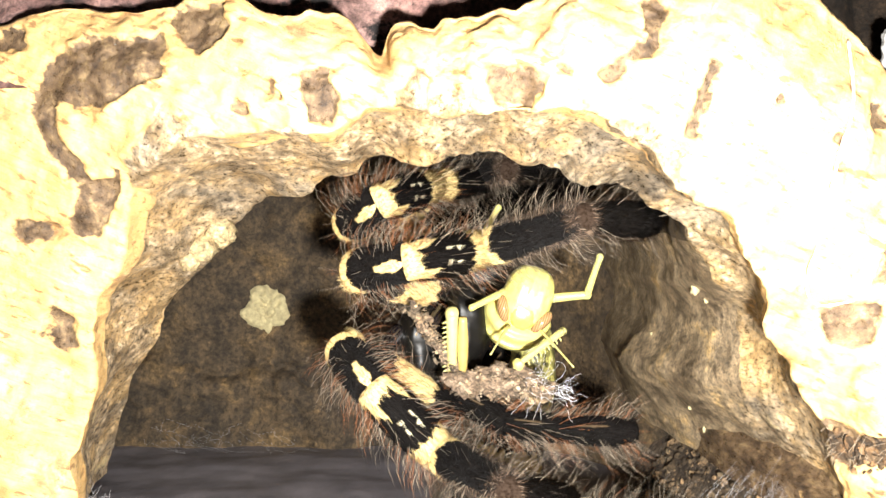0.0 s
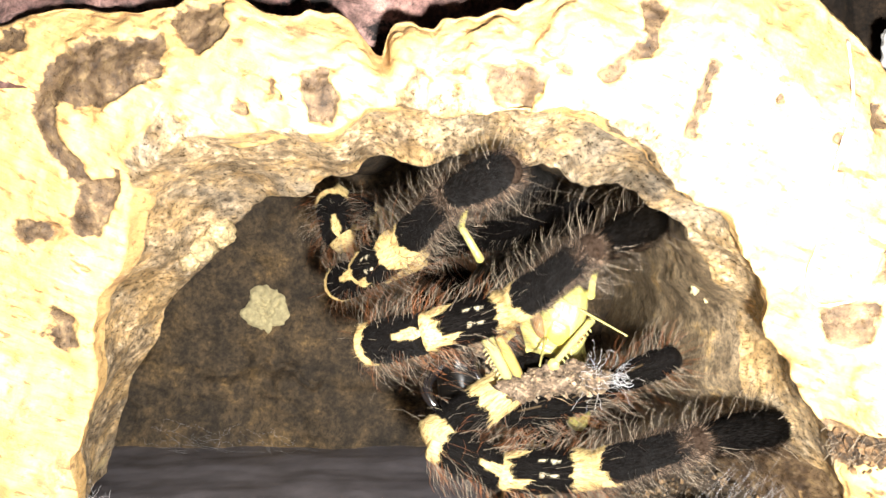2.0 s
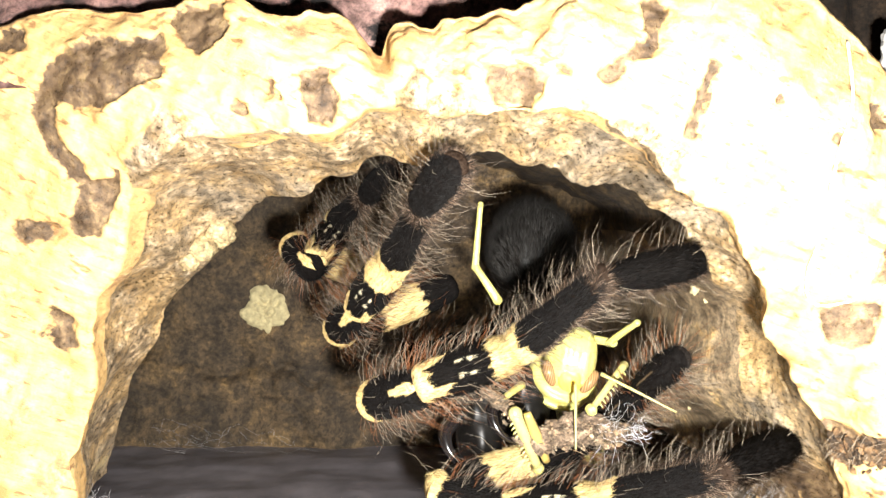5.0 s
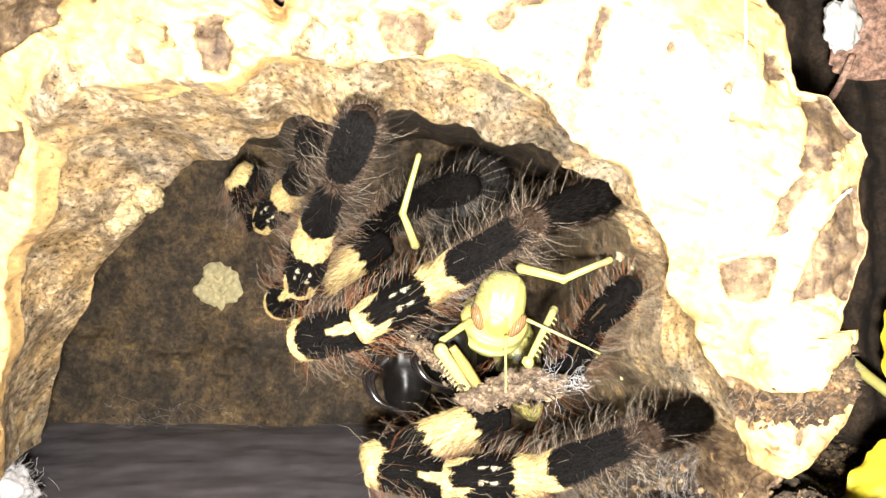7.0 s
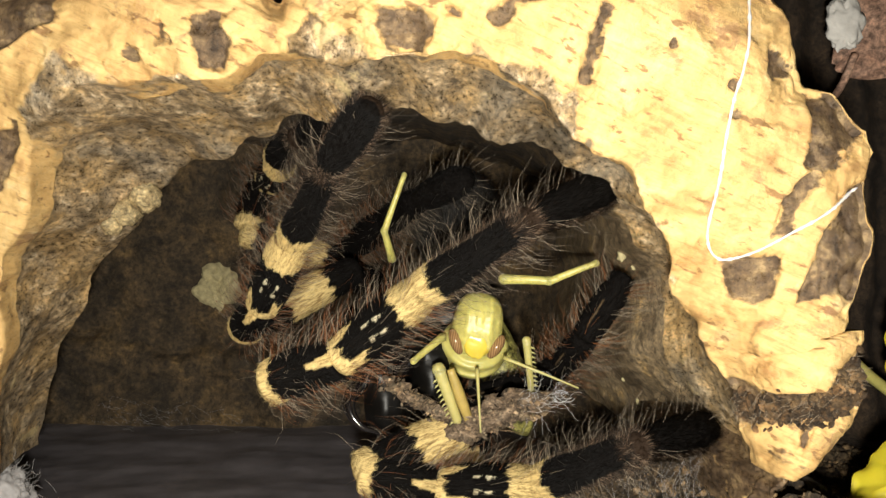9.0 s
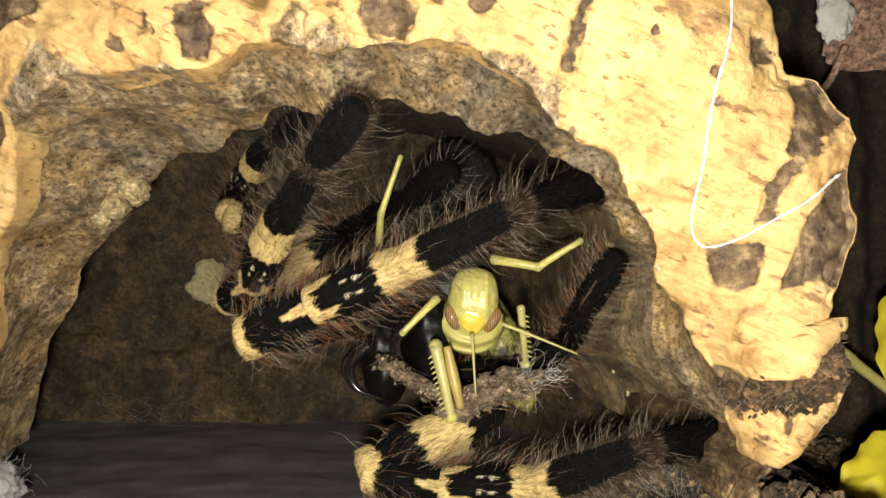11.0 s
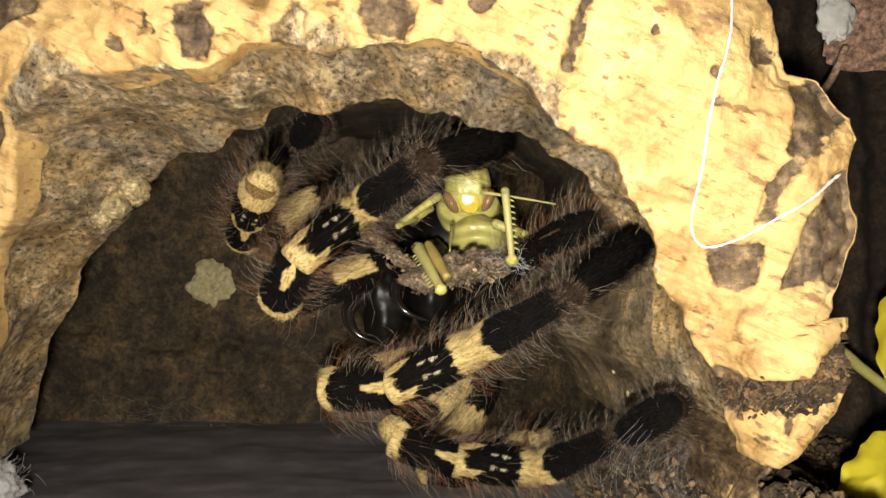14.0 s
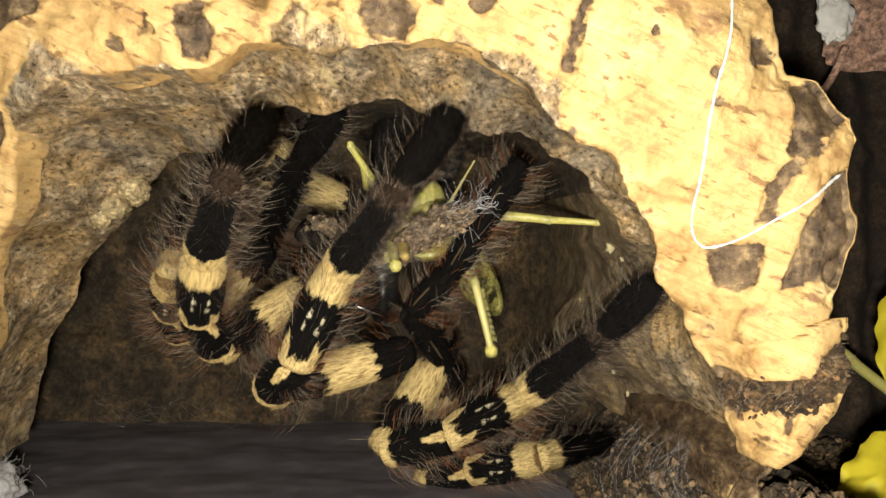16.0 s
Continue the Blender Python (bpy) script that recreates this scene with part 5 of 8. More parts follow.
    walk(moving["B_patella"], [(0,pose(-0.01658,-0.01200,0.06102,124.5,-16.9,-57.4)), (0.5,pose(-0.01677,-0.01200,0.05818,126.5,-17.5,-59.8)), (1,pose(-0.01833,-0.01200,0.05995,105.7,-9.1,-48.4)), (1.5,pose(-0.02148,0.00469,0.05154,128.8,-20.3,-69.9)), (2,pose(-0.02034,0.00293,0.04999,94.8,-14.0,-59.8)), (2.5,pose(-0.02991,-0.00182,0.04710,107.2,-24.7,-47.0)), (3,pose(-0.02120,0.00158,0.04408,121.9,-25.1,-64.0)), (5.3,pose(-0.01984,0.00164,0.03975,113.5,-26.3,-59.5)), (5.5,pose(-0.01891,0.00130,0.03851,111.6,-26.6,-58.6)), (6,pose(-0.01595,0.00281,0.03773,130.1,-25.0,-70.3)), (6.5,pose(-0.01819,0.00324,0.04054,112.0,-21.7,-58.3)), (7,pose(-0.01888,0.00275,0.04008,104.4,-19.0,-57.8)), (8,pose(-0.02378,0.00051,0.03570,114.5,-24.2,-56.4)), (10.5,pose(-0.02543,0.00077,0.03718,108.5,-21.1,-56.2)), (11,pose(-0.02606,0.00207,0.03992,100.0,-18.0,-50.1)), (11.5,pose(-0.02566,0.00251,0.04203,116.7,-22.9,-54.0)), (12,pose(-0.02480,0.00318,0.04329,116.4,-21.5,-55.5)), (13,pose(-0.02453,0.00415,0.04629,118.1,-17.5,-61.5)), (13.5,pose(-0.02430,0.00413,0.04652,118.1,-17.3,-61.6)), (14,pose(-0.02566,0.01000,0.05152,162.0,-17.7,-69.2)), (14.3,pose(-0.02664,0.01000,0.04064,-179.8,-19.5,-74.7)), (14.5,pose(-0.02584,0.01000,0.03918,-168.6,-20.6,-78.3)), (15,pose(-0.03182,0.01000,0.04030,-146.7,-13.1,-79.0)), (15.5,pose(-0.03655,0.01000,0.03633,-148.8,-17.3,-78.5)), (16,pose(-0.03788,0.01000,0.03294,-153.4,-25.6,-80.2))])
    walk(moving["B_tibia"], [(0,pose(-0.01065,-0.02127,0.06437,78.8,-14.5,54.4)), (0.5,pose(-0.01126,-0.02148,0.06163,73.1,-26.6,43.3)), (1,pose(-0.01080,-0.02049,0.06177,78.7,-17.6,44.6)), (1.5,pose(-0.01777,-0.00543,0.05552,123.5,-22.0,-64.2)), (2,pose(-0.01473,-0.00671,0.05278,104.7,-19.8,-55.0)), (2.5,pose(-0.02278,-0.00946,0.05191,103.3,-25.1,-39.8)), (3,pose(-0.01664,-0.00778,0.04896,115.6,-29.0,-53.1)), (5.3,pose(-0.01461,-0.00724,0.04485,129.2,-35.6,-59.5)), (5.5,pose(-0.01356,-0.00747,0.04366,132.6,-38.0,-60.7)), (6,pose(-0.01243,-0.00699,0.04259,133.6,-27.3,-68.6)), (6.5,pose(-0.01258,-0.00585,0.04479,153.0,-33.8,-68.6)), (7,pose(-0.01309,-0.00645,0.04382,155.7,-39.8,-67.2)), (8,pose(-0.01798,-0.00822,0.04042,142.3,-47.9,-53.2)), (10.5,pose(-0.01946,-0.00815,0.04132,138.6,-46.1,-50.6)), (11,pose(-0.01904,-0.00632,0.04346,148.2,-35.3,-61.7)), (11.5,pose(-0.01943,-0.00606,0.04650,144.7,-34.2,-59.7)), (12,pose(-0.01874,-0.00563,0.04751,145.4,-29.6,-62.8)), (13,pose(-0.01930,-0.00549,0.04974,136.7,-24.9,-61.3)), (13.5,pose(-0.01908,-0.00553,0.04995,139.9,-25.9,-62.0)), (14,pose(-0.02177,-0.00024,0.05501,158.9,-20.2,-67.2)), (14.3,pose(-0.02378,-0.00046,0.04448,-174.7,-23.4,-76.6)), (14.5,pose(-0.02365,-0.00054,0.04322,-162.8,-25.4,-81.5)), (15,pose(-0.02969,-0.00099,0.04292,-179.8,-18.0,-72.4)), (15.5,pose(-0.03436,-0.00076,0.03975,177.6,-20.0,-70.0)), (16,pose(-0.03612,-0.00022,0.03792,178.2,-27.1,-69.4))])
    walk(moving["B_metatarsus"], [(0,pose(-0.00191,-0.00906,0.06824,89.6,-7.1,47.8)), (0.5,pose(-0.00117,-0.01198,0.06858,94.0,-3.3,49.9)), (1,pose(-0.00028,-0.01011,0.06646,88.2,-6.7,51.8)), (1.5,pose(-0.01152,-0.01836,0.06133,103.8,-10.2,-70.7)), (2,pose(-0.00637,-0.01863,0.05804,116.0,-18.8,-66.7)), (2.5,pose(-0.01200,-0.01844,0.05849,106.5,-20.5,-50.9)), (3,pose(-0.00851,-0.01861,0.05648,111.2,-20.1,-60.6)), (5.3,pose(-0.00823,-0.01810,0.05386,143.9,-25.5,-75.0)), (5.5,pose(-0.00758,-0.01812,0.05320,148.8,-27.1,-76.4)), (6,pose(-0.00742,-0.01981,0.04971,154.0,-38.2,-70.9)), (6.5,pose(-0.00788,-0.01783,0.05342,147.5,-21.2,-72.4)), (7,pose(-0.00847,-0.01742,0.05374,145.0,-21.9,-70.7)), (8,pose(-0.01175,-0.01654,0.05191,142.0,-32.1,-61.6)), (10.5,pose(-0.01265,-0.01645,0.05248,141.9,-29.8,-62.4)), (11,pose(-0.01305,-0.01746,0.05242,136.5,-28.3,-59.0)), (11.5,pose(-0.01296,-0.01713,0.05520,134.2,-23.9,-60.3)), (12,pose(-0.01259,-0.01761,0.05517,137.3,-25.9,-60.5)), (13,pose(-0.01254,-0.01781,0.05626,135.1,-22.7,-61.5)), (13.5,pose(-0.01254,-0.01783,0.05673,134.2,-21.2,-62.2)), (14,pose(-0.01613,-0.01366,0.06035,28.4,-29.8,90.6)), (14.3,pose(-0.02049,-0.01430,0.05063,10.0,-32.6,100.1)), (14.5,pose(-0.02159,-0.01439,0.04987,10.1,-31.6,100.7)), (15,pose(-0.02524,-0.01505,0.04771,15.2,-36.7,98.2)), (15.5,pose(-0.02938,-0.01445,0.04504,26.3,-36.9,91.9)), (16,pose(-0.03127,-0.01313,0.04499,23.8,-41.0,93.0))])
    walk(moving["B_tarsus"], [(0,pose(0.01175,0.00602,0.07076,91.4,8.4,-33.9)), (0.5,pose(0.01201,0.00367,0.06977,90.6,7.1,-44.9)), (1,pose(0.01231,0.00588,0.06885,95.5,0.6,-44.3)), (1.5,pose(-0.00485,-0.03739,0.06496,97.4,-7.9,-63.3)), (2,pose(0.00130,-0.03645,0.06465,97.0,-10.1,-56.6)), (2.5,pose(0.00011,-0.03334,0.06568,93.0,-7.3,-52.9)), (3,pose(0.00093,-0.03537,0.06353,104.1,-15.6,-56.9)), (5.3,pose(-0.00345,-0.03596,0.06270,129.9,-23.6,-67.9)), (5.5,pose(-0.00329,-0.03584,0.06255,133.8,-26.2,-68.2)), (6,pose(-0.00215,-0.03503,0.06238,137.5,-30.3,-64.5)), (6.5,pose(-0.00210,-0.03603,0.06083,149.4,-31.9,-66.8)), (7,pose(-0.00219,-0.03537,0.06138,147.9,-29.5,-66.8)), (8,pose(-0.00348,-0.03181,0.06280,129.3,-32.0,-51.1)), (10.5,pose(-0.00440,-0.03220,0.06268,129.2,-31.9,-50.6)), (11,pose(-0.00375,-0.03292,0.06212,128.5,-29.0,-51.2)), (11.5,pose(-0.00369,-0.03340,0.06351,121.8,-22.7,-50.5)), (12,pose(-0.00350,-0.03365,0.06412,119.9,-19.2,-52.3)), (13,pose(-0.00352,-0.03442,0.06418,119.4,-18.2,-53.0)), (13.5,pose(-0.00363,-0.03473,0.06413,119.5,-18.1,-53.1)), (14,pose(-0.01633,0.00414,0.07053,64.7,-35.2,60.2)), (14.3,pose(-0.02352,0.00270,0.06169,22.0,-44.3,90.4)), (14.5,pose(-0.02482,0.00277,0.06061,30.3,-53.4,81.5)), (15,pose(-0.02758,0.00122,0.05996,43.0,-55.8,70.5)), (15.5,pose(-0.02992,0.00194,0.05734,105.5,-61.0,1.2)), (16,pose(-0.03207,0.00233,0.05843,104.9,-57.8,2.6))])
    walk(moving["C_femur"], [(0,pose(0.00142,-0.01094,0.02796,-94.3,-33.2,-152.9)), (0.5,pose(0.00372,-0.01081,0.02856,-91.9,-29.3,-154.7)), (1,pose(0.00639,-0.01090,0.02881,-88.4,-23.8,-157.3)), (1.3,pose(0.00871,-0.01081,0.02987,-87.3,-20.2,-157.4)), (1.5,pose(0.01474,-0.01078,0.02896,-81.3,-9.2,-156.3)), (2,pose(0.01733,-0.01143,0.03728,-63.6,26.9,-151.7)), (2.5,pose(0.01631,-0.01408,0.02505,-66.8,12.9,-155.4)), (3,pose(0.01888,-0.01307,0.02582,-68.9,10.4,-157.6)), (5.5,pose(0.02183,-0.01139,0.02085,-67.0,9.7,-158.1)), (6,pose(0.02456,-0.01337,0.02268,-67.3,10.7,-157.4)), (6.5,pose(0.02270,-0.01396,0.02244,-68.8,14.2,-156.7)), (7,pose(0.02267,-0.01446,0.02351,-68.8,15.1,-156.6)), (8,pose(0.02123,-0.01447,0.02367,-68.3,17.0,-156.2)), (10.5,pose(0.02141,-0.01360,0.02314,-67.9,17.9,-156.5)), (11,pose(0.02334,-0.01373,0.02299,-68.0,18.8,-156.5)), (12,pose(0.02371,-0.01329,0.02498,-68.2,20.7,-156.6)), (12.5,pose(0.02265,-0.01299,0.02574,-68.9,20.4,-156.6)), (13,pose(0.02168,-0.01222,0.02653,-69.8,19.7,-156.6)), (13.2,pose(0.01813,-0.00632,0.02745,-60.2,13.7,-144.9)), (13.3,pose(0.01735,-0.00688,0.02763,-65.1,9.3,-151.2)), (13.5,pose(0.01761,-0.00690,0.02836,-64.6,9.7,-149.7)), (14,pose(0.01684,-0.00779,0.03085,-66.9,9.1,-152.4)), (14.5,pose(0.01622,-0.00777,0.03119,-64.6,14.8,-151.5)), (15,pose(0.01365,-0.00703,0.03321,-64.1,14.9,-147.5)), (15.5,pose(0.01181,-0.00725,0.03446,-64.7,15.6,-147.5)), (15.7,pose(0.00973,-0.00887,0.03389,-71.1,14.9,-163.9)), (15.8,pose(0.00808,-0.00921,0.03293,-72.5,13.4,-169.0)), (16,pose(0.00857,-0.01008,0.03201,-70.5,12.9,-163.1))])
    walk(moving["C_patella"], [(0,pose(-0.01642,-0.02009,0.04103,33.5,24.9,-57.3)), (0.5,pose(-0.01516,-0.01974,0.04024,29.7,26.7,-60.3)), (1,pose(-0.01381,-0.01938,0.03843,36.4,21.0,-56.9)), (1.3,pose(-0.01204,-0.01947,0.03813,31.1,22.7,-61.6)), (1.5,pose(-0.00695,-0.02030,0.03274,47.3,24.3,-44.0)), (2,pose(-0.00150,-0.02158,0.02634,66.2,23.4,-7.5)), (2.5,pose(-0.00493,-0.02383,0.01961,63.6,3.9,-6.9)), (3,pose(-0.00289,-0.02206,0.02145,64.4,9.1,-6.6)), (5.5,pose(-0.00009,-0.02021,0.01672,59.2,3.8,-28.3)), (6,pose(0.00283,-0.02243,0.01816,63.0,4.1,-7.2)), (6.5,pose(0.00141,-0.02317,0.01652,63.8,7.6,-7.0)), (7,pose(0.00141,-0.02366,0.01716,63.9,8.6,-6.9)), (8,pose(0.00028,-0.02372,0.01657,64.4,11.2,-1.3)), (10.5,pose(0.00052,-0.02272,0.01572,63.7,8.9,-4.5)), (11,pose(0.00253,-0.02279,0.01519,64.0,12.0,-3.3)), (12,pose(0.00315,-0.02220,0.01649,63.9,14.4,-6.0)), (12.5,pose(0.00209,-0.02193,0.01736,64.0,16.0,-6.2)), (13,pose(0.00101,-0.02118,0.01839,64.4,13.4,-6.9)), (13.2,pose(-0.00096,-0.01972,0.02175,63.5,10.5,-16.3)), (13.3,pose(-0.00341,-0.01829,0.02373,59.3,5.9,-34.2)), (13.5,pose(-0.00282,-0.01886,0.02432,69.6,-5.7,-24.8)), (14,pose(-0.00417,-0.01876,0.02704,70.7,-5.1,-24.3)), (14.5,pose(-0.00419,-0.01884,0.02507,75.3,-14.3,-21.3)), (15,pose(-0.00592,-0.01950,0.02704,78.0,-17.3,-19.3)), (15.5,pose(-0.00769,-0.01967,0.02801,83.3,-21.9,-25.4)), (15.7,pose(-0.01256,-0.01531,0.02771,82.5,-16.8,-49.9)), (15.8,pose(-0.01486,-0.01367,0.02739,71.7,-11.5,-50.9)), (16,pose(-0.01383,-0.01689,0.02666,109.7,-27.7,-55.9))])
    walk(moving["C_tibia"], [(0,pose(-0.01077,-0.02887,0.03619,84.6,45.4,17.4)), (0.5,pose(-0.01005,-0.02867,0.03508,88.9,45.1,24.0)), (1,pose(-0.00795,-0.02838,0.03431,98.1,51.4,30.7)), (1.3,pose(-0.00700,-0.02880,0.03368,96.4,48.5,30.7)), (1.5,pose(0.00060,-0.02759,0.02801,70.7,12.6,19.7)), (2,pose(0.00902,-0.02298,0.02175,65.3,-0.2,2.1)), (2.5,pose(0.00660,-0.02523,0.01883,64.0,-6.7,-3.1)), (3,pose(0.00849,-0.02338,0.01961,64.5,-0.1,-2.2)), (5.5,pose(0.01001,-0.02566,0.01595,62.0,-5.7,2.2)), (6,pose(0.01432,-0.02389,0.01734,63.2,-6.9,-1.7)), (6.5,pose(0.01280,-0.02456,0.01499,65.1,-6.9,-6.4)), (7,pose(0.01279,-0.02503,0.01542,65.0,-4.8,-6.0)), (8,pose(0.01172,-0.02398,0.01429,64.3,-2.4,-1.7)), (10.5,pose(0.01196,-0.02362,0.01393,64.1,-2.1,-1.8)), (11,pose(0.01393,-0.02345,0.01276,64.2,-1.2,-1.7)), (12,pose(0.01435,-0.02338,0.01360,64.6,-1.1,-0.6)), (12.5,pose(0.01317,-0.02313,0.01416,64.8,-1.0,-2.4)), (13,pose(0.01217,-0.02253,0.01571,65.2,4.5,-4.6)), (13.2,pose(0.00991,-0.02291,0.01966,67.3,4.6,2.6)), (13.3,pose(0.00605,-0.02471,0.02255,68.3,0.6,9.3)), (13.5,pose(0.00757,-0.02367,0.02546,72.8,-26.0,0.3)), (14,pose(0.00628,-0.02347,0.02807,75.1,-26.2,-2.0)), (14.5,pose(0.00619,-0.02290,0.02790,76.7,-24.1,-8.1)), (15,pose(0.00444,-0.02314,0.03046,78.0,-22.6,-9.1)), (15.5,pose(0.00195,-0.02425,0.03230,79.0,-23.9,-7.2)), (15.7,pose(-0.00548,-0.02372,0.03102,91.3,-34.2,-20.5)), (15.8,pose(-0.00779,-0.02239,0.02967,116.3,-57.1,-30.4)), (16,pose(-0.00812,-0.02532,0.03200,87.7,-66.1,5.7))])
    walk(moving["C_metatarsus"], [(0,pose(-0.00041,-0.02563,0.02517,45.9,-0.8,-64.0)), (0.5,pose(-0.00006,-0.02422,0.02412,42.3,-0.7,-67.0)), (1,pose(0.00038,-0.02344,0.02219,47.8,-2.7,-63.1)), (1.3,pose(0.00184,-0.02356,0.02208,53.5,-6.0,-61.5)), (1.5,pose(0.01484,-0.02249,0.02464,71.8,-15.4,-57.8)), (2,pose(0.02458,-0.02240,0.02180,79.7,-24.4,-53.0)), (2.5,pose(0.02217,-0.02606,0.02066,78.0,-27.8,-40.7)), (3,pose(0.02407,-0.02398,0.01963,81.7,-27.8,-53.2)), (5.5,pose(0.02546,-0.02507,0.01750,72.4,-23.0,-38.2)), (6,pose(0.02989,-0.02435,0.01923,75.9,-22.5,-54.1)), (6.5,pose(0.02813,-0.02629,0.01687,83.1,-29.0,-48.3)), (7,pose(0.02820,-0.02665,0.01673,82.2,-28.2,-48.1)), (8,pose(0.02729,-0.02444,0.01494,81.5,-28.4,-47.4)), (10.5,pose(0.02751,-0.02412,0.01450,79.8,-28.2,-43.5)), (11,pose(0.02952,-0.02392,0.01308,77.5,-27.3,-38.6)), (12,pose(0.02991,-0.02354,0.01389,78.6,-27.1,-41.4)), (12.5,pose(0.02869,-0.02378,0.01444,77.1,-25.6,-38.9)), (13,pose(0.02761,-0.02378,0.01449,75.1,-23.7,-35.8)), (13.2,pose(0.02537,-0.02220,0.01841,72.9,-16.0,-43.1)), (13.3,pose(0.02132,-0.02221,0.02238,78.4,-18.5,-51.6)), (13.5,pose(0.02150,-0.02360,0.03224,102.0,-32.4,-52.2)), (14,pose(0.02017,-0.02395,0.03490,95.3,-26.4,-49.2)), (14.5,pose(0.02019,-0.02488,0.03422,96.0,-29.2,-46.1)), (15,pose(0.01856,-0.02539,0.03642,90.5,-24.0,-41.6)), (15.5,pose(0.01602,-0.02604,0.03858,86.1,-19.4,-34.4)), (15.7,pose(0.00645,-0.02819,0.03969,100.7,-29.7,-40.8)), (15.8,pose(-0.00061,-0.02660,0.04255,113.2,-25.2,-56.9)), (16,pose(-0.00189,-0.02470,0.04611,125.4,-33.8,-53.9))])
    walk(moving["C_tarsus"], [(0,pose(0.00856,-0.04406,0.02545,73.8,20.5,41.6)), (0.5,pose(0.00795,-0.04309,0.02438,75.2,22.4,41.2)), (1,pose(0.00965,-0.04168,0.02315,73.2,21.3,35.9)), (1.3,pose(0.01155,-0.04147,0.02422,68.7,15.5,34.2)), (1.5,pose(0.02537,-0.03921,0.03007,60.6,-2.0,25.2)), (2,pose(0.03579,-0.03730,0.03028,61.1,-4.4,17.2)), (2.5,pose(0.03590,-0.03788,0.03020,54.7,-9.0,24.9)), (3,pose(0.03493,-0.03848,0.02919,53.1,-13.7,22.8)), (5.5,pose(0.04027,-0.03673,0.02550,49.9,-9.7,27.0)), (6,pose(0.04096,-0.03967,0.02707,52.2,0.5,37.0)), (6.5,pose(0.04006,-0.03967,0.02680,51.5,-6.9,36.4)), (7,pose(0.04025,-0.04009,0.02643,50.4,-4.0,40.6)), (8,pose(0.03948,-0.03772,0.02467,55.4,-5.5,30.6)), (10.5,pose(0.04060,-0.03655,0.02418,59.3,-3.3,25.1)), (11,pose(0.04374,-0.03529,0.02248,62.7,-2.5,15.8)), (12,pose(0.04360,-0.03560,0.02321,62.7,-0.5,20.7)), (12.5,pose(0.04307,-0.03539,0.02330,61.6,-2.7,20.8)), (13,pose(0.04283,-0.03477,0.02272,62.4,-3.9,16.1)), (13.2,pose(0.03976,-0.03564,0.02407,65.5,-0.4,13.3)), (13.3,pose(0.03339,-0.03744,0.02887,62.6,-15.4,15.1)), (13.5,pose(0.03210,-0.03728,0.04322,63.2,-38.1,16.7)), (14,pose(0.03216,-0.03786,0.04400,60.3,-34.2,22.5)), (14.5,pose(0.03260,-0.03777,0.04422,56.3,-31.4,29.2)), (15,pose(0.03257,-0.03781,0.04474,55.8,-30.1,30.9)), (15.5,pose(0.03198,-0.03694,0.04540,57.0,-27.2,32.0)), (15.7,pose(0.01991,-0.03979,0.04984,68.7,-31.7,21.4)), (15.8,pose(0.00950,-0.04209,0.05125,63.1,-42.6,32.5)), (16,pose(0.00813,-0.03847,0.05749,76.4,-54.7,16.8))])
    walk(moving["D_femur"], [(0,pose(0.00068,0.02522,0.05504,-99.6,-23.5,-137.1)), (1,pose(0.00115,0.02251,0.05354,-97.3,-27.5,-146.5)), (2,pose(-0.00317,0.01948,0.05620,-91.5,-27.4,-158.3)), (2.5,pose(-0.01331,0.01917,0.05352,-86.0,-22.9,-161.9)), (3,pose(-0.00222,0.01964,0.05215,-89.0,-33.2,-165.1)), (5.5,pose(-0.01086,0.01983,0.04851,-82.0,-20.8,-167.8)), (6.5,pose(-0.01058,0.02329,0.05581,-85.0,-26.1,-169.1)), (7,pose(-0.01041,0.02372,0.05548,-85.5,-27.2,-167.9)), (8,pose(-0.00715,0.02534,0.04571,-81.1,-22.8,-171.1)), (12,pose(-0.00814,0.02413,0.05261,-83.7,-10.1,-164.5)), (13.5,pose(-0.00790,0.02434,0.05483,-83.7,-4.9,-164.7)), (14.5,pose(0.00111,0.02497,0.05885,-85.3,-3.5,-158.0)), (16,pose(-0.00256,0.02671,0.05830,-92.5,-19.2,-150.1))])
    walk(moving["D_patella"], [(0,pose(-0.01546,0.01024,0.06460,97.4,-11.3,-52.2)), (1,pose(-0.01660,0.01074,0.06461,96.6,-11.5,-48.8)), (2,pose(-0.02296,0.01161,0.06727,13.8,43.7,-70.9)), (2.5,pose(-0.03433,0.01231,0.06288,20.0,27.4,-65.7)), (3,pose(-0.02164,0.01447,0.06528,-162.4,45.8,109.6)), (5.5,pose(-0.03280,0.01509,0.05702,44.8,13.9,-56.5)), (6.5,pose(-0.03176,0.01921,0.06636,106.9,63.0,35.8)), (7,pose(-0.03129,0.01924,0.06646,104.3,63.0,32.8)), (8,pose(-0.02902,0.02190,0.05499,60.8,-65.4,43.0)), (12,pose(-0.03091,0.01782,0.05684,24.6,-35.4,89.0)), (13.5,pose(-0.03098,0.01804,0.05687,24.2,-35.0,89.4)), (14.5,pose(-0.02111,0.01601,0.06033,149.3,-25.2,-65.6)), (16,pose(-0.02221,0.01542,0.06618,126.8,-11.2,-65.8))])
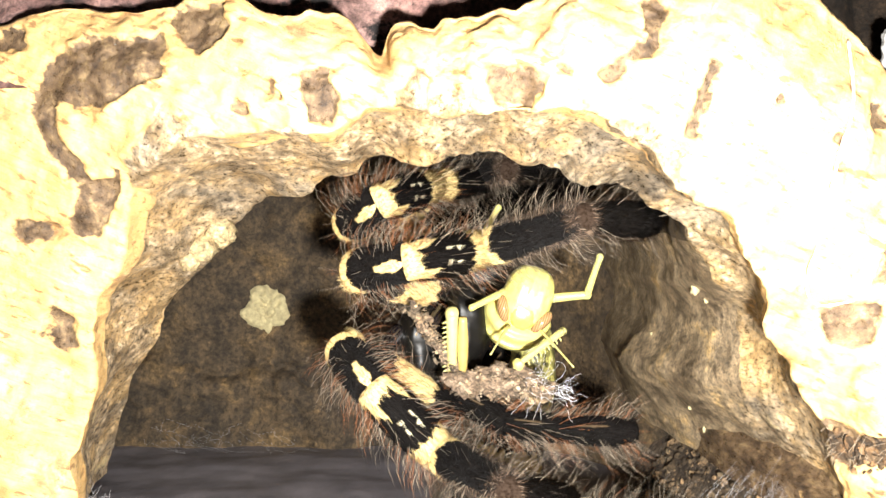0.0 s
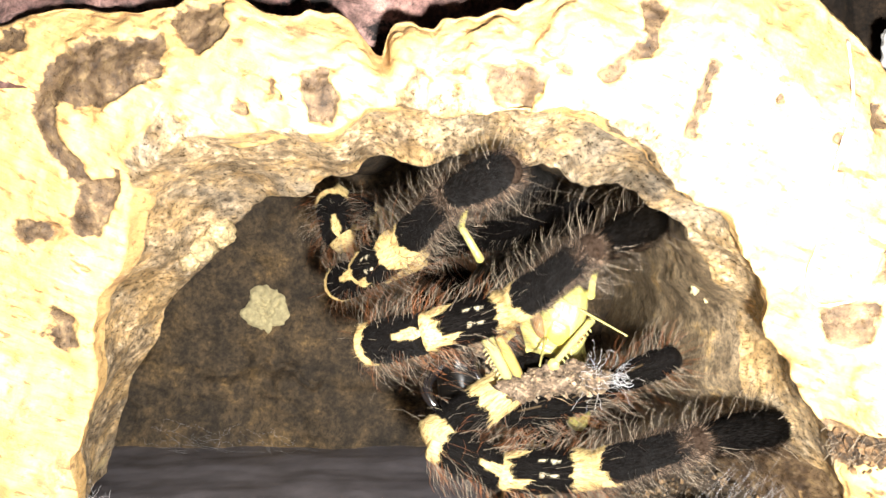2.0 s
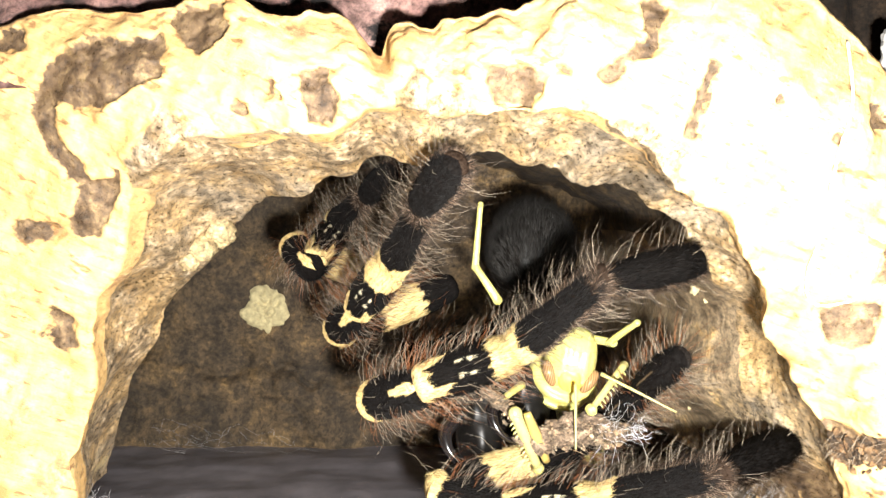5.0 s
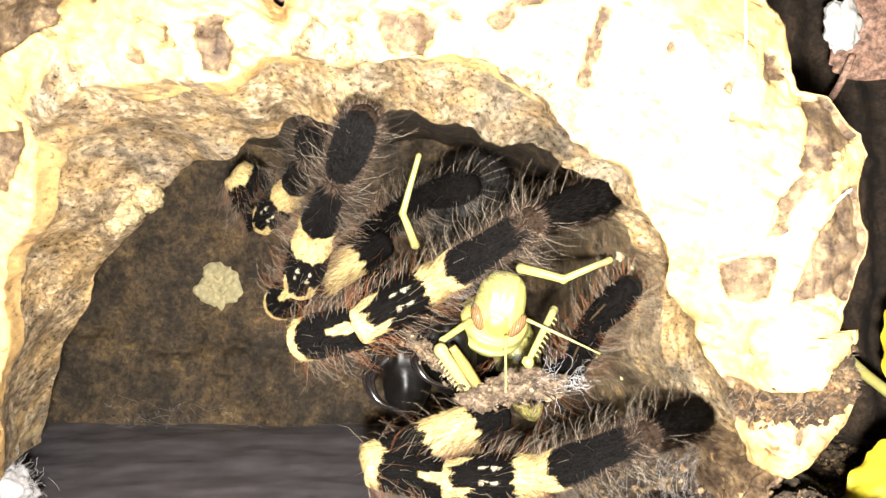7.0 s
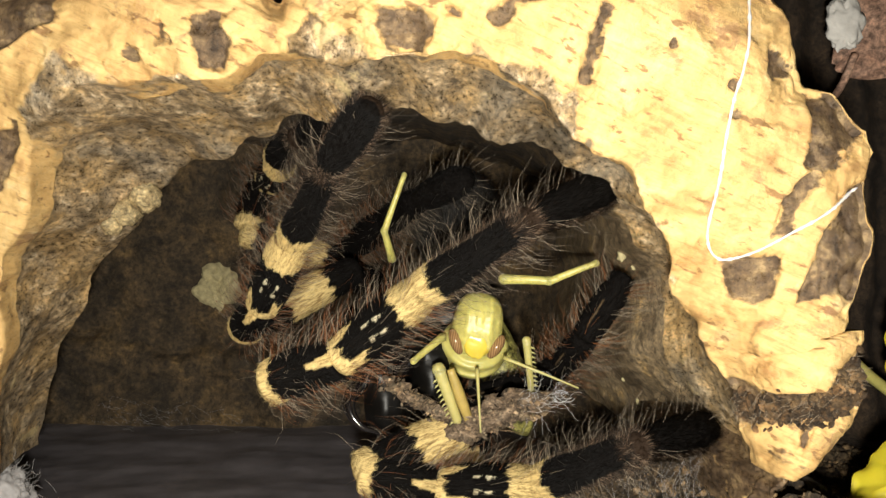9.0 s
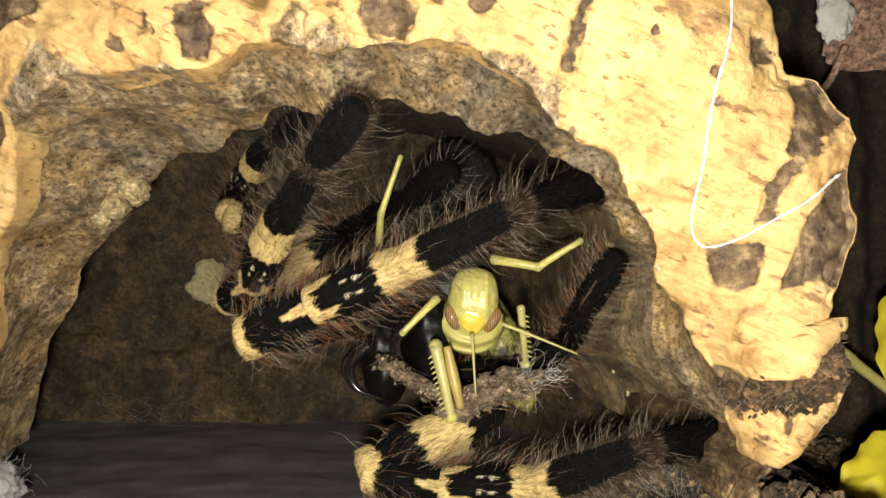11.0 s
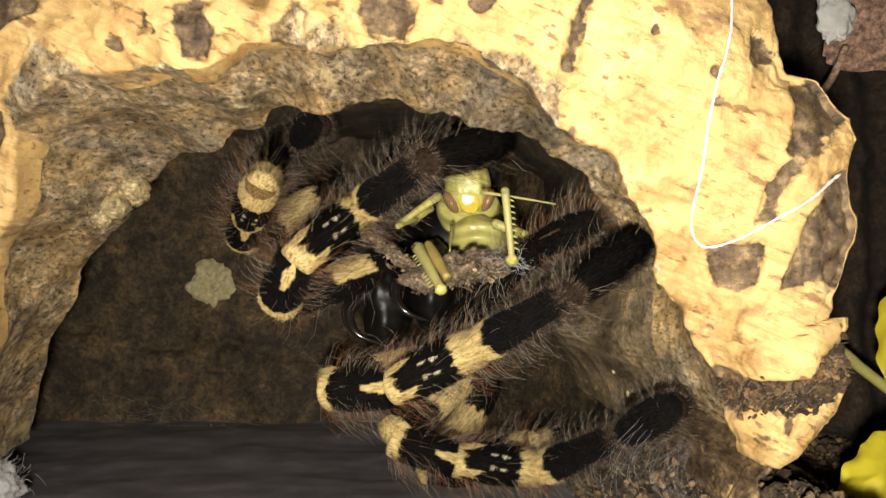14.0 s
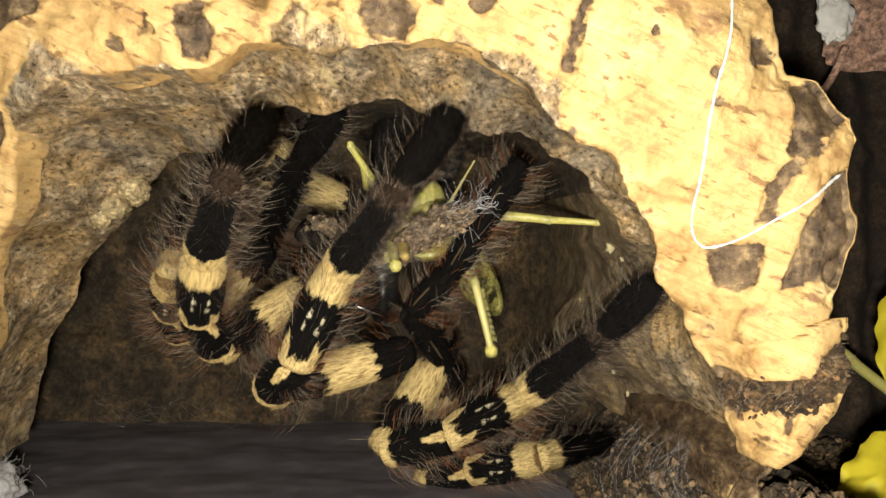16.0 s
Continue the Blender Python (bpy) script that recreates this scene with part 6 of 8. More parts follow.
    walk(moving["D_tibia"], [(0,pose(-0.00855,0.00133,0.06685,68.6,-19.4,44.7)), (1,pose(-0.00918,0.00226,0.06691,71.0,-19.3,40.8)), (2,pose(-0.02024,0.00375,0.05933,88.3,8.3,60.0)), (2.5,pose(-0.03013,0.00300,0.05759,65.4,-16.5,55.0)), (3,pose(-0.02433,0.02202,0.05703,104.3,-17.8,-52.3)), (5.5,pose(-0.02665,0.00578,0.05426,30.4,-30.3,79.2)), (6.5,pose(-0.02750,0.02228,0.05607,120.9,-27.3,-47.3)), (7,pose(-0.02689,0.02208,0.05617,121.2,-26.6,-48.4)), (8,pose(-0.02552,0.02517,0.06547,132.8,-14.8,-65.5)), (12,pose(-0.03074,0.02719,0.06350,128.3,-13.7,-63.1)), (13.5,pose(-0.03088,0.02746,0.06347,128.3,-14.0,-62.8)), (14.5,pose(-0.01680,0.00654,0.06522,29.3,-24.4,87.5)), (16,pose(-0.01759,0.00513,0.06842,32.9,-20.7,88.6))])
    walk(moving["D_metatarsus"], [(0,pose(0.00185,0.01161,0.07199,81.5,1.5,-60.6)), (1,pose(0.00191,0.01181,0.07203,81.3,1.6,-60.9)), (2,pose(-0.01257,0.01702,0.05708,104.3,-15.1,-63.1)), (2.5,pose(-0.02162,0.01517,0.06200,103.6,-16.5,-50.2)), (3,pose(-0.01532,0.01036,0.06176,111.3,-15.8,-63.2)), (5.5,pose(-0.02414,0.01891,0.06209,109.9,-13.4,-64.3)), (6.5,pose(-0.01817,0.01216,0.06316,141.9,-12.9,-72.2)), (7,pose(-0.01770,0.01173,0.06311,141.3,-13.0,-72.1)), (8,pose(-0.01932,0.01154,0.06941,104.6,-4.9,-67.1)), (12,pose(-0.02394,0.01376,0.06716,105.7,-5.6,-64.8)), (13.5,pose(-0.02399,0.01410,0.06721,105.6,-5.6,-64.8)), (14.5,pose(-0.01619,0.02063,0.07163,74.4,1.4,-70.5)), (16,pose(-0.01723,0.01962,0.07389,73.1,3.4,-67.0))])
    walk(moving["D_tarsus"], [(0,pose(0.01190,-0.00625,0.07145,79.8,-6.4,41.3)), (1,pose(0.01186,-0.00610,0.07146,80.0,-6.4,40.6)), (2,pose(-0.00361,-0.00062,0.06242,124.2,-24.3,-64.7)), (2.5,pose(-0.00904,0.00006,0.06782,106.4,-13.3,-59.3)), (3,pose(-0.00643,-0.00724,0.06733,105.4,-12.0,-62.1)), (5.5,pose(-0.01550,0.00094,0.06684,118.5,-18.2,-60.9)), (6.5,pose(-0.01207,-0.00686,0.06773,148.1,-11.1,-74.1)), (7,pose(-0.01155,-0.00727,0.06770,147.8,-11.0,-74.2)), (8,pose(-0.01139,-0.00727,0.07116,115.9,-8.0,-64.3)), (12,pose(-0.01525,-0.00469,0.06918,103.2,-4.8,-60.7)), (13.5,pose(-0.01531,-0.00435,0.06923,103.3,-4.9,-60.6)), (14.5,pose(-0.00934,0.00132,0.07113,91.4,-0.6,-63.9)), (16,pose(-0.00925,0.00079,0.07266,84.6,2.1,-64.0))])
    walk(moving["G_femur"], [(0,pose(0.01235,0.00267,0.02336,-39.8,53.1,-137.9)), (0.3,pose(0.01541,0.00347,0.02676,-43.9,43.1,-141.8)), (0.5,pose(0.01598,0.00405,0.02594,-44.3,40.7,-142.0)), (1,pose(0.02282,0.00599,0.02855,-46.6,35.2,-145.0)), (1.3,pose(0.02264,0.00572,0.02598,-44.1,32.0,-141.4)), (1.6,pose(0.02235,0.00507,0.02327,-32.6,50.4,-133.1)), (13,pose(0.02013,0.00405,0.01786,-39.0,54.7,-134.5)), (13.3,pose(0.02321,0.00488,0.02548,-53.7,41.3,-150.0)), (13.5,pose(0.02428,0.00509,0.02695,-55.0,35.2,-150.0)), (14,pose(0.02204,0.00422,0.02870,-51.3,30.0,-141.4)), (14.3,pose(0.02066,0.00391,0.02897,-54.8,30.3,-145.7)), (14.5,pose(0.02015,0.00385,0.02905,-52.7,33.5,-143.9)), (15,pose(0.01817,0.00426,0.03168,-44.7,40.0,-134.5)), (15.5,pose(0.01622,0.00480,0.03264,-43.0,44.8,-132.9)), (16,pose(0.01524,0.00556,0.03094,-37.8,42.6,-126.6))])
    walk(moving["G_patella"], [(0,pose(0.00166,-0.00700,0.00416,70.9,-22.9,-58.3)), (0.3,pose(0.00164,-0.00737,0.01036,87.5,-29.6,-59.2)), (0.5,pose(0.00164,-0.00714,0.01028,89.0,-30.5,-58.8)), (1,pose(0.00675,-0.00525,0.01471,73.0,-19.6,-62.4)), (1.3,pose(0.00673,-0.00698,0.01326,82.4,-25.5,-62.6)), (1.6,pose(0.01191,-0.00611,0.00478,65.5,-19.2,-63.5)), (13,pose(0.01040,-0.00584,-0.00173,60.0,-1.7,-18.0)), (13.3,pose(0.00759,-0.00414,0.00965,61.4,0.4,-29.2)), (13.5,pose(0.00730,-0.00473,0.01311,56.4,16.6,-28.8)), (14,pose(0.00580,-0.00875,0.01670,66.3,18.0,-4.1)), (14.3,pose(0.00355,-0.00776,0.01684,64.0,-2.8,-34.8)), (14.5,pose(0.00398,-0.00795,0.01580,67.7,-8.6,-34.3)), (15,pose(0.00527,-0.00884,0.01625,69.3,-9.7,-14.9)), (15.5,pose(0.00462,-0.00767,0.01573,70.7,-12.2,-24.5)), (16,pose(0.00471,-0.00861,0.01469,71.2,-15.4,-17.0))])
    walk(moving["G_tibia"], [(0,pose(0.00722,-0.01601,0.00864,72.3,-23.2,-51.5)), (0.3,pose(0.00675,-0.01596,0.01604,77.1,-23.1,-52.9)), (0.5,pose(0.00677,-0.01562,0.01611,78.0,-23.7,-53.9)), (1,pose(0.01178,-0.01484,0.01855,63.7,6.4,32.2)), (1.3,pose(0.01151,-0.01620,0.01821,70.8,-16.7,-50.2)), (1.6,pose(0.01676,-0.01582,0.00856,69.3,-20.3,-52.6)), (13,pose(0.02134,-0.00939,-0.00139,60.4,2.7,11.4)), (13.3,pose(0.01763,-0.00975,0.00957,64.7,0.5,1.0)), (13.5,pose(0.01695,-0.01003,0.00982,64.8,1.4,2.3)), (14,pose(0.01676,-0.00954,0.01314,66.8,7.7,4.2)), (14.3,pose(0.01298,-0.01432,0.01741,71.2,-13.8,-23.9)), (14.5,pose(0.01338,-0.01436,0.01751,84.2,-29.7,-34.2)), (15,pose(0.01623,-0.01175,0.01818,58.3,-23.8,25.3)), (15.5,pose(0.01485,-0.01233,0.01816,59.6,-25.3,22.7)), (16,pose(0.01531,-0.01186,0.01775,62.3,-23.5,17.0))])
    walk(moving["G_metatarsus"], [(0,pose(0.01608,-0.02717,0.01473,60.1,11.9,43.4)), (0.3,pose(0.01535,-0.02733,0.02213,61.2,8.8,44.5)), (0.5,pose(0.01513,-0.02709,0.02233,61.9,8.8,43.1)), (1,pose(0.02481,-0.00662,0.01683,77.9,-21.3,-69.1)), (1.3,pose(0.02102,-0.02759,0.02267,59.1,8.6,46.5)), (1.6,pose(0.02558,-0.02737,0.01395,59.8,13.3,42.7)), (13,pose(0.03652,-0.00634,-0.00212,73.6,-24.2,-62.0)), (13.3,pose(0.03320,-0.00948,0.00944,79.9,-25.0,-54.3)), (13.5,pose(0.03246,-0.00941,0.00945,85.2,-27.5,-60.9)), (14,pose(0.03213,-0.00841,0.01106,85.3,-28.4,-54.2)), (14.3,pose(0.02675,-0.02041,0.02111,57.9,-13.1,28.2)), (14.5,pose(0.02452,-0.02192,0.02520,53.2,-19.9,35.5)), (15,pose(0.02906,-0.00569,0.02443,102.3,-33.0,-58.1)), (15.5,pose(0.02778,-0.00692,0.02477,95.4,-31.8,-49.5)), (16,pose(0.02890,-0.00769,0.02393,95.9,-36.8,-44.1))])
    walk(moving["G_tarsus"], [(0,pose(0.03067,-0.01339,0.01052,66.7,-16.3,-62.2)), (0.3,pose(0.02979,-0.01313,0.01898,69.9,-14.5,-59.6)), (0.5,pose(0.02991,-0.01326,0.01921,69.9,-14.5,-60.7)), (1,pose(0.03161,-0.02444,0.02425,71.3,-15.3,-69.2)), (1.3,pose(0.03497,-0.01292,0.01960,71.7,-16.0,-66.1)), (1.6,pose(0.04025,-0.01384,0.00923,71.7,-20.9,-66.1)), (13,pose(0.04529,-0.02285,0.00627,71.4,-21.1,-57.4)), (13.3,pose(0.04405,-0.02455,0.01809,95.8,-34.5,-63.0)), (13.5,pose(0.04129,-0.02530,0.01890,90.5,-38.7,-46.4)), (14,pose(0.04265,-0.02301,0.02081,93.6,-31.5,-61.6)), (14.3,pose(0.04434,-0.01098,0.02574,74.1,-11.4,-64.1)), (14.5,pose(0.04020,-0.01075,0.03218,100.8,-35.2,-52.9)), (15,pose(0.03813,-0.02029,0.03557,94.6,-39.8,-37.8)), (15.5,pose(0.03909,-0.02016,0.03557,101.0,-43.4,-44.0)), (16,pose(0.04069,-0.01913,0.03619,108.8,-41.0,-56.0))])
    walk(moving["H_femur"], [(0,pose(0.01842,0.01334,0.02005,-22.6,63.2,-121.2)), (13,pose(0.02279,0.01438,0.01238,-42.8,55.3,-140.3)), (13.4,pose(0.02591,0.01487,0.01985,-47.7,45.8,-144.9)), (14,pose(0.02521,0.02277,0.02029,-64.6,53.9,-160.3)), (14.5,pose(0.02379,0.02281,0.02067,-62.6,58.1,-157.7)), (16,pose(0.01752,0.02281,0.02319,-46.9,72.2,-139.1))])
    walk(moving["H_patella"], [(0,pose(0.01281,0.00410,-0.00138,72.2,-23.9,-59.0)), (13,pose(0.01226,0.00564,-0.00735,67.2,-18.9,-39.1)), (13.4,pose(0.01222,0.00524,0.00265,75.5,-22.7,-41.7)), (14,pose(0.01191,0.01800,0.00089,84.0,-21.1,-34.8)), (14.5,pose(0.01205,0.01800,0.00030,85.5,-23.5,-34.5)), (16,pose(0.01197,0.01800,0.00034,85.6,-22.4,-37.5))])
    walk(moving["H_tibia"], [(0,pose(0.01823,-0.00491,0.00328,72.9,-25.6,-43.1)), (13,pose(0.02071,-0.00121,-0.00362,69.2,-21.0,-38.5)), (13.4,pose(0.02014,-0.00181,0.00709,82.3,-29.6,-40.7)), (14,pose(0.02072,0.01188,0.00503,89.2,-26.9,-37.2)), (14.5,pose(0.02074,0.01202,0.00488,84.2,-21.7,-34.0)), (16,pose(0.02041,0.01153,0.00472,80.1,-17.8,-27.8))])
    walk(moving["H_metatarsus"], [(0,pose(0.02843,-0.01447,0.00997,58.8,10.5,39.2)), (13,pose(0.03203,-0.01023,0.00193,62.8,13.1,38.0)), (13.4,pose(0.03036,-0.01059,0.01476,60.7,1.1,34.5)), (14,pose(0.03173,0.00351,0.01203,72.4,1.3,29.6)), (14.5,pose(0.03268,0.00396,0.01061,70.2,-1.0,29.6)), (16,pose(0.03345,0.00464,0.00947,67.8,-2.0,33.6))])
    walk(moving["H_tarsus"], [(0,pose(0.04404,-0.00172,0.00623,61.7,2.1,5.9)), (13,pose(0.04775,0.00207,-0.00272,65.5,-13.5,-38.7)), (13.4,pose(0.04724,0.00101,0.01435,72.0,-20.5,-23.2)), (14,pose(0.04955,0.01364,0.01156,76.7,-9.3,-16.1)), (14.5,pose(0.05049,0.01410,0.01098,77.1,6.0,2.4)), (16,pose(0.05052,0.01599,0.01018,76.5,4.7,-0.9))])
    walk(moving["J_femur"], [(0,pose(0.00895,0.02358,0.04673,-70.3,-29.2,158.5)), (2,pose(0.01091,0.02538,0.04492,-70.8,-30.5,160.0)), (2.2,pose(0.01055,0.02538,0.04245,-69.0,-37.7,159.4)), (2.5,pose(0.00738,0.02540,0.04044,-67.2,-44.0,159.1)), (3,pose(0.01429,0.02548,0.03735,-92.0,-42.1,-164.6)), (5.5,pose(0.01529,0.02568,0.03162,-73.1,1.4,169.8)), (6,pose(0.01807,0.02624,0.03502,-70.5,-20.3,163.3)), (6.5,pose(0.01209,0.02673,0.03953,-71.7,-21.1,162.5)), (8,pose(0.00793,0.02824,0.03569,-67.9,-31.8,162.1)), (11,pose(0.00829,0.02824,0.04043,-75.1,-12.6,167.5)), (12,pose(0.00863,0.02821,0.04392,-77.4,-7.4,167.7)), (13.5,pose(0.00863,0.02829,0.04758,-79.1,-4.9,167.3)), (14.5,pose(0.00574,0.02845,0.04927,-89.4,31.8,169.3)), (15,pose(0.00377,0.02833,0.05309,-88.5,31.2,173.8)), (15.5,pose(-0.00091,0.02866,0.05340,-88.8,28.6,173.6)), (16,pose(-0.00453,0.02912,0.05095,-85.2,12.6,169.8))])
    walk(moving["J_patella"], [(0,pose(-0.01055,0.03126,0.05843,97.9,-18.9,-42.2)), (2,pose(-0.00853,0.03246,0.05709,84.3,-6.5,-54.2)), (2.2,pose(-0.00722,0.03207,0.05713,77.2,-0.0,-46.5)), (2.5,pose(-0.00873,0.03156,0.05712,79.4,-0.1,-34.6)), (3,pose(-0.00288,0.02076,0.05345,71.8,-1.1,-60.8)), (5.5,pose(-0.00833,0.02992,0.03103,85.4,-18.7,-43.8)), (6,pose(-0.00350,0.03270,0.04334,114.6,-30.2,-55.9)), (6.5,pose(-0.00927,0.03347,0.04815,108.3,-20.7,-55.5)), (8,pose(-0.01149,0.03450,0.04834,108.5,-20.6,-54.7)), (11,pose(-0.01458,0.03329,0.04566,117.3,-27.6,-51.7)), (12,pose(-0.01463,0.03327,0.04701,117.8,-27.4,-51.7)), (13.5,pose(-0.01469,0.03356,0.04964,108.7,-19.5,-53.6)), (14.5,pose(-0.01431,0.03223,0.03663,170.2,-29.6,-77.7)), (15,pose(-0.01664,0.03055,0.04066,158.6,-28.2,-73.3)), (15.5,pose(-0.02186,0.03101,0.04193,158.9,-27.8,-71.7)), (16,pose(-0.02758,0.03327,0.04571,165.4,-20.2,-73.7))])
    walk(moving["J_tibia"], [(0,pose(-0.00249,0.02396,0.06214,91.7,-11.2,-44.1)), (2,pose(-0.00185,0.02320,0.05838,82.5,-4.0,-45.4)), (2.2,pose(0.00069,0.02374,0.05713,77.8,0.1,-46.4)), (2.5,pose(0.00072,0.02503,0.05714,76.3,0.2,-51.6)), (3,pose(0.00273,0.01072,0.05366,77.8,0.8,39.6)), (5.5,pose(-0.00047,0.02238,0.03472,82.6,-14.7,-51.1)), (6,pose(0.00207,0.02448,0.04913,115.6,-24.8,-63.7)), (6.5,pose(-0.00317,0.02462,0.05222,109.6,-17.6,-61.9)), (8,pose(-0.00527,0.02572,0.05238,109.5,-17.5,-60.9)), (11,pose(-0.00827,0.02530,0.05099,104.9,-17.4,-54.2)), (12,pose(-0.00830,0.02526,0.05230,97.0,-12.4,-54.9)), (13.5,pose(-0.00827,0.02483,0.05347,105.4,-16.7,-54.2)), (14.5,pose(-0.01218,0.02246,0.04231,150.0,-33.9,-68.2)), (15,pose(-0.01372,0.02084,0.04609,140.1,-27.3,-66.2)), (15.5,pose(-0.01867,0.02135,0.04728,151.9,-26.9,-69.3)), (16,pose(-0.02456,0.02292,0.04968,145.4,-21.6,-67.8))])
    walk(moving["J_metatarsus"], [(0,pose(0.00843,0.01339,0.06515,84.9,-3.5,-64.7)), (2,pose(0.00901,0.01221,0.05946,82.7,-4.9,-67.0)), (2.2,pose(0.01137,0.01251,0.05711,75.1,-2.8,-71.1)), (2.5,pose(0.01033,0.01290,0.05708,81.7,-5.7,-70.7)), (3,pose(0.01466,0.02059,0.05345,89.0,-10.3,-70.8)), (5.5,pose(0.00894,0.01072,0.03865,91.3,-17.2,-69.3)), (6,pose(0.00831,0.01188,0.05562,106.3,-14.9,-72.8)), (6.5,pose(0.00379,0.01160,0.05691,98.9,-9.6,-69.9)), (8,pose(0.00190,0.01281,0.05703,100.8,-9.4,-72.1)), (11,pose(0.00038,0.01332,0.05562,93.7,-8.0,-67.7)), (12,pose(0.00039,0.01288,0.05561,98.5,-9.4,-67.7)), (13.5,pose(0.00041,0.01280,0.05792,111.2,-11.4,-70.7)), (14.5,pose(-0.00740,0.01053,0.05094,141.0,-29.2,-65.8)), (15,pose(-0.00816,0.00824,0.05318,140.6,-24.0,-68.2)), (15.5,pose(-0.01380,0.00843,0.05430,142.3,-19.7,-69.7)), (16,pose(-0.01912,0.00958,0.05538,145.3,-27.6,-63.6))])
    walk(moving["J_tarsus"], [(0,pose(0.01717,-0.00510,0.06641,85.9,-2.6,-58.2)), (2,pose(0.01700,-0.00658,0.06120,87.3,-6.5,-58.4)), (2.2,pose(0.01798,-0.00685,0.05810,96.4,-16.0,-57.2)), (2.5,pose(0.01708,-0.00633,0.05912,112.1,-19.8,-71.3)), (3,pose(0.02128,0.00153,0.05711,98.4,-17.2,-60.7)), (5.5,pose(0.01586,-0.00759,0.04470,93.4,-34.5,-33.3)), (6,pose(0.01417,-0.00703,0.06088,93.0,-10.6,-58.6)), (6.5,pose(0.01075,-0.00737,0.06034,89.0,-5.4,-50.6)), (8,pose(0.00813,-0.00643,0.06037,94.0,-9.4,-48.8)), (11,pose(0.00807,-0.00546,0.05846,107.9,-20.2,-50.7)), (12,pose(0.00805,-0.00583,0.05897,108.2,-22.5,-47.0)), (13.5,pose(0.00704,-0.00616,0.06198,110.1,-20.2,-50.3)), (14.5,pose(-0.00006,-0.00578,0.06094,130.5,-42.8,-48.2)), (15,pose(-0.00122,-0.00915,0.06153,102.6,-62.9,-9.2)), (15.5,pose(-0.00709,-0.00967,0.06120,97.7,-55.8,-2.5)), (16,pose(-0.01104,-0.00667,0.06487,131.0,-38.2,-45.6))])
    walk(moving["R_femur"], [(0,pose(0.01092,-0.00297,0.03804,-42.6,29.5,-131.1)), (0.5,pose(0.01470,-0.00305,0.03567,-23.7,28.3,-114.5)), (1,pose(0.01596,-0.00313,0.03460,-21.7,26.2,-112.9)), (1.5,pose(0.02230,-0.00281,0.03404,-38.0,28.2,-131.4)), (2,pose(0.01876,-0.00289,0.03329,-34.5,21.6,-123.6)), (2.5,pose(0.01422,-0.00297,0.03037,-40.9,18.0,-126.9)), (3,pose(0.01399,-0.00246,0.03233,45.5,27.8,-54.8)), (5.5,pose(0.02009,-0.00320,0.01057,105.4,-54.0,-47.0)), (6,pose(0.02051,-0.00177,0.01873,90.3,-34.4,-45.6)), (6.5,pose(0.01794,-0.00219,0.02629,69.3,2.7,-23.0)), (7,pose(0.01838,-0.00309,0.02619,70.4,0.5,-18.9)), (8,pose(0.01660,-0.00311,0.02260,72.8,-18.2,-9.5)), (10.5,pose(0.01540,-0.00296,0.02324,72.6,-14.9,-10.8)), (11,pose(0.01679,-0.00217,0.02662,72.6,-5.7,-28.4)), (12,pose(0.01659,-0.00184,0.03006,70.4,-0.7,-36.1)), (13,pose(0.01630,-0.00149,0.02888,83.9,-18.3,-43.9)), (13.5,pose(0.01565,-0.00107,0.03060,97.0,-27.6,-48.5)), (14,pose(0.01338,-0.00014,0.03247,107.4,-36.7,-46.9)), (14.5,pose(0.01317,-0.00027,0.03222,105.5,-33.3,-49.0)), (15,pose(0.01221,-0.00137,0.03729,90.1,-19.7,-42.5)), (15.5,pose(0.00757,-0.00043,0.03660,106.4,-35.1,-42.9)), (16,pose(0.01452,-0.00384,0.03017,-125.0,-39.9,-118.8))])
    walk(moving["R_patella"], [(0,pose(0.00291,-0.01216,0.03115,57.9,18.7,-35.6)), (0.5,pose(0.00959,-0.01426,0.02904,67.4,14.9,-14.7)), (1,pose(0.01106,-0.01470,0.02841,68.5,4.8,-12.2)), (1.5,pose(0.01415,-0.01207,0.02742,74.3,-15.3,-32.8)), (2,pose(0.01156,-0.01373,0.02813,69.2,-12.6,-3.4)), (2.5,pose(0.00623,-0.01362,0.02605,67.3,-16.2,3.8)), (3,pose(0.02114,-0.01258,0.02581,80.7,-30.5,-31.4)), (5.5,pose(0.02570,-0.00922,0.02189,110.9,-44.0,-62.2)), (6,pose(0.02859,-0.01003,0.02664,90.4,-42.3,-35.3)), (6.5,pose(0.03081,-0.00766,0.02562,110.7,-38.4,-61.7)), (7,pose(0.03163,-0.00762,0.02606,108.6,-39.8,-57.8)), (8,pose(0.02971,-0.00530,0.02699,99.2,-28.3,-62.5)), (10.5,pose(0.02869,-0.00549,0.02683,99.7,-30.1,-59.3)), (11,pose(0.02904,-0.00878,0.02802,76.4,-37.4,-8.0)), (12,pose(0.02791,-0.01009,0.03024,73.7,-46.4,0.1)), (13,pose(0.02588,-0.01070,0.03328,76.7,-38.4,-4.1)), (13.5,pose(0.02387,-0.01036,0.03708,85.6,-41.3,-14.4)), (14,pose(0.02104,-0.00833,0.04085,107.6,-33.4,-50.0)), (14.5,pose(0.02084,-0.00910,0.03990,92.4,-28.3,-33.3)), (15,pose(0.02192,-0.01028,0.04202,70.2,-38.2,12.9)), (15.5,pose(0.01596,-0.00822,0.04465,112.5,-42.1,-43.1)), (16,pose(0.00935,-0.01326,0.03914,90.3,-45.8,-11.8))])
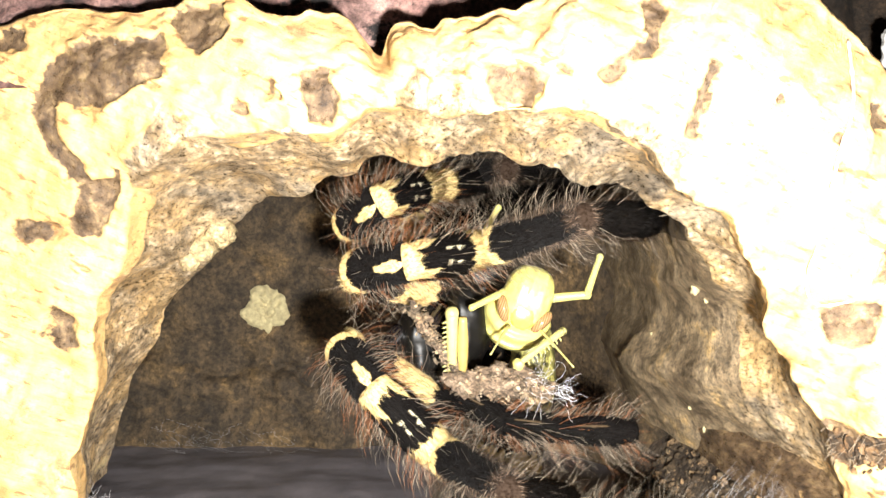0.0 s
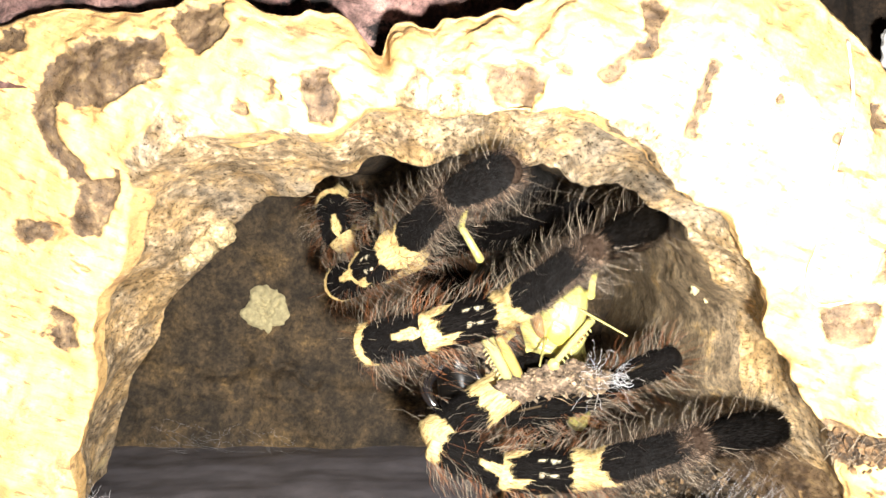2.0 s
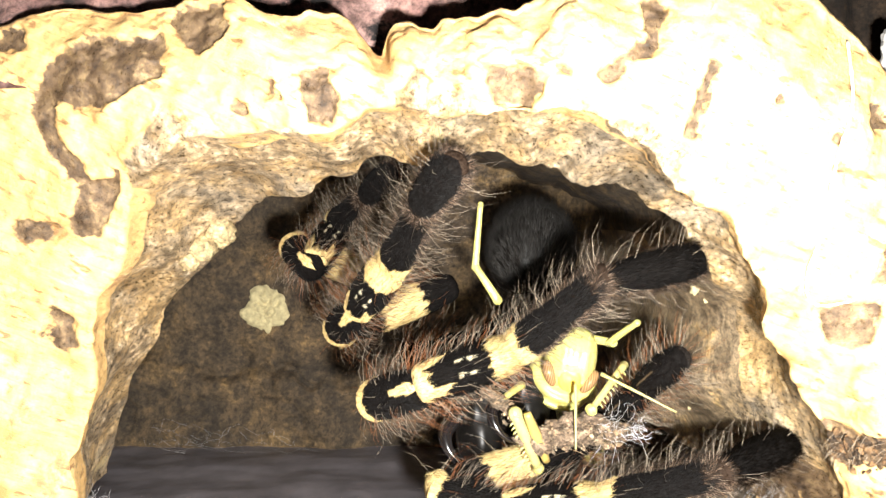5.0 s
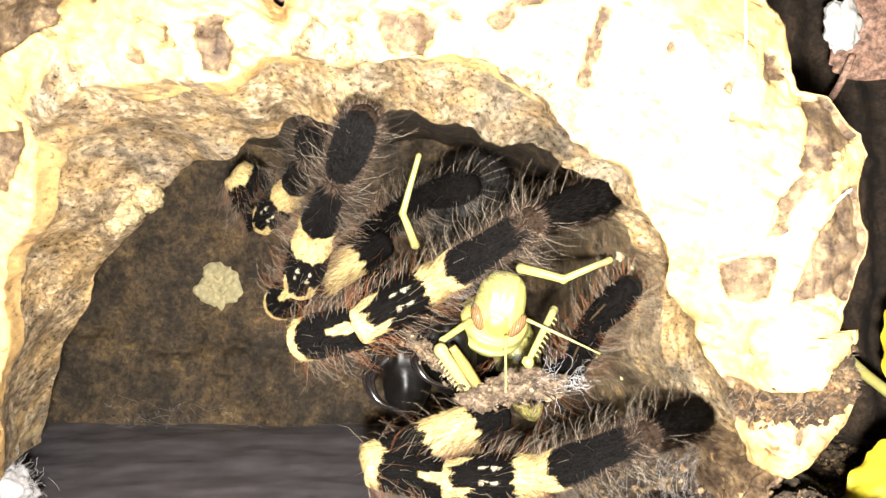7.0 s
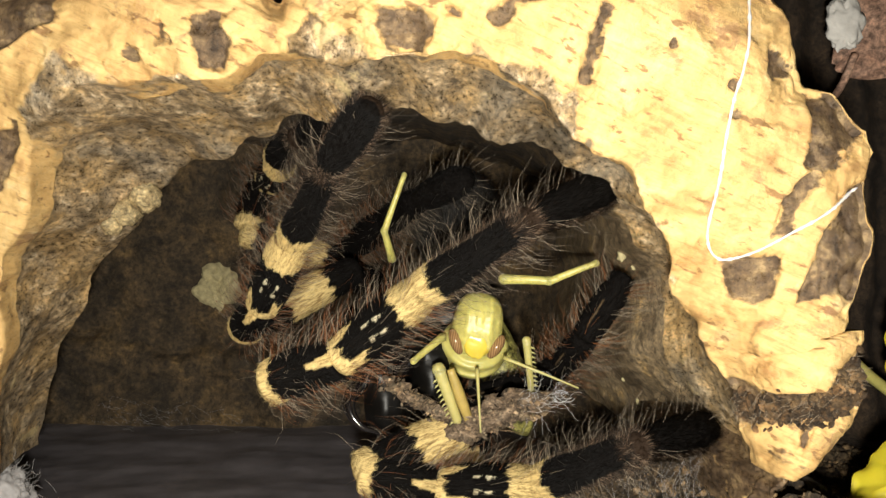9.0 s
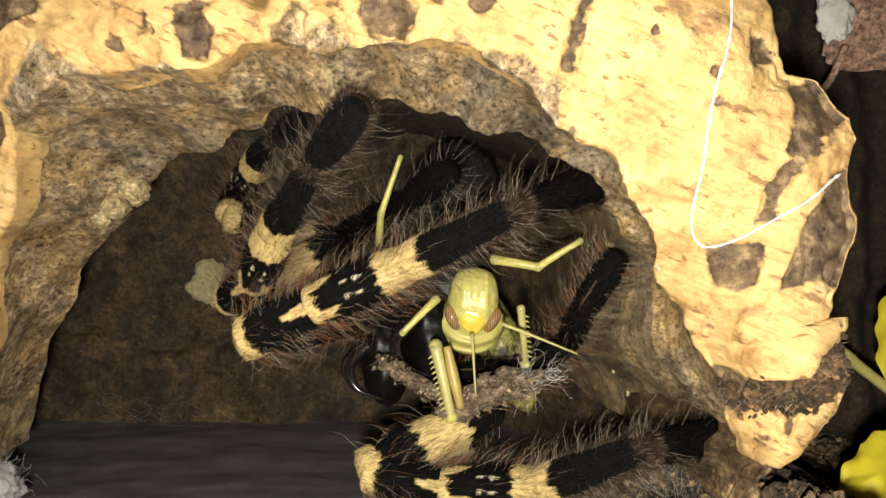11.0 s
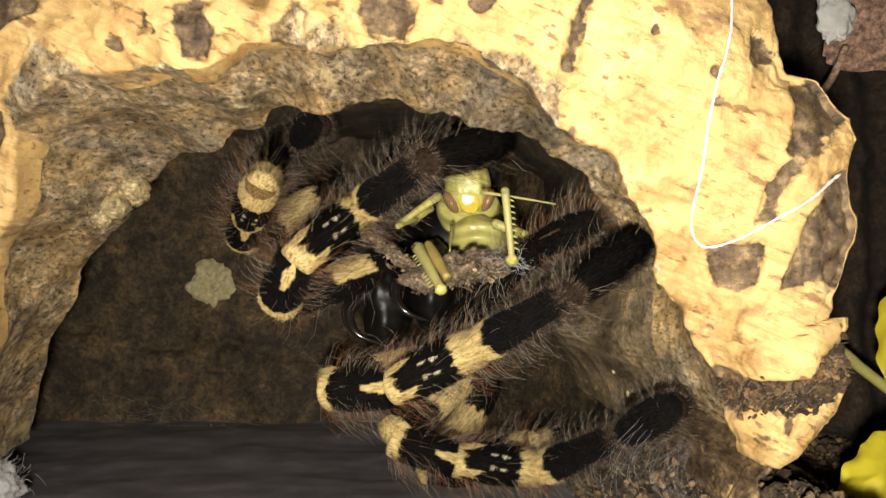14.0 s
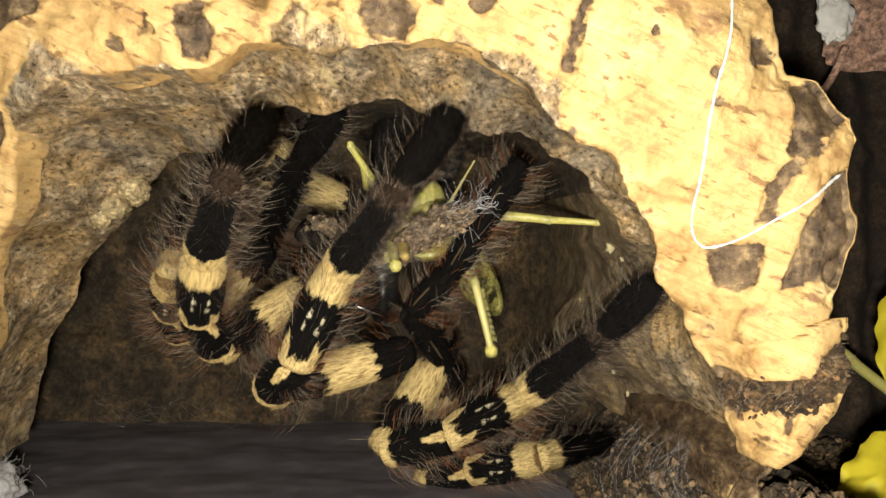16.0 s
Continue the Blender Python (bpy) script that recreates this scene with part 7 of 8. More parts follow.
    walk(moving["R_tibia"], [(0,pose(0.01022,-0.01739,0.02811,69.1,6.5,-2.7)), (0.5,pose(0.01849,-0.01659,0.02659,69.3,-24.1,-6.4)), (1,pose(0.02036,-0.01671,0.02762,69.2,-27.6,-5.3)), (1.5,pose(0.02185,-0.01702,0.02993,68.4,-31.3,-1.7)), (2,pose(0.02083,-0.01428,0.03020,67.5,-25.4,1.1)), (2.5,pose(0.01532,-0.01302,0.02870,78.4,-32.5,-19.3)), (3,pose(0.02812,-0.01684,0.03063,88.2,-43.4,-32.8)), (5.5,pose(0.02888,-0.01526,0.02848,112.8,-37.1,-72.1)), (6,pose(0.03430,-0.01408,0.03301,139.9,-48.2,-79.6)), (6.5,pose(0.03434,-0.01421,0.03152,137.1,-52.7,-71.9)), (7,pose(0.03551,-0.01380,0.03214,138.2,-46.7,-76.6)), (8,pose(0.03357,-0.01272,0.03150,119.0,-34.4,-73.1)), (10.5,pose(0.03288,-0.01255,0.03160,126.6,-39.0,-73.3)), (11,pose(0.03651,-0.00983,0.03379,143.6,-36.8,-84.8)), (12,pose(0.03445,-0.01008,0.03712,156.5,-38.6,-88.7)), (13,pose(0.03330,-0.01123,0.03917,146.7,-44.2,-79.9)), (13.5,pose(0.03077,-0.01214,0.04334,121.2,-35.2,-65.6)), (14,pose(0.02613,-0.01439,0.04607,113.3,-27.9,-63.1)), (14.5,pose(0.02781,-0.01368,0.04438,106.4,-33.3,-49.9)), (15,pose(0.02919,-0.00861,0.04789,99.8,-22.4,-52.9)), (15.5,pose(0.02109,-0.01302,0.05101,122.4,-25.8,-68.6)), (16,pose(0.01586,-0.01461,0.04600,100.6,-56.5,-20.4))])
    walk(moving["R_tarsus"], [(0,pose(0.02016,-0.01786,0.02697,68.3,0.6,-3.5)), (0.5,pose(0.02758,-0.01762,0.03069,65.2,-18.0,5.2)), (1,pose(0.02922,-0.01752,0.03227,67.0,-31.3,-0.6)), (1.5,pose(0.03040,-0.01728,0.03513,63.5,-13.6,15.7)), (2,pose(0.02989,-0.01411,0.03450,84.5,-26.5,-41.1)), (2.5,pose(0.02328,-0.01580,0.03407,92.7,-30.8,-49.8)), (3,pose(0.03423,-0.02078,0.03751,74.1,-41.8,-11.4)), (5.5,pose(0.03133,-0.02285,0.03450,108.0,-32.1,-73.7)), (6,pose(0.03551,-0.02063,0.04046,119.2,-48.8,-61.8)), (6.5,pose(0.03623,-0.01996,0.03947,119.5,-36.8,-69.1)), (7,pose(0.03710,-0.02046,0.03942,113.1,-35.2,-65.2)), (8,pose(0.03598,-0.02061,0.03714,75.5,-57.9,-3.9)), (10.5,pose(0.03511,-0.01999,0.03789,77.8,-58.4,-5.8)), (11,pose(0.03724,-0.01780,0.03978,110.3,-53.4,-44.9)), (12,pose(0.03462,-0.01789,0.04335,118.7,-46.1,-56.1)), (13,pose(0.03456,-0.01828,0.04614,116.3,-38.6,-58.5)), (13.5,pose(0.03415,-0.01958,0.04910,112.1,-26.6,-65.5)), (14,pose(0.03013,-0.02227,0.05074,96.2,-16.4,-56.4)), (14.5,pose(0.03319,-0.02007,0.04987,105.0,-19.5,-67.6)), (15,pose(0.03476,-0.01599,0.05170,99.6,-12.3,-77.8)), (15.5,pose(0.02438,-0.02140,0.05535,71.4,-39.6,16.1)), (16,pose(0.02106,-0.01655,0.05438,99.5,-56.1,-19.2))])
    walk(moving["fore_upper"], [(0,pose(0.01237,-0.00012,0.04829,78.3,-6.5,-12.9)), (0.5,pose(0.01389,0.00091,0.04821,77.6,-1.8,-26.7)), (1,pose(0.01558,0.00253,0.04911,71.6,5.3,-46.3)), (1.5,pose(0.01748,0.00151,0.04866,70.5,7.4,-45.7)), (2,pose(0.01679,0.00359,0.04955,67.1,2.5,-64.5)), (2.5,pose(0.00970,0.00312,0.04404,78.1,-7.6,-45.5)), (3,pose(0.01781,0.00352,0.04451,62.6,6.5,-60.3)), (5.5,pose(0.01859,0.00200,0.04117,71.5,3.1,-38.1)), (6,pose(0.02450,0.00270,0.04631,63.9,15.6,-47.4)), (6.5,pose(0.02124,-0.00115,0.04819,76.9,20.0,-17.0)), (7,pose(0.02110,-0.00074,0.04788,76.7,12.9,-20.5)), (8,pose(0.01828,-0.00247,0.04614,78.6,2.7,-13.6)), (10.5,pose(0.01779,-0.00244,0.04652,79.1,0.9,-11.5)), (11,pose(0.01844,-0.00025,0.04798,78.3,8.8,-17.9)), (12,pose(0.01861,-0.00226,0.05072,81.1,12.1,-8.3)), (12.5,pose(0.01884,0.00115,0.05101,82.9,24.3,-3.7)), (13,pose(0.02047,0.00176,0.05067,82.4,26.6,-5.5)), (13.5,pose(0.02078,0.00217,0.05069,82.2,17.1,-4.7)), (14,pose(0.01874,0.00103,0.05412,83.7,20.7,-4.3)), (14.5,pose(0.01908,0.00163,0.05424,84.8,28.9,-3.1)), (15,pose(0.01763,-0.00006,0.05609,84.6,19.8,-3.6)), (15.5,pose(0.01746,-0.00106,0.05616,84.4,17.6,-4.2)), (16,pose(0.02010,-0.00022,0.05555,83.8,5.4,-6.7))])
    walk(moving["fore_lower"], [(0,pose(0.01964,-0.00179,0.04914,144.0,-53.2,-75.4)), (0.5,pose(0.02058,-0.00246,0.04844,158.8,-62.1,-84.7)), (1,pose(0.02074,-0.00287,0.04842,164.4,-57.0,-90.3)), (1.5,pose(0.02267,-0.00381,0.04769,-155.0,-74.2,-125.3)), (2,pose(0.02002,-0.00316,0.04922,164.4,-43.5,-92.9)), (2.5,pose(0.01490,-0.00218,0.04504,160.4,-35.5,-91.3)), (3,pose(0.02150,-0.00295,0.04367,138.8,-39.8,-81.3)), (5.5,pose(0.02448,-0.00261,0.04077,99.7,-26.2,-66.1)), (6,pose(0.02938,-0.00261,0.04430,94.3,-21.6,-62.6)), (6.5,pose(0.02800,-0.00322,0.04561,81.3,-21.1,-14.9)), (7,pose(0.02796,-0.00330,0.04620,81.3,-23.7,-13.2)), (8,pose(0.02565,-0.00425,0.04578,81.1,-22.2,-12.6)), (10.5,pose(0.02519,-0.00394,0.04640,81.1,-24.1,-11.0)), (11,pose(0.02550,-0.00253,0.04683,83.9,-32.1,-12.4)), (12,pose(0.02592,-0.00333,0.04914,83.7,-27.2,-11.7)), (12.5,pose(0.02571,0.00070,0.04790,103.2,-22.0,-60.3)), (13,pose(0.02718,0.00111,0.04730,99.4,-16.0,-70.3)), (13.5,pose(0.02797,0.00158,0.04846,83.5,-7.6,-80.2)), (14,pose(0.02584,0.00049,0.05143,96.0,-12.5,-68.3)), (14.5,pose(0.02570,0.00128,0.05058,87.9,-9.0,-58.4)), (15,pose(0.02478,-0.00051,0.05351,81.8,-1.3,-48.1)), (15.5,pose(0.02469,-0.00159,0.05385,84.4,-4.1,-36.8)), (16,pose(0.02754,-0.00109,0.05484,82.3,4.0,-22.9))])
    walk(moving["mid_upper"], [(0,pose(0.00386,0.00632,0.05606,-123.2,-22.6,-113.2)), (0.5,pose(0.00365,0.00621,0.05607,-125.5,-27.5,-117.2)), (1,pose(0.00286,0.00653,0.05657,-139.4,-27.4,-108.6)), (1.3,pose(0.00479,0.00496,0.05406,-131.7,-43.8,-125.8)), (1.5,pose(0.00524,0.00436,0.05460,-120.1,-40.0,-133.7)), (2,pose(0.00154,0.00298,0.05529,-92.6,-59.4,-174.3)), (2.5,pose(-0.00486,0.00289,0.05284,-82.3,-57.0,177.5)), (3,pose(0.00351,0.00173,0.05137,-81.8,-51.2,174.6)), (5.5,pose(0.00455,-0.00563,0.04830,-79.4,-57.3,171.1)), (6,pose(0.00520,-0.00136,0.05032,-86.7,-57.3,-177.9)), (6.5,pose(0.00323,0.00708,0.05226,-134.8,-48.4,-121.0)), (7,pose(0.00261,0.00615,0.05181,-130.4,-58.8,-129.6)), (8,pose(-0.00103,0.00930,0.04927,-150.6,-49.4,-106.6)), (10.5,pose(-0.00196,0.00861,0.05017,-155.2,-49.3,-102.8)), (11,pose(-0.00212,0.00868,0.05091,172.1,-51.7,-79.8)), (12,pose(0.00019,0.00502,0.05252,164.2,-74.1,-71.6)), (13,pose(0.00104,0.00651,0.05700,169.7,-61.7,-78.0)), (13.5,pose(0.00099,0.00725,0.05906,171.0,-45.2,-80.7)), (14,pose(0.00711,0.00940,0.05716,-44.6,20.7,-113.4)), (14.5,pose(0.00709,0.00968,0.06029,-90.2,-4.6,-107.2)), (15,pose(0.00398,0.00907,0.06127,-118.8,-22.9,-117.9)), (15.5,pose(0.00192,0.00909,0.06230,-118.3,-17.5,-110.8)), (16,pose(-0.00429,0.00907,0.06125,-161.1,-45.1,-97.2))])
    walk(moving["mid_lower"], [(0,pose(0.00149,0.00080,0.05856,136.8,-29.5,-73.9)), (0.5,pose(0.00102,0.00109,0.05907,132.7,-26.4,-73.7)), (1,pose(0.00102,0.00106,0.05956,147.2,-26.8,-80.6)), (1.3,pose(0.00205,0.00116,0.05856,158.4,-58.9,-75.9)), (1.5,pose(0.00179,0.00076,0.05878,143.2,-69.6,-59.7)), (2,pose(-0.00176,0.00265,0.06089,159.2,-28.9,-83.3)), (2.5,pose(-0.00842,0.00304,0.05833,139.0,-30.8,-70.0)), (3,pose(-0.00058,0.00212,0.05647,133.8,-62.5,-52.2)), (5.5,pose(0.00099,-0.00507,0.05391,114.6,-83.7,-28.5)), (6,pose(0.00165,-0.00149,0.05585,104.4,-78.1,-16.5)), (6.5,pose(0.00100,0.00339,0.05713,121.0,-74.9,-30.9)), (7,pose(0.00046,0.00355,0.05737,113.9,-73.0,-23.7)), (8,pose(-0.00224,0.00524,0.05421,103.3,-70.5,-12.6)), (10.5,pose(-0.00290,0.00447,0.05510,104.0,-69.5,-13.1)), (11,pose(-0.00141,0.00472,0.05602,108.0,-70.0,-16.7)), (12,pose(0.00076,0.00332,0.05880,112.0,-70.1,-21.3)), (13,pose(0.00168,0.00349,0.06272,148.2,-47.8,-63.3)), (13.5,pose(0.00173,0.00272,0.06367,153.7,-39.3,-70.4)), (14,pose(0.00469,0.00382,0.05486,-48.7,7.1,-103.5)), (14.5,pose(0.00517,0.00349,0.06081,-97.5,-5.3,-98.5)), (15,pose(0.00118,0.00379,0.06381,-121.9,-9.1,-96.9)), (15.5,pose(-0.00028,0.00329,0.06425,-127.4,-10.3,-96.2)), (16,pose(-0.00487,0.00452,0.06586,-110.8,-5.7,-94.2))])
    walk(moving["forel"], [(0,pose(0.00536,-0.00310,0.04964,-60.3,16.4,-139.4)), (0.5,pose(0.00840,-0.00390,0.04948,-60.0,30.5,-151.0)), (1,pose(0.00916,-0.00335,0.04831,-54.4,25.7,-141.4)), (1.5,pose(0.00762,-0.00255,0.04701,-32.2,27.9,-119.2)), (2,pose(0.00671,-0.00207,0.04263,-31.4,14.5,-112.9)), (3,pose(0.01005,-0.00251,0.04076,-44.6,14.5,-125.7)), (5.5,pose(0.00817,-0.00245,0.03306,-43.2,11.4,-124.5)), (6.5,pose(0.01371,-0.00204,0.03981,-52.8,16.9,-131.0)), (8,pose(0.00834,-0.00088,0.03599,-49.0,22.9,-130.2)), (10.5,pose(0.00742,-0.00132,0.03784,-49.2,32.1,-134.4)), (11,pose(0.00839,-0.00308,0.04135,-69.4,43.3,-163.1)), (12,pose(0.00635,-0.00402,0.04798,-78.2,49.4,-171.3)), (12.5,pose(0.00652,-0.00230,0.04896,-66.7,38.2,-153.6)), (13,pose(0.00698,-0.00143,0.04962,-57.7,33.8,-139.2)), (13.5,pose(0.00582,-0.00021,0.04991,-52.6,15.1,-117.8)), (14,pose(0.00859,-0.00260,0.05855,-75.3,35.3,-161.6)), (14.5,pose(0.00677,-0.00068,0.05712,-67.8,14.2,-131.2)), (15,pose(0.00482,-0.00062,0.06095,-113.4,-23.9,-125.6)), (15.5,pose(0.00289,-0.00071,0.06190,-116.2,-27.4,-126.1)), (16,pose(-0.00236,-0.00100,0.06138,-126.6,-40.5,-123.4))])
    walk(moving["hindl"], [(0,pose(-0.00358,-0.01195,0.04688,180.0,73.4,89.3)), (0.5,pose(-0.00021,-0.01230,0.04382,173.7,69.6,82.3)), (1,pose(0.00087,-0.01195,0.04378,131.2,67.6,45.0)), (1.5,pose(0.00381,-0.01111,0.04272,107.1,73.9,17.8)), (2,pose(0.00189,-0.01279,0.04302,121.6,54.6,42.6)), (2.5,pose(-0.00440,-0.01085,0.04157,84.5,67.4,0.5)), (3,pose(0.00378,-0.01149,0.03837,108.0,65.9,22.8)), (5.5,pose(0.00798,-0.01258,0.03103,127.6,59.2,45.1)), (6,pose(0.01003,-0.01156,0.03463,111.6,59.7,31.2)), (6.5,pose(0.00699,-0.01129,0.03619,99.2,49.9,25.4)), (7,pose(0.00733,-0.01170,0.03535,108.6,51.9,35.2)), (8,pose(0.00739,-0.00925,0.03209,102.8,69.9,19.9)), (10.5,pose(0.00651,-0.01017,0.03260,110.2,65.3,30.1)), (11,pose(0.00837,-0.00904,0.03445,63.8,75.8,-23.0)), (12,pose(0.00673,-0.01100,0.03540,139.1,57.6,60.9)), (13,pose(0.00517,-0.01041,0.04024,118.0,52.0,44.7)), (13.5,pose(0.00451,-0.00467,0.04159,39.0,41.9,-52.8)), (14,pose(0.00542,-0.00397,0.04993,29.9,32.9,-67.0)), (14.5,pose(0.00358,-0.00460,0.05085,26.1,40.3,-67.0)), (15,pose(0.00279,-0.00392,0.05133,14.3,30.8,-78.0)), (15.5,pose(0.00165,-0.00370,0.05274,4.4,27.9,-84.1)), (16,pose(0.00070,-0.00349,0.05180,9.2,22.7,-81.5))])
    walk(moving["hindr"], [(0,pose(0.01490,-0.00525,0.04329,-54.2,26.6,-147.0)), (0.5,pose(0.01793,-0.00444,0.04198,-50.4,18.2,-138.1)), (1,pose(0.01901,-0.00581,0.04428,-56.6,31.7,-154.4)), (1.5,pose(0.02151,-0.00524,0.04473,-45.5,36.0,-143.1)), (2,pose(0.01958,-0.00546,0.04493,-47.9,37.4,-145.6)), (2.5,pose(0.01357,-0.00503,0.04206,-49.6,28.1,-141.9)), (3,pose(0.02323,-0.00588,0.04103,-49.0,40.2,-151.0)), (5.5,pose(0.02587,-0.00492,0.03733,-33.2,33.1,-132.8)), (6,pose(0.02668,-0.00417,0.03791,-29.6,30.4,-125.7)), (6.5,pose(0.02623,-0.00477,0.04164,-35.2,49.5,-132.6)), (7,pose(0.02615,-0.00475,0.04112,-36.8,48.3,-134.0)), (8,pose(0.02134,-0.00829,0.03660,162.6,66.8,68.9)), (10.5,pose(0.02103,-0.00751,0.03683,167.3,62.0,73.7)), (11,pose(0.02249,-0.00402,0.03995,164.9,69.9,70.6)), (12,pose(0.02025,-0.00562,0.04585,141.4,81.2,47.4)), (13,pose(0.02049,-0.00796,0.05010,38.3,86.1,-57.0)), (13.5,pose(0.02021,-0.00582,0.05261,13.1,73.6,-82.3)), (14,pose(0.01900,-0.01285,0.05870,106.9,83.8,12.3)), (14.5,pose(0.01600,-0.01721,0.05771,114.2,79.8,21.5)), (15,pose(0.01436,-0.01656,0.05976,104.2,77.2,12.5)), (15.5,pose(0.01258,-0.01371,0.06237,101.0,78.4,9.7)), (16,pose(0.01432,-0.01420,0.04480,67.8,75.3,-23.0))])
    walk(moving["ant1"], [(0,pose(0.00592,-0.00520,0.04411,-27.6,20.3,-112.4)), (0.5,pose(0.00913,-0.00594,0.04306,-28.7,33.4,-120.0)), (1,pose(0.01174,-0.00537,0.04225,-24.3,23.5,-114.3)), (1.5,pose(0.01395,-0.00510,0.04109,-8.3,23.1,-104.2)), (2,pose(0.01210,-0.00492,0.04201,-9.2,17.9,-103.1)), (2.5,pose(0.00641,-0.00528,0.04018,-3.9,29.7,-98.2)), (3,pose(0.01388,-0.00567,0.03836,-0.0,36.9,-98.8)), (5.5,pose(0.01706,-0.01041,0.03517,7.8,75.6,-92.4)), (6,pose(0.01836,-0.00946,0.03753,20.4,74.0,-76.5)), (6.5,pose(0.01893,-0.00573,0.03744,4.0,47.4,-92.1)), (7,pose(0.01802,-0.00620,0.03694,0.7,54.7,-94.6)), (8,pose(0.01372,-0.00840,0.03210,15.1,75.9,-77.4)), (10.5,pose(0.01313,-0.00599,0.03192,8.2,66.4,-84.4)), (11,pose(0.01425,-0.00670,0.03615,12.5,73.1,-79.6)), (12,pose(0.01145,-0.00785,0.04245,1.3,79.6,-89.9)), (13,pose(0.01183,-0.00329,0.04336,0.2,29.8,-91.2)), (14,pose(0.01104,-0.00302,0.05370,-4.0,24.8,-93.1)), (14.5,pose(0.00821,-0.00330,0.05651,-58.6,13.8,-119.4)), (15,pose(0.00555,-0.00288,0.06030,-43.7,15.7,-106.4)), (16,pose(0.00537,-0.00291,0.05465,-49.3,12.1,-109.3))])
    walk(moving["ant2"], [(0,pose(0.01095,-0.00400,0.04380,39.0,23.4,-69.0)), (0.5,pose(0.01308,-0.00443,0.04480,46.2,24.1,-62.7)), (1,pose(0.01551,-0.00411,0.04477,48.2,26.8,-59.8)), (1.5,pose(0.01763,-0.00288,0.04369,60.0,20.8,-47.9)), (2,pose(0.01554,-0.00409,0.04808,63.6,22.4,-42.7)), (2.5,pose(0.01269,-0.00394,0.04285,59.2,8.5,-59.0)), (3,pose(0.01785,-0.00747,0.04319,69.5,29.6,-26.1)), (5.5,pose(0.02078,-0.01218,0.03653,70.6,24.5,-20.0)), (6,pose(0.02159,-0.01328,0.04028,71.9,25.5,-17.3)), (6.5,pose(0.02138,-0.01100,0.04157,75.6,18.1,-13.0)), (7,pose(0.02099,-0.01024,0.04005,74.7,23.6,-13.0)), (8,pose(0.01791,-0.00820,0.03374,71.9,20.1,-12.2)), (10.5,pose(0.01739,-0.00902,0.03508,72.5,20.4,-11.8)), (11,pose(0.01875,-0.01045,0.03815,74.1,20.5,-12.1)), (12,pose(0.01957,-0.00274,0.04288,65.1,10.3,-49.5)), (13,pose(0.02156,-0.00162,0.04711,66.3,5.5,-60.7)), (14,pose(0.01570,-0.00528,0.05918,83.0,10.0,-17.8)), (14.5,pose(0.01379,-0.00303,0.05938,80.7,5.4,-38.9)), (15,pose(0.01210,-0.00648,0.06142,87.6,-5.2,-11.6)), (16,pose(0.01007,-0.00221,0.05657,135.3,-34.2,-65.6))])
    walk(moving["body"], [(0,pose(-0.00248,-0.00500,0.04055,0.0,0.0,0.0)), (0.5,pose(-0.00144,-0.00500,0.03848,0.0,0.0,0.0)), (1,pose(0.00063,-0.00501,0.03745,0.0,0.0,0.0)), (1.5,pose(0.00374,-0.00502,0.03642,0.0,0.0,0.0)), (2,pose(0.00478,-0.00502,0.03539,0.0,0.0,0.0)), (2.5,pose(0.00065,-0.00502,0.03228,0.0,0.0,0.0)), (3,pose(0.00480,-0.00503,0.03125,0.0,0.0,0.0)), (5.5,pose(0.01000,-0.00506,0.02609,0.0,0.0,0.0)), (6,pose(0.01223,-0.00463,0.02782,0.0,0.0,0.0)), (6.5,pose(0.00796,-0.00431,0.03050,0.0,0.0,0.0)), (7,pose(0.00778,-0.00428,0.03047,0.0,0.0,0.0)), (8,pose(0.00522,-0.00306,0.02644,0.0,0.0,0.0)), (10.5,pose(0.00421,-0.00313,0.02735,0.0,0.0,0.0)), (11,pose(0.00600,-0.00304,0.03122,0.0,0.0,0.0)), (12,pose(0.00598,-0.00302,0.03435,0.0,0.0,0.0)), (13,pose(0.00597,-0.00302,0.03642,0.0,0.0,0.0)), (13.5,pose(0.00597,-0.00301,0.03745,0.0,0.0,0.0)), (14,pose(0.00596,-0.00301,0.04055,0.0,0.0,0.0)), (14.5,pose(0.00492,-0.00300,0.04159,0.0,0.0,0.0)), (15,pose(0.00181,-0.00297,0.04366,0.0,0.0,0.0)), (15.5,pose(-0.00026,-0.00296,0.04469,0.0,0.0,0.0)), (16,pose(-0.00232,-0.00295,0.04159,0.0,0.0,0.0))])
    walk(moving["sternum"], [(0,pose(0.00883,0.00650,0.04529,0,0,0)), (2,pose(0.01474,0.00648,0.04284,0,0,0)), (3,pose(0.01622,0.00647,0.03892,0,0,0)), (5.5,pose(0.01675,0.00644,0.03452,0,0,0)), (6,pose(0.02118,0.00686,0.03714,0,0,0)), (6.5,pose(0.01727,0.00716,0.03906,0,0,0)), (8,pose(0.01424,0.00839,0.03467,0,0,0)), (10.5,pose(0.01329,0.00833,0.03551,0,0,0)), (11,pose(0.01462,0.00840,0.03760,0,0,0)), (12,pose(0.01361,0.00843,0.04253,0,0,0)), (13,pose(0.01390,0.00844,0.04616,0,0,0)), (13.5,pose(0.01389,0.00845,0.04793,0,0,0)), (14,pose(0.01597,0.01000,0.05147,0,0,0)), (14.5,pose(0.01463,0.01000,0.04866,0,0,0)), (15,pose(0.01129,0.01000,0.05096,0,0,0)), (15.5,pose(0.00899,0.01000,0.05200,0,0,0)), (16,pose(0.00815,0.01000,0.05462,0,0,0))])
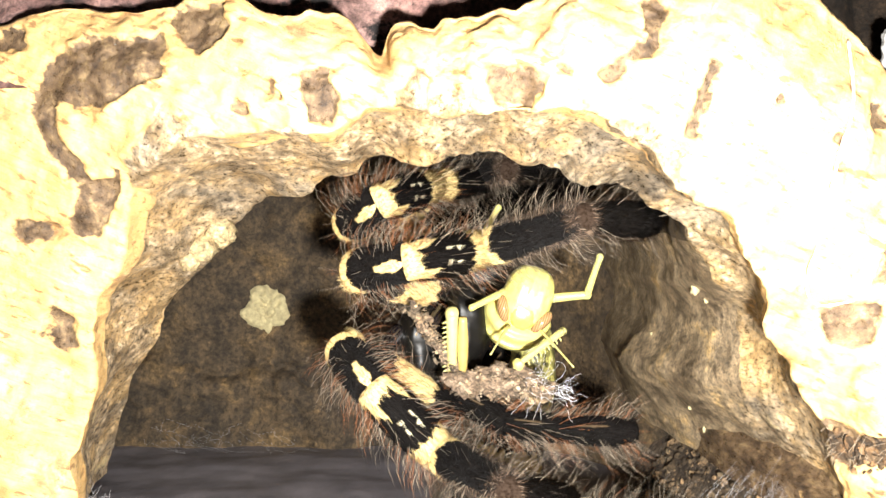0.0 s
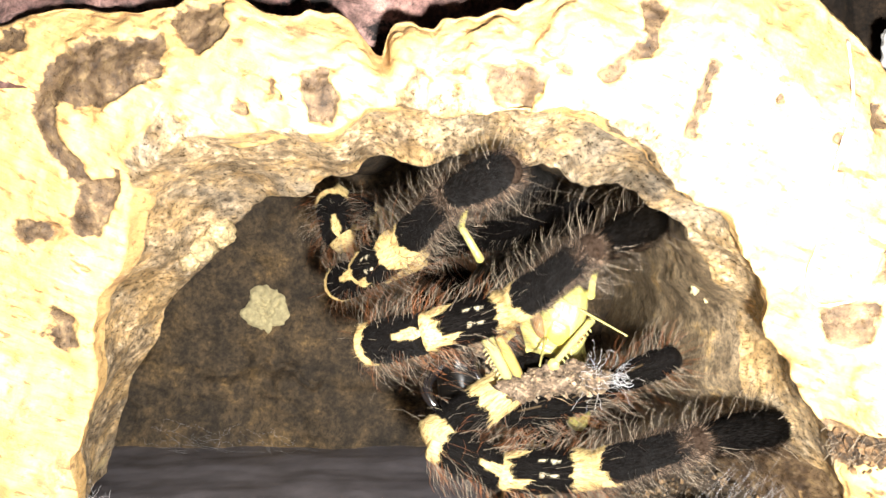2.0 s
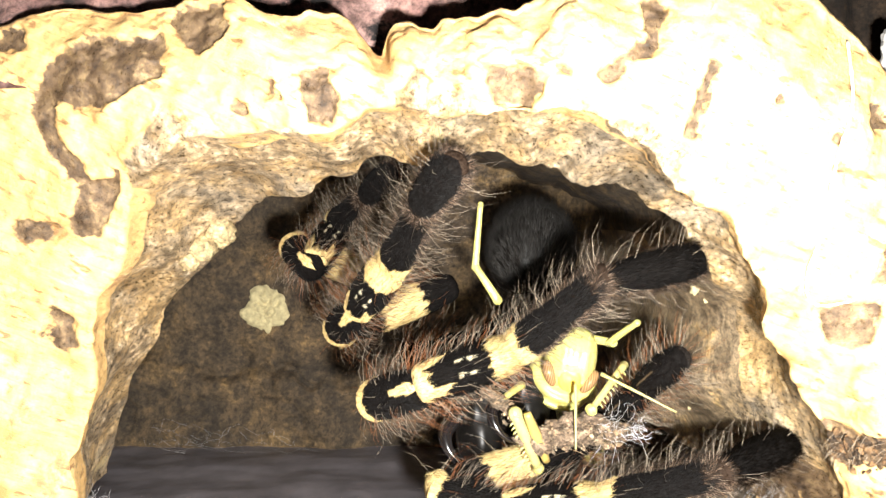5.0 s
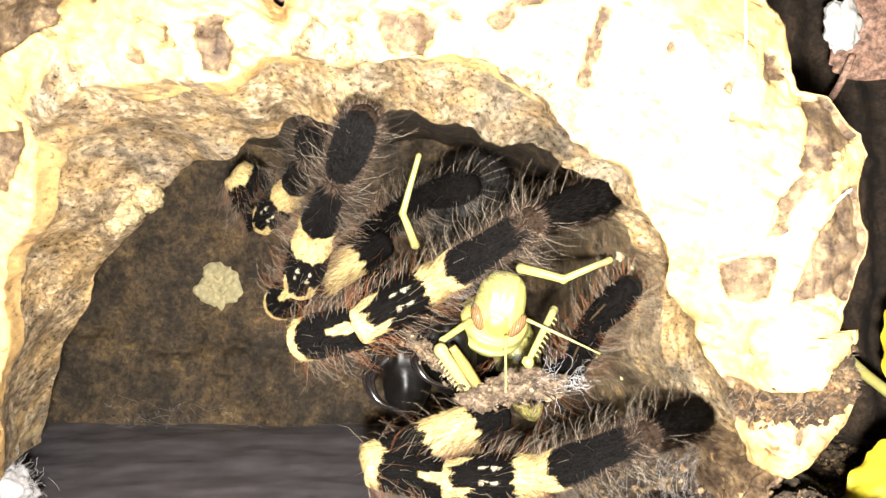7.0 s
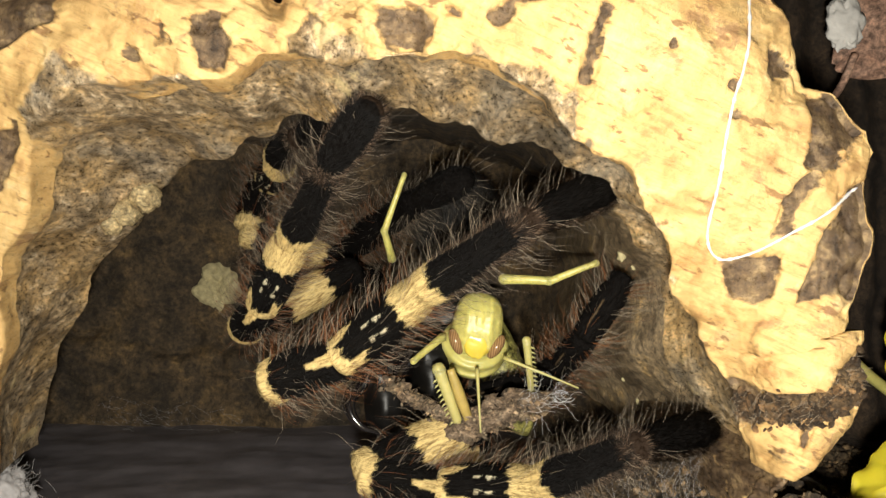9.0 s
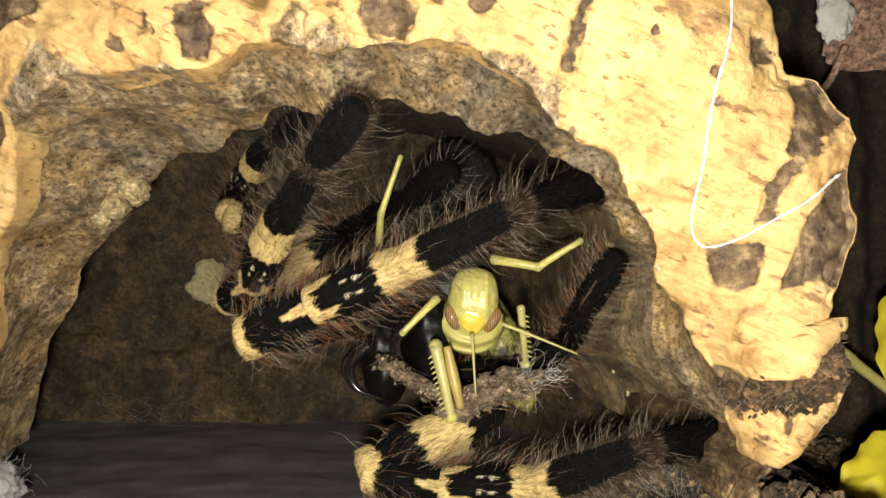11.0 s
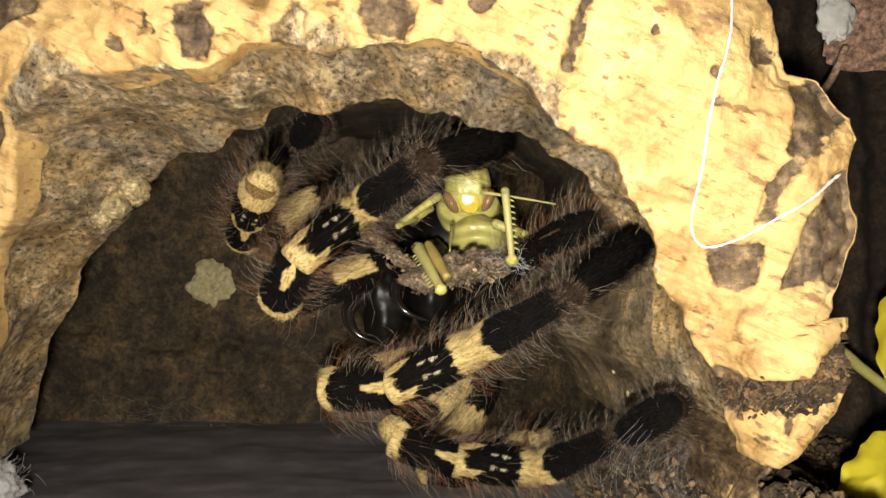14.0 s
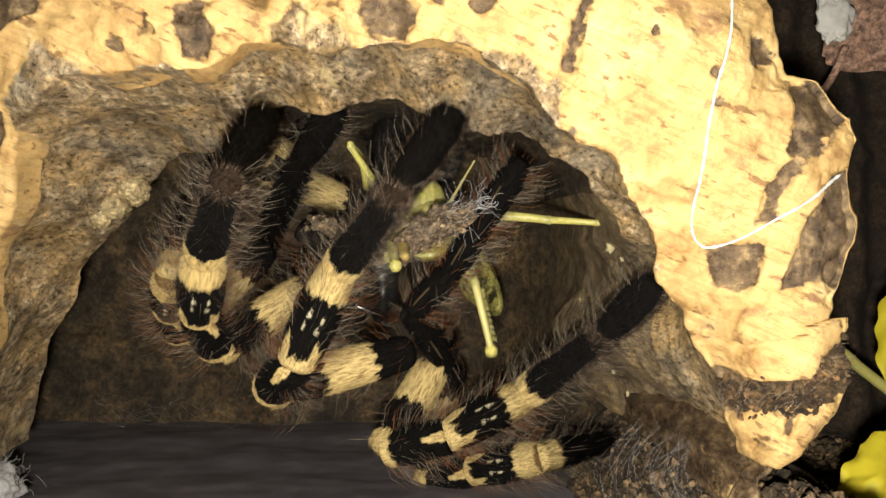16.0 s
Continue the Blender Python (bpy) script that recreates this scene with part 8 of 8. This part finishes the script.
    walk(moving["locust_body"], [(0,pose(0.00883,-0.00000,0.04729,0.0,20.0,0.0)), (0.5,pose(0.01129,-0.00001,0.04631,0.0,18.0,0.0)), (1,pose(0.01375,-0.00001,0.04582,0.0,18.0,0.0)), (1.5,pose(0.01346,-0.00002,0.04455,0.0,15.0,0.0)), (2,pose(0.01474,-0.00002,0.04484,0.0,15.0,0.0)), (2.5,pose(0.00886,-0.00003,0.04141,0.0,15.0,0.0)), (3,pose(0.01622,-0.00003,0.04092,0.0,12.0,0.0)), (5.5,pose(0.01675,-0.00006,0.03652,0.0,12.0,0.0)), (6,pose(0.02118,0.00036,0.03914,0.0,10.0,0.0)), (6.5,pose(0.01727,0.00066,0.04106,0.0,12.0,0.0)), (7,pose(0.01715,0.00067,0.04051,0.0,12.0,0.0)), (8,pose(0.01424,0.00189,0.03667,0.0,8.0,0.0)), (10.5,pose(0.01329,0.00183,0.03751,0.0,6.0,0.0)), (11,pose(0.01462,0.00190,0.03960,0.0,4.0,0.0)), (12,pose(0.01361,0.00193,0.04453,0.0,0.0,0.0)), (12.5,pose(0.01263,0.00194,0.04620,0.0,0.0,0.0)), (13,pose(0.01390,0.00194,0.04816,0.0,-3.0,0.0)), (13.5,pose(0.01389,0.00195,0.04993,0.0,-3.0,0.0)), (14,pose(0.01432,0.01398,0.06010,0.0,-4.0,0.0)), (14.5,pose(0.01046,0.01399,0.05955,0.0,-4.0,0.0)), (15,pose(0.00831,0.01401,0.06192,0.0,-5.0,0.0)), (15.5,pose(0.00680,0.01402,0.06331,0.0,-5.0,0.0)), (16,pose(0.00619,0.01400,0.05581,0.0,-5.0,0.0))])
    walk(moving["clump"], [(0,pose(0.00778,0.11800,-0.02025,0.0,10.0,0.0)), (0.5,pose(0.01095,0.11799,-0.01980,0.0,5.0,0.0)), (1,pose(0.01412,0.11799,-0.01980,0.0,5.0,0.0)), (1.5,pose(0.01729,0.11798,-0.02251,0.0,5.0,0.0)), (2,pose(0.01639,0.11798,-0.02025,0.0,0.0,0.0)), (2.5,pose(0.00961,0.11797,-0.02251,0.0,10.0,0.0)), (3,pose(0.01866,0.11797,-0.02431,0.0,5.0,0.0)), (5.5,pose(0.01960,0.11794,-0.02882,0.0,0.0,0.0)), (6,pose(0.02195,0.11834,-0.02639,0.0,0.0,0.0)), (6.5,pose(0.02201,0.11862,-0.02686,0.0,-5.0,0.0)), (7,pose(0.02234,0.11863,-0.02737,0.0,-5.0,0.0)), (8,pose(0.02058,0.11986,-0.03182,0.0,-15.0,0.0)), (10.5,pose(0.01969,0.11979,-0.03105,0.0,-15.0,0.0)), (11,pose(0.02057,0.11986,-0.02968,0.0,-15.0,0.0)), (12,pose(0.01874,0.11990,-0.02424,0.0,-10.0,0.0)), (13,pose(0.01737,0.11992,-0.01972,0.0,-8.0,0.0)), (13.5,pose(0.01691,0.11993,-0.01746,0.0,-8.0,0.0)), (14,pose(0.01508,0.11996,-0.00978,0.0,-5.0,0.0)), (14.5,pose(0.01462,0.11997,-0.00842,0.0,-22.0,0.0)), (15,pose(0.01279,0.11999,-0.00453,0.0,-25.0,0.0)), (15.5,pose(0.01124,0.11999,-0.00381,0.0,-25.0,0.0)), (16,pose(0.01006,0.12000,-0.00435,0.0,-25.0,0.0))])


motions()
